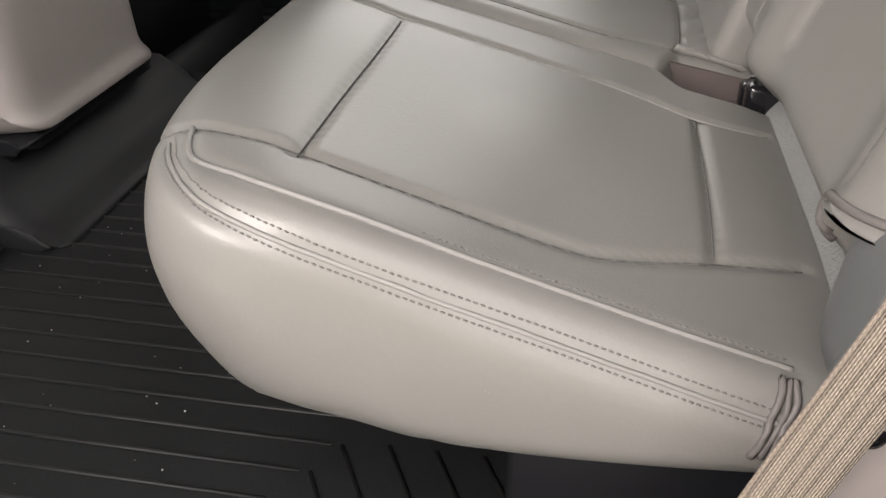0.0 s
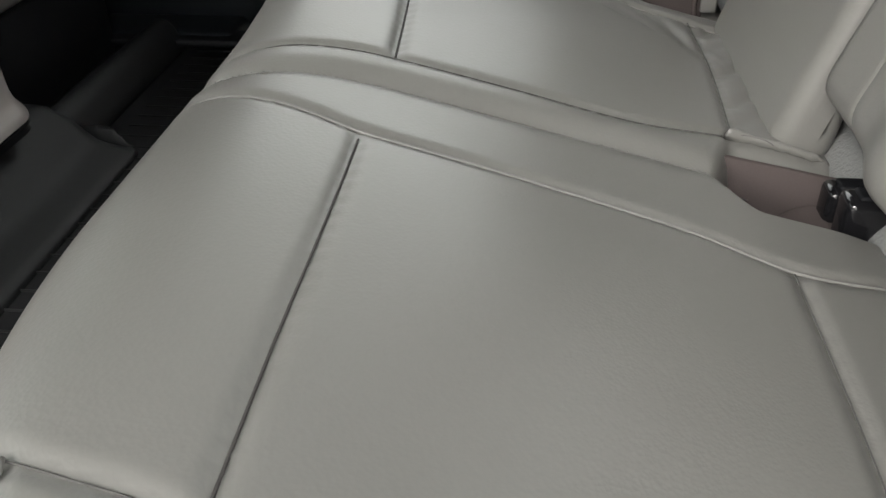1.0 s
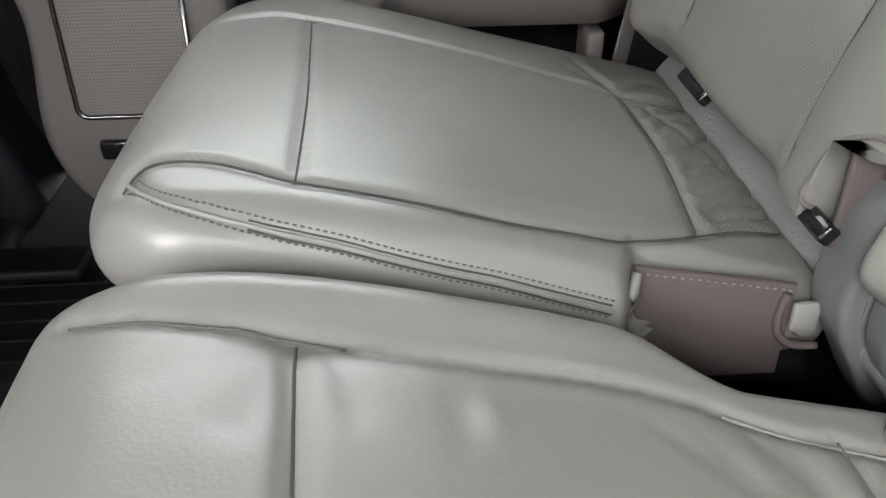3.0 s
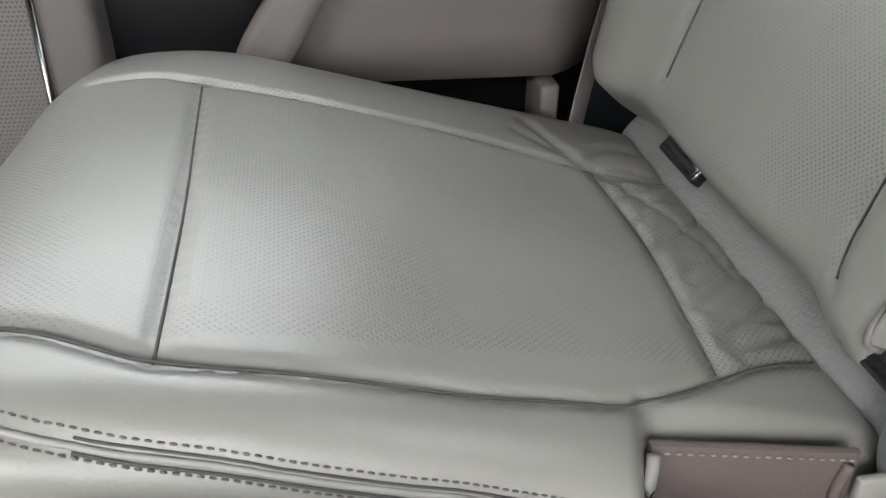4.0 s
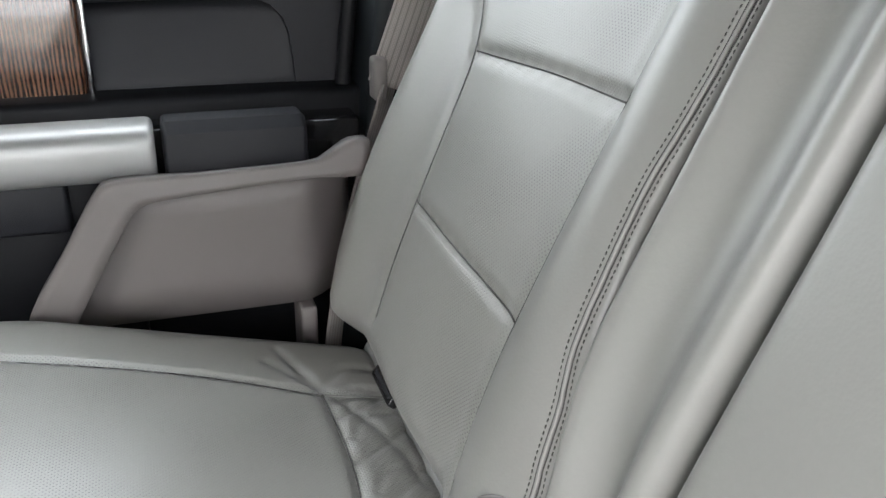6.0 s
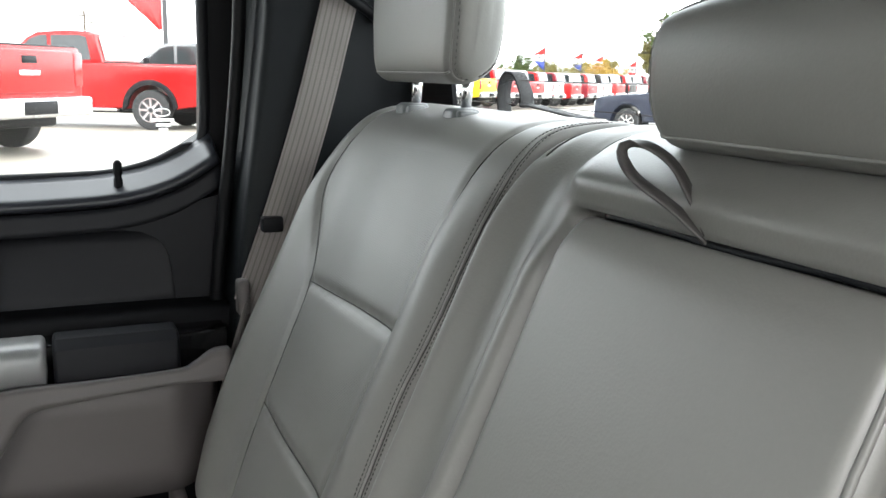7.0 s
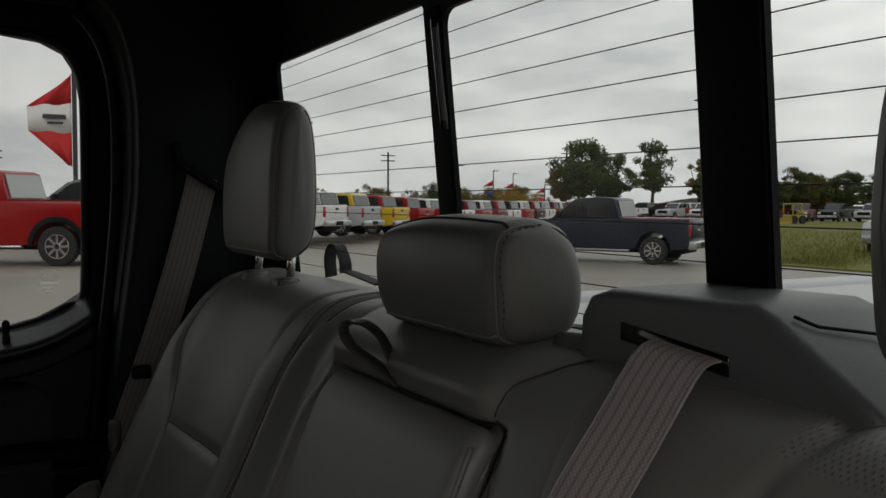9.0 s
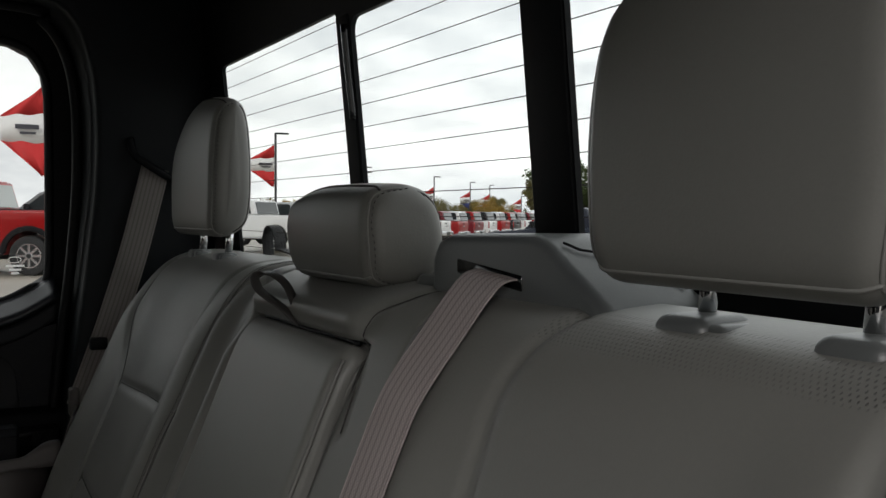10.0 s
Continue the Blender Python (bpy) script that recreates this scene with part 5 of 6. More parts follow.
part("panel_rim", tube_mesh("panel_rim", [(x, 1.531, z) for x, z in rim_in], 0.003, m_plastic_warm, 8), door)
box("map_pocket", -0.20, 0.30, 1.59, 1.66, 0.24, 0.50, m_black, door, 0.008)
box("pocket_tray", 0.02, 0.235, 1.575, 1.62, 0.432, 0.50, m_black_soft, door, 0.006)
box("door_inner", -0.60, 0.60, 1.66, 1.80, 0.10, 0.56, m_black, door, 0.01)

# speaker corner: grey bezel, chrome-rimmed grille, black pull slot
sp_out = spline([(-0.165, 0.46), (-0.158, 0.34), (-0.168, 0.22), (-0.155, 0.16), (-0.12, 0.112), (-0.06, 0.095), (0.01, 0.09), (0.06, 0.10), (0.062, 0.44), (-0.02, 0.475)], 0.012, True)
part("speaker_bezel", extrude_outline("speaker_bezel", [tuple(p) for p in sp_out], "y", 1.532, 1.62, m_plastic_warm, 0.014, 4, 50), door, "warm grey door corner around the speaker")
grille_o = rounded(-0.118, 0.020, 0.237, 0.455, 0.012)
part("speaker_rim", tube_mesh("speaker_rim", [(x, 1.527, z) for x, z in grille_o + grille_o[:1]], 0.0032, material("dark_chrome", (0.22, 0.22, 0.225), rough=0.22, metal=1.0), 8), door, "dark chrome speaker rim")
part("speaker_field", extrude_outline("speaker_field", rounded(-0.116, 0.018, 0.239, 0.453, 0.01), "y", 1.529, 1.531, m_black, 0.0), door)
gv, gf = [], []
for i in range(33):
    for j in range(53):
        x, z = -0.112 + i * 0.0040 + (j % 2) * 0.002, 0.244 + j * 0.0040
        k = len(gv)
        gv += [(x - 0.0015, 1.5275, z), (x, 1.5265, z - 0.0012), (x + 0.0015, 1.5275, z), (x, 1.5265, z + 0.0012)]
        gf.append((k, k + 1, k + 2, k + 3))
part("speaker_mesh", extrude_outline("speaker_mesh", rounded(-0.115, 0.017, 0.240, 0.452, 0.01), "y", 1.5276, 1.5288, m_mesh_grille, 0.0), door, "fine grey speaker mesh")
tagged(part("mesh_dots", link_mesh("mesh_dots", gv, gf, m_mesh_dots, False), door), kind="stuff")
box("pull_slot", -0.104, 0.01, 1.526, 1.540, 0.180, 0.206, m_gloss_black, door, 0.005, 2, "black pull slot")

pin = thing("lock_pin", (0.443, 1.790, 0.727), "black plastic door lock pin on the sill", "lock pin")
pin_prof = [(0.013, 0.0), (0.0135, 0.004), (0.007, 0.008), (0.0065, 0.02), (0.005, 0.024), (0.0068, 0.030), (0.0065, 0.044), (0.003, 0.049)]
pv, pf = [], []
for i, (r, h) in enumerate(pin_prof):
    for k in range(14):
        a = 2 * math.pi * k / 14
        pv.append((0.443 + r * math.cos(a), 1.752 + r * math.sin(a), 0.7215 + h))
        if i:
            q = (i - 1) * 14
            pf.append((q + k, q + (k + 1) % 14, q + 14 + (k + 1) % 14, q + 14 + k))
pf.append(tuple(range(len(pv) - 14, len(pv))))
part("pin_stem", link_mesh("pin_stem", pv, pf, m_black), pin)

# ---- cab: pillars, rear wall and window, roof, floor ----
cab = thing("wall_rear", (0.9, 0.79, 0.0), "black rear cab wall with wide three-part window", "wall", kind="structure")


def rear_x(z):
    return 0.968 - 0.1 * z


def rear_ring(name, cell, hole, r, t0, t1, mat):
    """One field of the rear wall: a rectangle with a rounded opening, t0 to t1 behind the window's plane."""
    inner = rounded(*hole, r)
    y0, y1, z0, z1 = cell
    outer = []
    for i, (y, z) in enumerate(inner):
        c, k = divmod(i, 7)
        cy, cz = ((y1, z1), (y0, z1), (y0, z0), (y1, z0))[c]
        if k == 3:
            outer.append((cy, cz))
        elif (k < 3) == (c % 2 == 0):
            outer.append((cy, z))
        else:
            outer.append((y, cz))
    bm = bmesh.new()
    loops = [[bm.verts.new((rear_x(z) + off, y, z)) for y, z in pts] for pts in (outer, inner) for off in (t0, t1)]
    n = len(inner)
    for i in range(n):
        j = (i + 1) % n
        for a, b in ((0, 2), (2, 3), (3, 1), (1, 0)):
            bm.faces.new((loops[a][i], loops[a][j], loops[b][j], loops[b][i]))
    bmesh.ops.recalc_face_normals(bm, faces=bm.faces[:])
    return from_bm(name, bm, mat, False)


part("rear_field", rear_ring("rear_field", (0.965, 1.87, 0.80, 1.42), (0.985, 1.507, 0.835, 1.2085), 0.012, 0.0, 0.007, m_black), cab)
part("rear_field", rear_ring("rear_field", (0.540, 0.965, 0.80, 1.42), (0.572, 0.945, 0.835, 1.193), 0.020, 0.0, 0.007, m_black), cab)
# opening's lower edge raised: black strip stands for the dark under the near headrest
part("rear_field", rear_ring("rear_field", (-0.25, 0.540, 0.80, 1.42), (0.075, 0.507, 0.878, 1.2085), 0.012, 0.0, 0.007, m_black), cab)
bm = box_bm(0.004, 0.03, -0.25, 1.87, 0.0, 0.80)
for v in bm.verts:
    v.co.x += rear_x(v.co.z)
part("lower_wall", from_bm("lower_wall", bm, m_carpet, False), cab)
win2 = thing("window_1", (0.88, 0.79, 0.84), "three-part tinted rear window with defroster lines", "window", kind="structure")
for y0, y1, off in ((0.966, 1.53, 0.008), (0.541, 0.964, 0.008), (0.05, 0.539, 0.008)):
    bm = bmesh.new()
    vs = [bm.verts.new((rear_x(z) + off + d, y, z)) for d in (0, 0.004) for y, z in ((y0, 0.82), (y1, 0.82), (y1, 1.225), (y0, 1.225))]
    for f in ((0, 1, 2, 3), (7, 6, 5, 4), (0, 4, 5, 1), (1, 5, 6, 2), (2, 6, 7, 3), (3, 7, 4, 0)):
        bm.faces.new([vs[i] for i in f])
    p = part("pane", from_bm("pane", bm, m_glass, False), win2)
    p.visible_shadow = False
DEFROST = [0.872 + 0.0297 * k for k in range(12)]
for y0, y1, off in ((0.985, 1.507, 0.0065), (0.572, 0.945, 0.0065), (0.075, 0.507, 0.0065)):
    for z in DEFROST:
        part("defroster_line", tube_mesh("defroster_line", [(rear_x(z) + off, y, z) for y in (y0, (y0 + y1) / 2, y1)], 0.00055, m_line, 5), win2)
# slider frame and the inner edge of its latch side
for y0, y1 in ((0.945, 0.985), (0.507, 0.572)):
    bm = box_bm(-0.003, 0.003, y0 + 0.002, y1 - 0.002, 0.84, 1.20, 0.002, 2)
    for v in bm.verts:
        v.co.x += rear_x(v.co.z)
    part("mullion", from_bm("mullion", bm, m_black, True, 50), win2)
part("latch", tube_mesh("latch", [(rear_x(z) - 0.006, 0.947 + 0.004 * math.sin((z - 1.05) * 14), z) for z in np.linspace(1.06, 1.185, 12)], 0.005, m_gloss_black, 8), win2)

pillar = thing("wall_far", (0.7, 1.7, 0.1), "dark trim of the far rear pillar", "wall", kind="structure")
pl_out = spline([(0.560, 0.10), (0.575, 0.40), (0.592, 0.60), (0.606, 0.72), (0.622, 0.84), (0.640, 1.0), (0.640, 1.15), (0.622, 1.25), (0.585, 1.31), (0.50, 1.335), (0.45, 1.36), (0.60, 1.42), (0.825, 1.42), (0.865, 0.9), (0.92, 0.10)], 0.02, True)
m_pillar = material("pillar_trim", (0.006, 0.008, 0.010), rough=0.55, spec=0.22, bump=0.25, bump_size=0.0012)
part("pillar_trim", extrude_outline("pillar_trim", [tuple(p) for p in pl_out], "y", 1.615, 1.79, m_pillar, 0.02, 4, 60), pillar)
part("weather_strip", tube_mesh("weather_strip", [(x - 0.012, 1.690, z) for x, z in spline([(0.56, 0.15), (0.570, 0.40), (0.588, 0.60), (0.602, 0.72), (0.617, 0.84), (0.630, 1.0), (0.628, 1.15), (0.610, 1.24), (0.57, 1.295), (0.49, 1.318), (-0.5, 1.34)], 0.02)], 0.010, m_black, 8), pillar, "black rubber door seal")

b_pillar = thing("pillar_far", (-0.6, 1.6, 0.1), "dark door pillar between the far doors", "wall", kind="structure")
bp_out = [(-0.95, 0.06), (-0.23, 0.06), (-0.20, 0.10), (-0.235, 0.20), (-0.262, 0.34), (-0.275, 0.60), (-0.33, 0.9), (-0.40, 1.38), (-0.62, 1.38), (-0.60, 0.9), (-0.64, 0.4)]
part("pillar_trim", extrude_outline("pillar_trim", bp_out, "y", 1.56, 1.80, m_pillar, 0.02, 3, 50), b_pillar)
box("kick_ledge", -1.6, -0.235, 1.46, 1.58, 0.050, 0.088, m_pillar, b_pillar, 0.016, 4)
box("kick_step", -1.6, -0.13, 1.44, 1.50, 0.066, 0.082, m_black, b_pillar, 0.006, 3)

fdoor = thing("door_2", (-1.2, 1.7, 0.1), "dark far front door with its window", "door", kind="structure")
part("door_frame", framed_wall("door_frame", [(-1.75, 0.06), (-0.63, 0.06), (-0.63, 1.36), (-1.75, 1.36)], [(-1.60, 0.74), (-0.68, 0.74), (-0.70, 1.28), (-1.25, 1.26)], 1.72, 1.84, m_black), fdoor)

# unseen pane, added to dim the light through the far front window
fp = part("window_pane", from_bm("window_pane", box_bm(-1.66, -0.64, 1.775, 1.780, 0.70, 1.31), m_glass_front, False), fdoor)
fp.visible_shadow = False
near_side = thing("wall_near", (-1.0, -0.2, 0.0), "near cab side with the open rear doorway", "wall", kind="structure")
part("front_door", framed_wall("front_door", [(-1.75, 0.06), (-0.50, 0.06), (-0.50, 1.36), (-1.75, 1.36)], [(-1.60, 0.74), (-0.56, 0.74), (-0.56, 1.28), (-1.25, 1.26)], -0.26, -0.16, m_black), near_side)
part("rear_post", extrude_outline("rear_post", [(0.55, 0.05), (0.56, 0.40), (0.63, 0.60), (0.72, 0.88), (0.745, 1.18), (0.70, 1.33), (0.66, 1.42), (0.93, 1.42), (0.93, 0.05)], "y", -0.25, -0.02, m_plastic, 0.02, 3), near_side)
part("seat_side_trim", extrude_outline("seat_side_trim", [(0.425, 0.066), (0.487, 0.285), (0.518, 0.385), (0.53, 0.395), (0.60, 0.395), (0.60, 0.066)], "y", 0.022, 0.034, m_side_trim, 0.005, 3), near_side, "smooth warm grey seat side trim")
part("screw_recess", lathe_y("screw_recess", 0.518, 0.0218, 0.326, 0.0075, m_gloss_black), near_side)
box("door_sill", -0.50, 0.62, -0.26, -0.02, 0.0, 0.066, m_black, near_side, 0.008)
box("header_rail", -1.75, 0.93, -0.26, -0.08, 1.34, 1.44, m_black, near_side, 0.02)

# open door out of view, added to block light from ahead of the doorway
odoor = thing("door_3", (-0.5, -0.34, 0.1), "unseen near rear door standing wide open, holding back light", "door", kind="structure")
od = framed_wall("door_panel", [(-0.02, 0.06), (1.05, 0.06), (1.05, 1.34), (-0.02, 1.36)], [(0.05, 0.76), (0.95, 0.76), (0.95, 1.27), (0.05, 1.29)], -0.06, 0.06, m_black)
odp = part("door_panel", od, odoor)
odp.location = (0, 0, -0.1)
odp.rotation_euler = (0, 0, radians(-86))
roof = tagged(box("ceiling", -1.60, 0.93, -0.26, 1.87, 1.385, 1.44, m_liner, None, 0.01), "dark fabric headliner of the cab", "ceiling", kind="structure")
# plain closure out of view; its height narrows the windscreen to dim the cab
dash = thing("wall_front", (-1.8, 0.8, 0.0), "unseen dark dashboard and windscreen surround, raised to cut the front light", "wall", kind="structure")
box("dashboard", -2.05, -1.70, -0.26, 1.86, 0.0, 0.98, m_black, dash, 0.04, 3)

# unseen tinted windscreen, added to dim the light from ahead
bm = box_bm(-2.04, -2.03, -0.24, 1.84, 0.985, 1.42)
for v in bm.verts:
    v.co.x += (v.co.z - 0.98) * 0.98
part("windscreen", from_bm("windscreen", bm, m_glass_front, False), dash)
cab_floor = thing("floor", (-0.3, 0.8, 0.03), "dark carpeted cab floor", "floor", kind="structure")
box("carpet", -1.80, 0.95, -0.26, 1.80, 0.02, 0.050, m_carpet, cab_floor)

# rubber mat with raised ribs
mat_t = thing("floor_mat", (-0.1, 0.8, 0.05), "black ribbed rubber floor mat, slightly dusty", "floor mat")
box("mat_base", -0.33, 0.44, 0.00, 1.50, 0.048, 0.058, m_rubber, mat_t, 0.004)
RIB = from_bm("rib", box_bm(-0.5, 0.5, -0.0020, 0.0020, 0, 0.0026, 0.0010, 1), material("worn_rubber", (0.012, 0.0125, 0.0128), rough=0.45, bump=0.4), True, 60)


def rib(x0, x1, y0, y1):
    ob = new("rib", RIB)
    ob.parent = mat_t
    dx, dy = x1 - x0, y1 - y0
    ln = math.hypot(dx, dy)
    ob.matrix_basis = Matrix.Translation(Vector(((x0 + x1) / 2, (y0 + y1) / 2, 0.0575)) - mat_t.location) @ Matrix.Rotation(math.atan2(dy, dx), 4, "Z") @ Matrix.Diagonal((ln, 1, 1, 1))


for k in range(36):
    rib(-0.30, 0.42, 0.275 + 0.0355 * k, 0.275 + 0.0355 * k)
for k in range(6):
    y, xe = 0.238 - 0.0355 * k, 0.173 - 0.019 * k
    rib(-0.30, xe, y, y)
    rib(xe + 0.008, xe + 0.008 + 0.56 * (y - 0.02), y, 0.02)
for k in range(5):
    rib(0.223 + 0.043 * k, 0.223 + 0.043 * k + 0.12, 0.245, 0.02)
wall_m = Padded([(-0.335, 0.05), (-0.34, 0.085), (-0.355, 0.108), (-0.38, 0.110), (-0.39, 0.06)], 0.02, 1.48, 0.02, step=0.012, bulge=0.0)
part("raised_edge", wall_m.mesh("raised_edge", m_rubber), mat_t)

random.seed(5)
sv, sf = [], []
for k in range(60):
    x, y, r = random.uniform(-0.30, 0.05), random.uniform(0.08, 0.6), random.uniform(0.0005, 0.0014)
    q = len(sv)
    sv += [(x - r, y, 0.0585), (x, y - r, 0.0585), (x + r, y, 0.0585), (x, y + r, 0.0585), (x, y, 0.0585 + r)]
    sf += [(q, q + 1, q + 4), (q + 1, q + 2, q + 4), (q + 2, q + 3, q + 4), (q + 3, q, q + 4)]
tagged(new("grit", link_mesh("grit", sv, sf, material("grit", (0.55, 0.53, 0.5), rough=0.9), False)), "pale grit and crumbs on the rubber mat", "dirt", kind="stuff")

# ---- centre console and front passenger seat ----
console = thing("centre_console", (-0.6, 0.76, 0.06), "warm grey plastic centre console with dark base trim", "console")
cs = Padded([(-0.335, 0.158), (-0.333, 0.20), (-0.345, 0.34), (-0.37, 0.46), (-0.42, 0.50), (-0.90, 0.50), (-1.0, 0.40), (-1.0, 0.15), (-0.60, 0.135)], 0.600, 0.945, 0.045, step=0.012, bulge=0.0)
part("console_body", cs.mesh("console_body", m_console), console)
cl = Padded([(-0.338, 0.150), (-0.342, 0.158), (-0.60, 0.142), (-1.0, 0.14), (-1.0, 0.11), (-0.60, 0.118), (-0.35, 0.136)], 0.596, 0.950, 0.03, step=0.012, bulge=0.0)
part("base_trim", cl.mesh("base_trim", m_black), console)
tn = Padded([(-0.30, 0.05), (-0.31, 0.085), (-0.36, 0.125), (-0.45, 0.135), (-1.1, 0.14), (-1.1, 0.05)], 0.50, 1.06, 0.04, step=0.014, bulge=0.0)
part("tunnel_cover", tn.mesh("tunnel_cover", m_rubber), console, "shiny black rubber tunnel cover")

fseat = thing("front_seat", (-0.6, 1.25, 0.06), "front passenger seat in warm grey leather, seen from behind", "front seat")
fs = Padded([(-0.44, 0.235), (-0.43, 0.29), (-0.40, 0.45), (-0.36, 0.65), (-0.32, 0.88), (-0.36, 0.93), (-0.44, 0.92), (-0.50, 0.60), (-0.56, 0.30), (-0.52, 0.225)], 1.02, 1.50, 0.04, step=0.012, bulge=0.01)
part("seat_back", fs.mesh("seat_back", m_plastic_warm), fseat)
fc = Padded([(-0.50, 0.22), (-0.52, 0.33), (-0.98, 0.40), (-1.04, 0.36), (-1.02, 0.22)], 1.00, 1.50, 0.04, step=0.014, bulge=0.006)
part("seat_base", fc.mesh("seat_base", m_plastic_warm), fseat)
box("seat_mount", -1.0, -0.46, 1.04, 1.46, 0.050, 0.225, m_black, fseat, 0.01)

# ---- outside: the lot ----
def lot_z(x, y):
    """Height of the lot: it rises towards the row that the red pickups stand in."""
    return -0.75 + float((0.58 - 0.15 * smooth01(15.0, 18.5, y)) * smooth01(13.0, 5.0, x) * smooth01(5.0, 12.0, y))


m_lot = material("wet_concrete", (0.235, 0.215, 0.18), rough=0.5, blotch=0.45, blotch_size=3.0, grain=0.12, grain_size=0.03, bump=0.15, bump_size=0.03)
m_grass = material("rough_grass", (0.13, 0.135, 0.04), rough=0.95, blotch=0.55, blotch_size=2.5, grain=0.3, grain_size=0.05, spec=0.1)
m_field = material("far_field", (0.10, 0.15, 0.045), rough=1.0, blotch=0.25, blotch_size=25, spec=0.0)
xs = [-2500, -800, -250, -90, -40, -25, -15, -10, -6, -3, 0, 3, 5, 6, 7, 8, 9, 10, 11, 12, 13, 14, 16, 20, 26, 34, 45, 60, 85, 120, 200, 500, 2500]
ys = [-2500, -500, -100, -40, -15, -5, 0, 4, 5, 6, 7, 8, 9, 10, 11, 12, 13, 15, 18, 22, 28, 36, 48, 65, 90, 140, 300, 900, 2500]
gv = [(x, y, lot_z(x, y)) for y in ys for x in xs]
gf = [(j * len(xs) + i, j * len(xs) + i + 1, (j + 1) * len(xs) + i + 1, (j + 1) * len(xs) + i) for j in range(len(ys) - 1) for i in range(len(xs) - 1)]
tagged(new("ground", link_mesh("ground", gv, gf, m_lot)), "wet grey concrete car lot reaching to the horizon", "ground", kind="structure")


def sheet(name, poly, z, mat, label, category):
    bm = bmesh.new()
    low = [bm.verts.new((x, y, z - 0.3)) for x, y in poly]
    top = [bm.verts.new((x, y, z)) for x, y in poly]
    bm.faces.new(top)
    for i in range(len(poly)):
        bm.faces.new((low[i], low[(i + 1) % len(poly)], top[(i + 1) % len(poly)], top[i]))
    bmesh.ops.recalc_face_normals(bm, faces=bm.faces[:])
    return tagged(new(name, from_bm(name, bm, mat, False)), label, category, kind="structure")


sheet("verge", [(20.5, 19.0), (60, 55.0), (95, 60), (90, 18), (40, 5), (21, 6)], -0.70, m_grass, "rough green verge beside the lot", "grass")
sheet("far_field", [(250, 120), (900, 900), (1600, 1200), (1600, -200), (500, -50)], 2.2, m_field, "green field on the far side of the road", "field")

# blades on the verge
random.seed(11)
bv, bf = [], []
for k in range(9000):
    u = random.random() ** 2
    x = 20.8 + 26 * u + random.uniform(0, 2)
    y = 19.0 + (x - 20.5) * 0.91 - random.uniform(0, 14) * (0.35 + u)
    h, a = random.uniform(0.05, 0.26) * (1 + 0.5 * math.sin(x * 0.9) * math.sin(y * 1.3)), random.uniform(0, 6.28)
    dx, dy = math.cos(a) * 0.011, math.sin(a) * 0.011
    q = len(bv)
    bv += [(x - dx, y - dy, -0.70), (x + dx, y + dy, -0.70), (x + random.uniform(-0.2, 0.2), y + random.uniform(-0.2, 0.2), -0.70 + h)]
    bf.append((q, q + 1, q + 2))
tagged(new("grass_tufts", link_mesh("grass_tufts", bv, bf, m_grass, False)), "long uneven grass on the verge", "grass", kind="stuff")

# the truck's own bed cover
m_cover = material("bed_cover", (0.44, 0.45, 0.46), rough=0.35, blotch=0.2, blotch_size=0.4, bump=0.1)
bed = thing("bed_cover", (1.9, 0.79, 0.3), "pale grey wet cover over the truck bed", "bed cover")
box("cover", 1.00, 2.75, -0.02, 1.62, 0.725, 0.755, m_cover, bed, 0.012, 3)
box("rail", 0.99, 2.80, 1.62, 1.76, 0.10, 0.765, m_cover, bed, 0.03, 3)
box("rail", 0.99, 2.80, -0.16, -0.02, 0.10, 0.765, m_cover, bed, 0.03, 3)
box("bulkhead", 0.965, 1.00, -0.16, 1.76, 0.0, 0.74, m_cover, bed, 0.01)

# ---- vehicles ----
def paint(name, color):
    return material(name, color, rough=0.3, coat=0.15, spec=0.3, blotch=0.06, blotch_size=0.8)


PAINTS = {"red": paint("red_paint", (0.29, 0.0035, 0.004)), "navy": paint("navy_paint", (0.016, 0.020, 0.034)), "white": paint("white_paint", (0.75, 0.75, 0.75)),
          "black": paint("black_paint", (0.012, 0.012, 0.014)), "silver": paint("silver_paint", (0.42, 0.43, 0.44)), "yellow": paint("yellow_paint", (0.62, 0.42, 0.02)),
          "maroon": paint("maroon_paint", (0.16, 0.012, 0.02)), "grey": paint("grey_paint", (0.12, 0.125, 0.13))}
m_tyre = material("tyre", (0.018, 0.018, 0.019), rough=0.8, bump=0.3, bump_size=0.01)
m_rim = material("alloy_rim", (0.55, 0.55, 0.56), rough=0.25, metal=0.9)
m_auto_glass = material("dark_window_glass", (0.025, 0.03, 0.032), rough=0.05, coat=0.5)
m_pale_glass = material("pale_window_glass", (0.22, 0.25, 0.24), rough=0.08, coat=0.5)
m_lens = material("tail_lens", (0.35, 0.01, 0.012), rough=0.15, coat=0.5)
m_lamp_lens = material("headlamp_lens", (0.6, 0.62, 0.64), rough=0.1, coat=0.5)


def lathe(name, prof, mat, n=28):
    """A body of revolution about y, from pairs of radius and y."""
    v, f = [], []
    for i, (r, y) in enumerate(prof):
        for k in range(n):
            a = 2 * math.pi * k / n
            v.append((r * math.cos(a), y, r * math.sin(a)))
            if i:
                q = (i - 1) * n
                f.append((q + k, q + (k + 1) % n, q + n + (k + 1) % n, q + n + k))
    f.append(tuple(range(n)))
    f.append(tuple(range(len(v) - n, len(v)))[::-1])
    me = link_mesh(name, v, f, mat)
    bm = bmesh.new()
    bm.from_mesh(me)
    bmesh.ops.recalc_face_normals(bm, faces=bm.faces[:])
    bm.to_mesh(me)
    bm.free()
    me.set_sharp_from_angle(angle=radians(40))
    return me


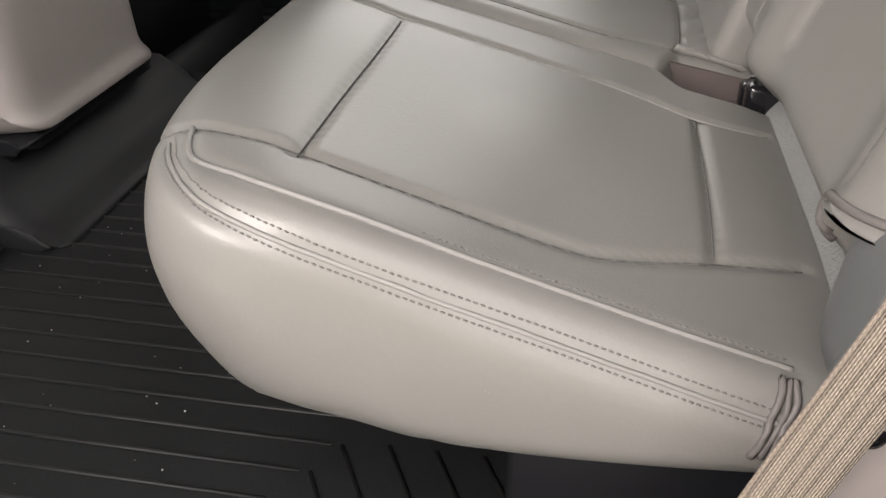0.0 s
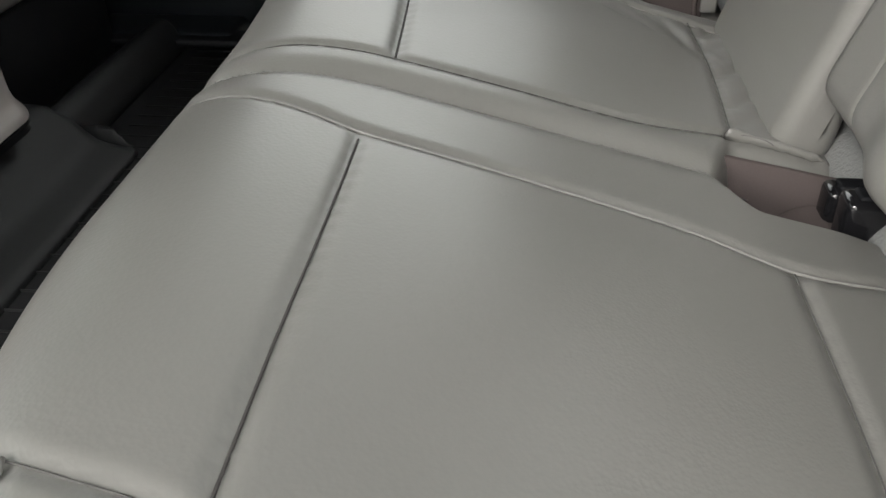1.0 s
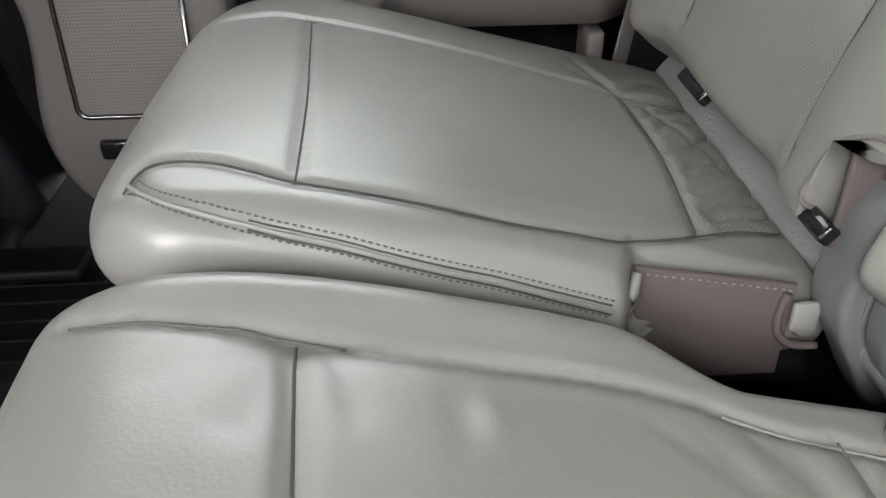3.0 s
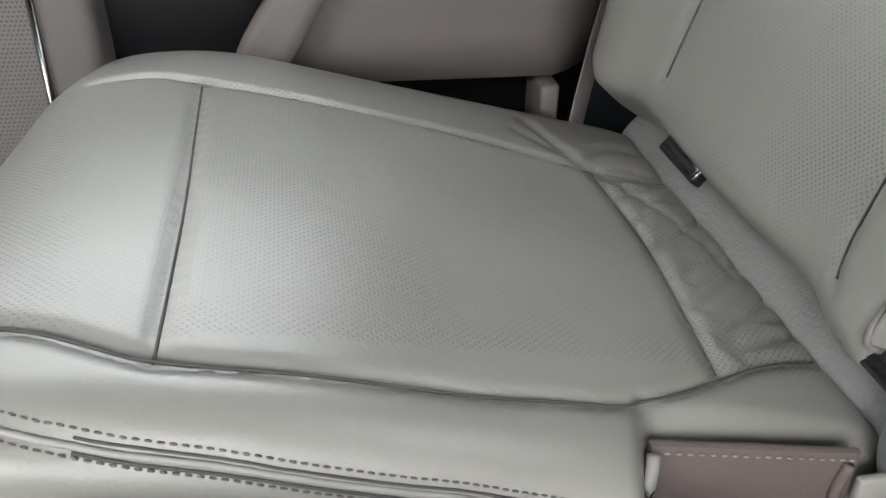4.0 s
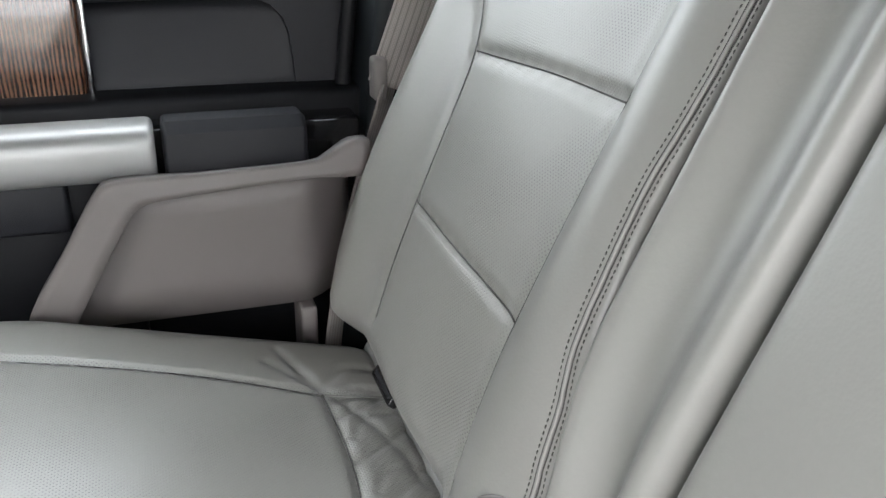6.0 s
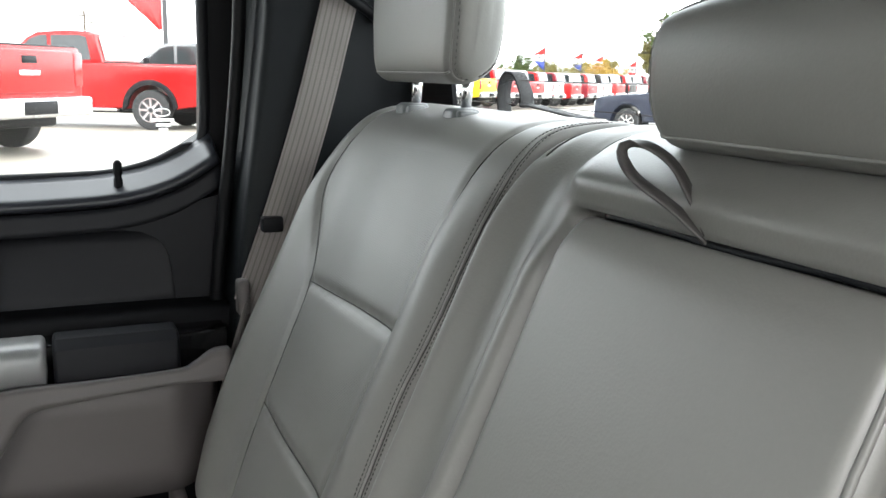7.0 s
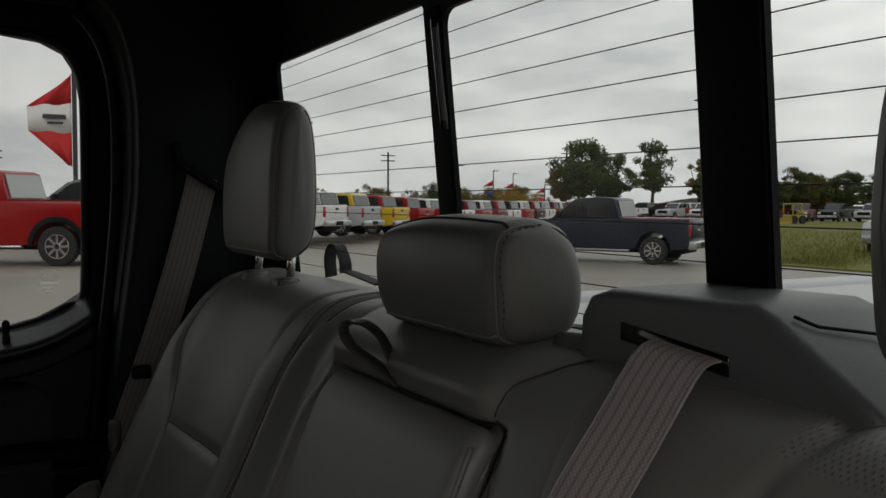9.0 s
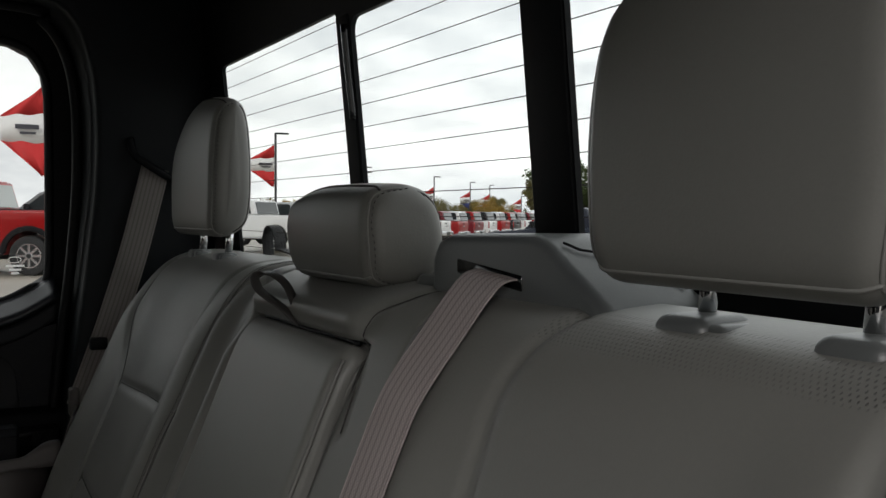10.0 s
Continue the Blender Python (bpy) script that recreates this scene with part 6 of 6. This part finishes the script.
TYRE = lathe("tyre", [(0.24, -0.11), (0.34, -0.125), (0.385, -0.11), (0.40, -0.07), (0.40, 0.07), (0.385, 0.11), (0.34, 0.125), (0.24, 0.11)], m_tyre)
RIMS = {}


def rim_mesh():
    if "rim" in RIMS:
        return RIMS["rim"]
    bm = bmesh.new()
    me = lathe("rim_disc", [(0.245, -0.10), (0.245, -0.118), (0.225, -0.118), (0.215, -0.07), (0.10, -0.085), (0.05, -0.12), (0.05, -0.06), (0.20, -0.04)], m_rim)
    bm.from_mesh(me)
    for k in range(8):
        a = 2 * math.pi * k / 8
        sub = bmesh.ops.create_cube(bm, size=1)["verts"]
        for v in sub:
            v.co = Matrix.Rotation(a, 3, "Y") @ Vector((0.135 + v.co.x * 0.17, -0.098 + v.co.y * 0.03, v.co.z * 0.05))
    RIMS["rim"] = from_bm("rim", bm, m_rim, True, 35)
    return RIMS["rim"]


def pickup(colour, label, m, lower=None, size=1.0, fender=False, pale=False, group="parked pickups", cover=None):
    """A crew-cab pickup: nose to -x, its wheels on z = 0."""
    t = thing("pickup_truck", (0, 0, 0), label, "pickup truck", group)
    body, low = PAINTS[colour], PAINTS[lower or colour]
    glass_m = m_auto_glass
    # lower body with wheel arches cut into its side outline
    def arch(cx, r=0.50):
        return [(cx + r * math.cos(radians(a)), 0.42 + r * math.sin(radians(a)) * 1.0) for a in range(180, -1, -20)]
    side = [(-2.92, 0.55), (-2.90, 0.48)] + arch(-1.85) + arch(1.85) + [(2.86, 0.50), (2.90, 0.60), (2.90, 1.22), (2.86, 1.30), (0.80, 1.30), (-1.15, 1.28), (-1.45, 1.23), (-2.1, 1.19), (-2.74, 1.11), (-2.90, 1.00)]
    part("body", extrude_outline("body", side, "y", -0.96, 0.96, body, 0.05, 3, 35), t)
    cabin = [(-1.42, 1.20), (-0.72, 1.78), (-0.50, 1.89), (0.10, 1.93), (0.58, 1.91), (0.70, 1.86), (0.86, 1.28)]
    cm = extrude_outline("cab", cabin, "y", -0.86, 0.86, body, 0.05, 3, 35)
    part("cab", cm, t)
    for s in (-1, 1):
        y0, y1 = (0.862, 0.872) if s > 0 else (-0.872, -0.862)
        for out in ([(-1.12, 1.34), (-0.66, 1.74), (-0.46, 1.82), (-0.28, 1.83), (-0.28, 1.34)], [(-0.20, 1.34), (-0.20, 1.83), (0.40, 1.84), (0.54, 1.80), (0.62, 1.36)]):
            part("side_window", extrude_outline("side_window", out, "y", y0, y1, glass_m, 0.0), t)
        part("sill_step", from_bm("sill_step", box_bm(-1.15, 1.15, s * 0.90 - 0.06, s * 0.90 + 0.06, 0.36, 0.42, 0.02, 2), m_rim, True, 50), t)
        mr = box_bm(-1.08, -0.94, s * 1.02 - 0.07, s * 1.02 + 0.07, 1.34, 1.50, 0.03, 3)
        part("mirror", from_bm("mirror", mr, m_black, True, 50), t)
        part("tail_light", from_bm("tail_light", box_bm(2.80, 2.915, s * 0.88 - 0.075, s * 0.88 + 0.075, 0.82, 1.24, 0.02, 2), m_lens, True, 50), t)
        part("headlamp", from_bm("headlamp", box_bm(-2.93, -2.70, s * 0.78 - 0.16, s * 0.78 + 0.16, 0.80, 1.00, 0.03, 2), m_lamp_lens, True, 50), t)
        hd = box_bm(-0.42, -0.24, s * 0.965 - 0.015, s * 0.965 + 0.015, 1.13, 1.17, 0.01, 2)
        part("door_handle", from_bm("door_handle", hd, m_black, True, 50), t)
        for cx in (-1.85, 1.85):
            wheel = part("wheel", TYRE, t)
            wheel.location = (cx, s * 0.84, 0.40)
            if s > 0:
                wheel.rotation_euler = (0, 0, math.pi)
            rm = new("rim", rim_mesh())
            rm.parent = wheel
            if fender:
                fl = [(cx + 0.58 * math.cos(radians(a)), 0.42 + 0.58 * math.sin(radians(a))) for a in range(185, -6, -15)] + [(cx + 0.47 * math.cos(radians(a)), 0.42 + 0.47 * math.sin(radians(a))) for a in range(-5, 186, 15)]
                part("fender_flare", extrude_outline("fender_flare", fl, "y", s * 0.95 - 0.03, s * 0.95 + 0.05, m_black, 0.01), t)
    wr = bmesh.new()
    vs = [wr.verts.new(c) for c in ((0.85, -0.74, 1.36), (0.85, 0.74, 1.36), (0.722, 0.72, 1.83), (0.722, -0.72, 1.83), (0.87, -0.74, 1.36), (0.87, 0.74, 1.36), (0.742, 0.72, 1.83), (0.742, -0.72, 1.83))]
    for f in ((0, 1, 2, 3), (7, 6, 5, 4), (0, 4, 5, 1), (1, 5, 6, 2), (2, 6, 7, 3), (3, 7, 4, 0)):
        wr.faces.new([vs[i] for i in f])
    part("rear_window", from_bm("rear_window", wr, m_pale_glass if pale else glass_m, False), t)
    wr = bmesh.new()
    vs = [wr.verts.new(c) for c in ((-1.40, -0.76, 1.25), (-1.40, 0.76, 1.25), (-0.70, 0.72, 1.82), (-0.70, -0.72, 1.82), (-1.36, -0.76, 1.24), (-1.36, 0.76, 1.24), (-0.66, 0.72, 1.81), (-0.66, -0.72, 1.81))]
    for f in ((0, 1, 2, 3), (7, 6, 5, 4), (0, 4, 5, 1), (1, 5, 6, 2), (2, 6, 7, 3), (3, 7, 4, 0)):
        wr.faces.new([vs[i] for i in f])
    part("windscreen", from_bm("windscreen", wr, glass_m, False), t)
    part("bed_rail", from_bm("bed_rail", box_bm(0.88, 2.86, -0.90, 0.90, 1.285, 1.325, 0.012, 2), cover or m_black, True, 50), t)
    tg = part("tailgate", from_bm("tailgate", box_bm(2.86, 2.925, -0.78, 0.78, 0.74, 1.26, 0.03, 3), low, True, 50), t)
    part("tailgate_handle", from_bm("tailgate_handle", box_bm(2.915, 2.94, -0.12, 0.12, 1.10, 1.19, 0.01, 2), m_black, True, 50), tg)
    part("badge", from_bm("badge", box_bm(2.918, 2.935, -0.17, 0.17, 0.96, 1.02, 0.01, 2), m_chrome, True, 50), tg)
    bmp = part("rear_bumper", from_bm("rear_bumper", box_bm(2.84, 3.06, -0.95, 0.95, 0.46, 0.70, 0.05, 3), m_rim, True, 50), t)
    part("bumper_recess", from_bm("bumper_recess", box_bm(3.03, 3.066, -0.28, 0.28, 0.50, 0.66, 0.01, 2), m_black, True, 50), bmp)
    part("front_bumper", from_bm("front_bumper", box_bm(-3.05, -2.84, -0.95, 0.95, 0.42, 0.70, 0.06, 3), m_rim, True, 50), t)
    part("radiator_grille", from_bm("radiator_grille", box_bm(-2.95, -2.86, -0.62, 0.62, 0.74, 1.04, 0.02, 2), m_black, True, 50), t)
    part("underbody", from_bm("underbody", box_bm(-2.6, 2.7, -0.70, 0.70, 0.32, 0.60, 0.05, 2), m_black, True, 50), t)
    t.matrix_basis = m @ Matrix.Scale(size, 4)
    return t


def at(x, y, heading, z=None):
    """A pose on the lot; the heading is the way that the nose points, in degrees from +x towards +y."""
    return Matrix.Translation((x, y, lot_z(x, y) if z is None else z)) @ Matrix.Rotation(radians(heading + 180), 4, "Z")


pickup("red", "red heavy-duty crew-cab pickup with black fender flares, side-on", at(1.0, 20.3, 150), fender=True, pale=True)
pickup("red", "red pickup with chrome rear bumper, tailgate towards the lot", at(-2.11, 13.74, 140))
pickup("navy", "dark blue pickup standing side-on on the lot", at(17.55, 20.45, 120), cover=PAINTS["maroon"])

# the long row behind: each with its tail or nose to the lane
random.seed(21)
masters = {}
row_cols = ["white", "silver", "yellow", "red", "red", "white", "red", "maroon", "white", "red", "black", "white", "red", "silver", "maroon", "white", "red", "grey", "white", "black"]
for k, col in enumerate(row_cols):
    spot = at(11.9 + k * 2.4, 34.3 + k * 1.9, 128 + random.uniform(-2, 2), -0.42 - 0.33 * min(1.0, k / 6))
    if col not in masters:
        masters[col] = pickup(col, col + " pickup parked in a long row", spot, group="row of parked pickups")
    else:
        copy_thing(masters[col], spot)
for k in range(26):
    col = random.choice(row_cols)
    copy_thing(masters[col], at(62 + k * 2.0 + random.uniform(-0.4, 0.4), 108 - k * 1.0, 120 + random.uniform(-4, 4)))
for k in range(20):
    col = random.choice(row_cols)
    copy_thing(masters[col], at(44 + k * 2.6, 84 - k * 0.9, 100 + random.uniform(-4, 4)))
for k in range(16):
    col = random.choice(["white", "silver", "grey", "black", "white", "maroon", "silver"])
    copy_thing(masters[col], at(72 + k * 1.8 + random.uniform(-0.4, 0.4), 72 - k * 2.8, 200 + random.uniform(-10, 10), -0.75))
copy_thing(masters["grey"], at(4.0, 26.5, 165))
copy_thing(masters["silver"], at(29.5, 18.0, 200, -0.70))

# ---- trees ----
m_leaf = [material("leaf_green", (0.060, 0.082, 0.028), rough=0.8, blotch=0.3, blotch_size=1.0, spec=0.2), material("leaf_olive", (0.135, 0.122, 0.040), rough=0.8, blotch=0.3, blotch_size=1.0, spec=0.2), material("leaf_yellow", (0.30, 0.19, 0.03), rough=0.8, blotch=0.3, blotch_size=1.0, spec=0.2)]
m_bark = material("bark", (0.07, 0.055, 0.04), rough=0.95, bump=0.6, bump_size=0.02)


def tree(x, y, z, height, width, leaf, gaps, seed):
    rnd = random.Random(seed)
    t = thing("tree", (x, y, z), {0: "dark green broadleaf tree with dense uneven crown", 1: "olive green tree turning in autumn", 2: "yellow autumn tree on the lot edge"}[leaf] if not gaps else "tall thin tree with open sparse crown", "tree", "trees")
    clumps = []
    limbs_v, limbs_f = [], []

    def limb(a, b, ra, rb):
        a, b = np.array(a), np.array(b)
        d = (b - a) / np.linalg.norm(b - a)
        u = np.cross(d, (0.31, 0.2, 0.4))
        u /= np.linalg.norm(u)
        w = np.cross(d, u)
        q = len(limbs_v)
        for p, r in ((a, ra), ((a + b) / 2 + u * ra * 0.5, (ra + rb) / 2), (b, rb)):
            for k in range(7):
                g = 2 * math.pi * k / 7
                limbs_v.append(p + r * (math.cos(g) * u + math.sin(g) * w))
        for j in (0, 7):
            for k in range(7):
                limbs_f.append((q + j + k, q + j + (k + 1) % 7, q + j + 7 + (k + 1) % 7, q + j + 7 + k))
    base = (x, y, z - 0.2)
    fork = (x + rnd.uniform(-0.2, 0.2), y, z + height * (0.35 if gaps else 0.25))
    limb(base, fork, height * 0.03, height * 0.02)
    for k in range(24 if gaps else 26):
        a = rnd.uniform(0, 6.28)
        hgt = rnd.uniform(0.45, 0.98)
        rr = width * 0.5 * rnd.uniform(0.3, 1.0) * (math.sin(math.pi * min(1, (hgt - 0.2) / 0.85)) ** 0.6)
        tip = (x + rr * math.cos(a), y + rr * math.sin(a), z + height * hgt)
        limb(fork, tip, height * 0.013, height * 0.003)
        clumps.append((tip, width * (0.12 if gaps else 0.15) * rnd.uniform(0.6, 1.25)))
        midp = tuple((np.array(fork) + np.array(tip)) / 2 + np.array([rnd.uniform(-1, 1) * width * 0.1 for _ in range(3)]))
        clumps.append((midp, width * (0.10 if gaps else 0.13) * rnd.uniform(0.6, 1.25)))
    part("trunk", link_mesh("trunk", limbs_v, limbs_f, m_bark), t)
    v, f = [], []
    per = 90 if gaps else 200
    size = height * 0.020
    for c, r in clumps:
        for _ in range(per):
            d = np.array([rnd.gauss(0, 1) for _ in range(3)])
            d /= np.linalg.norm(d)
            p = np.array(c) + d * r * rnd.random() ** 0.45 * np.array((1, 1, 0.8))
            u = np.array([rnd.gauss(0, 1) for _ in range(3)])
            u /= np.linalg.norm(u)
            w = np.cross(u, d)
            w /= np.linalg.norm(w) + 1e-6
            q = len(v)
            s = size * rnd.uniform(0.6, 1.3)
            v += [p - u * s, p + w * s * 0.6, p + u * s, p - w * s * 0.6]
            f.append((q, q + 1, q + 2, q + 3))
    part("crown", link_mesh("crown", v, f, m_leaf[leaf], False), t)
    return t


def bearing(az, dist):
    return 0.37 + dist * math.sin(radians(az)), 0.1 + dist * math.cos(radians(az))


for az, dist, hgt, wid, leaf, gaps, seed in (
        (39.0, 120, 10.0, 10.0, 0, False, 1), (40.6, 124, 8.6, 7.5, 0, False, 2), (37.6, 122, 7.0, 5.5, 1, False, 3), (43.4, 118, 9.8, 8.0, 0, True, 4), (46.2, 112, 7.4, 4.6, 1, True, 5),
        (48.6, 118, 6.2, 6.0, 0, True, 6), (50.2, 120, 5.0, 5.0, 1, False, 7), (51.6, 118, 6.4, 4.6, 1, True, 8), (53.5, 120, 5.0, 6.0, 1, False, 9), (56.0, 118, 5.4, 5.0, 0, True, 10),
        (58.5, 120, 5.6, 6.0, 1, False, 11), (34.6, 140, 4.2, 7.0, 2, False, 12), (33.0, 150, 4.0, 6.0, 1, False, 13), (31.0, 160, 4.4, 7.0, 1, False, 14), (27.5, 170, 4.4, 5.0, 0, True, 15), (61.5, 120, 5.6, 6.0, 0, False, 16)):
    tx, ty = bearing(az, dist)
    tree(tx, ty, -0.75, hgt, wid, leaf, gaps, seed)

for k in range(11):
    tx, ty = bearing(46.9 + 0.78 * k, 108 + 5 * math.sin(k * 2.3))
    tree(tx, ty, -0.75, 4.6 + 1.0 * math.sin(k * 1.9 + 0.4), 4.6, (0, 1, 0, 1, 2)[k % 5], False, 70 + k)

for k in range(14):
    tx, ty = bearing(19.5 + 1.25 * k + 0.4 * math.sin(k * 2.1), 185 + 12 * math.sin(k * 1.3))
    tree(tx, ty, -0.75, 4.2 + 1.3 * math.sin(k * 1.7 + 0.5), 6.5, (1, 2, 1, 0, 1)[k % 5], k % 3 == 1, 40 + k)

# far low scrub along the road, and a low hill line
hv, hf = [], []
for k in range(61):
    az = -20 + k * 1.8
    px, py = bearing(az, 420)
    h = 2.5 + 1.6 * math.sin(k * 0.7) + 1.2 * math.sin(k * 1.9 + 1)
    hv += [(px, py, -2), (px, py, h)]
    if k:
        hf.append((2 * k - 2, 2 * k, 2 * k + 1, 2 * k - 1))
tagged(new("backdrop", link_mesh("backdrop", hv, hf, material("far_woods", (0.11, 0.115, 0.085), rough=1, blotch=0.4, blotch_size=6, spec=0.0))), "hazy line of far woods on the horizon", "woods", kind="structure")

# ---- lamp posts, flags, utility poles ----
m_pole = material("dark_pole", (0.05, 0.05, 0.052), rough=0.5, metal=0.4)
m_flag_r = material("flag_red", (0.55, 0.03, 0.03), rough=0.8)
m_flag_w = material("flag_white", (0.75, 0.74, 0.73), rough=0.8)
m_flag_b = material("flag_blue", (0.04, 0.06, 0.25), rough=0.8)
m_ink = material("flag_print", (0.05, 0.05, 0.06), rough=0.8)


def lamp_post(x, y, z, h, arm, flag, label, flag_h=0.0, flag_w=0.0, flag_z=0.0):
    t = thing("lamp_post", (x, y, z), label, "lamp post", "lamp posts")
    part("pole", tube_mesh("pole", [(x, y, z + k * h / 4) for k in range(5)], 0.085, m_pole, 10), t)
    ax, ay = math.cos(radians(arm)), math.sin(radians(arm))
    hb = box_bm(0, 0.95, -0.17, 0.17, -0.07, 0.05, 0.03, 2)
    bmesh.ops.transform(hb, matrix=Matrix.Translation((x, y, z + h)) @ Matrix.Rotation(radians(arm), 4, "Z"), verts=hb.verts[:])
    part("lamp_head", from_bm("lamp_head", hb, m_pole, True, 50), t)
    part("foot", tube_mesh("foot", [(x, y, z - 0.1), (x, y, z + 0.3), (x, y, z + 0.6)], 0.22, m_lot, 12), t)
    if flag:
        cols = {"rw": (m_flag_r, m_flag_w, m_flag_r), "rb": (m_flag_r, m_flag_w, m_flag_b)}[flag]
        for b in range(3):
            v, f = [], []
            n = 16
            for j in (0, 1):
                for i in range(n + 1):
                    u = i / n
                    zz = flag_z + flag_h * (1, 0.68, 0.36, 0)[b + j]
                    taper = (0.06, 1.0, 0.98, 0.10)[b + j]
                    v.append((x - 0.1 - u * flag_w * taper, y + 0.12 * math.sin(u * 8 + 0.6 * (b + j)) * u, z + zz - 0.04 * u * flag_h * (1 if b + j < 2 else -0.4) + 0.03 * math.sin(u * 11 + b + j)))
            for i in range(n):
                f.append((i, i + 1, n + 2 + i, n + 1 + i))
            me = link_mesh("flag_band", v, f, cols[b])
            bm = bmesh.new()
            bm.from_mesh(me)
            bmesh.ops.solidify(bm, geom=bm.faces[:], thickness=0.012)
            bm.to_mesh(me)
            bm.free()
            fl = part("flag_band", me, t, "faded flag cloth")
            if b == 1 and flag_h > 2.0:
                for k in range(2):
                    part("print_bar", from_bm("print_bar", box_bm(x - 0.20 - flag_w * (0.60 - 0.10 * k), x - 0.30 - 0.1 * k, y - 0.16, y - 0.145, z + flag_z + flag_h * (0.505 - 0.055 * k), z + flag_z + flag_h * (0.555 - 0.078 * k), 0.0), m_ink, False), fl)
    return t


fx, fy = bearing(6.55, 34)
lamp_post(fx, fy, lot_z(fx, fy), 7.4, 180, "rw", "dark pole with red and white flag beside the red pickups", 3.3, 1.45, 2.55)
for az, dist, h, fl, fh, fw, fz in ((46.4, 74, 10.2, "", 0, 0, 0), (20.2, 62, 7.4, "rw", 3.0, 1.8, 3.6), (30.6, 120, 7.0, "rb", 3.0, 1.8, 2.6), (33.0, 150, 7.4, "rb", 3.2, 2.0, 2.6), (34.3, 170, 7.6, "rw", 3.2, 2.0, 2.6), (36.4, 150, 5.0, "rw", 3.0, 1.8, 1.6)):
    px, py = bearing(az, dist)
    lamp_post(px, py, -0.75, h, 180 if az > 45 else 0, fl, "tall dark lamp post" + (" with coloured flag" if fl else " on the grass verge"), fh, fw, fz)


def utility_pole(az, dist, h):
    px, py = bearing(az, dist)
    t = thing("utility_pole", (px, py, -0.75), "wooden utility pole with crossarms", "utility pole", "utility poles")
    part("pole", tube_mesh("pole", [(px, py, -0.75 + k * h / 3) for k in range(4)], 0.16, m_bark, 8), t)
    for k in (0.6, 1.5):
        part("crossarm", from_bm("crossarm", box_bm(px - 1.3, px + 1.3, py - 0.08, py + 0.08, h - 0.75 - k - 0.09, h - 0.75 - k + 0.09, 0.02, 1), m_bark, True, 50), t)


utility_pole(26.0, 150, 10.5)
utility_pole(37.8, 170, 13.0)
utility_pole(2.0, 130, 9.0)
tr_x, tr_y = bearing(51.8, 84)
loader = thing("loader", (tr_x, tr_y, -0.75), "yellow skid loader with open cab frame behind the verge", "loader")
m_loader = paint("loader_paint", (0.36, 0.27, 0.05))
box("chassis", tr_x - 0.75, tr_x + 0.95, tr_y - 0.55, tr_y + 0.55, -0.50, 0.10, m_loader, loader, 0.08, 2)
box("engine_cover", tr_x + 0.35, tr_x + 0.95, tr_y - 0.50, tr_y + 0.50, 0.10, 0.45, m_loader, loader, 0.08, 2)
box("seat", tr_x - 0.30, tr_x + 0.20, tr_y - 0.25, tr_y + 0.25, 0.10, 0.50, m_black, loader, 0.06, 2)
box("roof", tr_x - 0.70, tr_x + 0.62, tr_y - 0.58, tr_y + 0.58, 1.00, 1.14, m_loader, loader, 0.04, 2)
for dx in (-0.62, 0.54):
    for dy in (-0.50, 0.50):
        box("post", tr_x + dx - 0.05, tr_x + dx + 0.05, tr_y + dy - 0.05, tr_y + dy + 0.05, 0.08, 1.02, m_loader, loader, 0.01, 1)
        w = part("wheel", TYRE, loader)
        w.location = (dx, dy * 1.3, 0.40)
bk_bm = extrude_outline("bucket", [(tr_x - 1.45, -0.70), (tr_x - 0.95, -0.70), (tr_x - 0.90, -0.20), (tr_x - 1.05, -0.15), (tr_x - 1.10, -0.55)], "y", tr_y - 0.75, tr_y + 0.75, m_loader, 0.01)
part("bucket", bk_bm, loader)
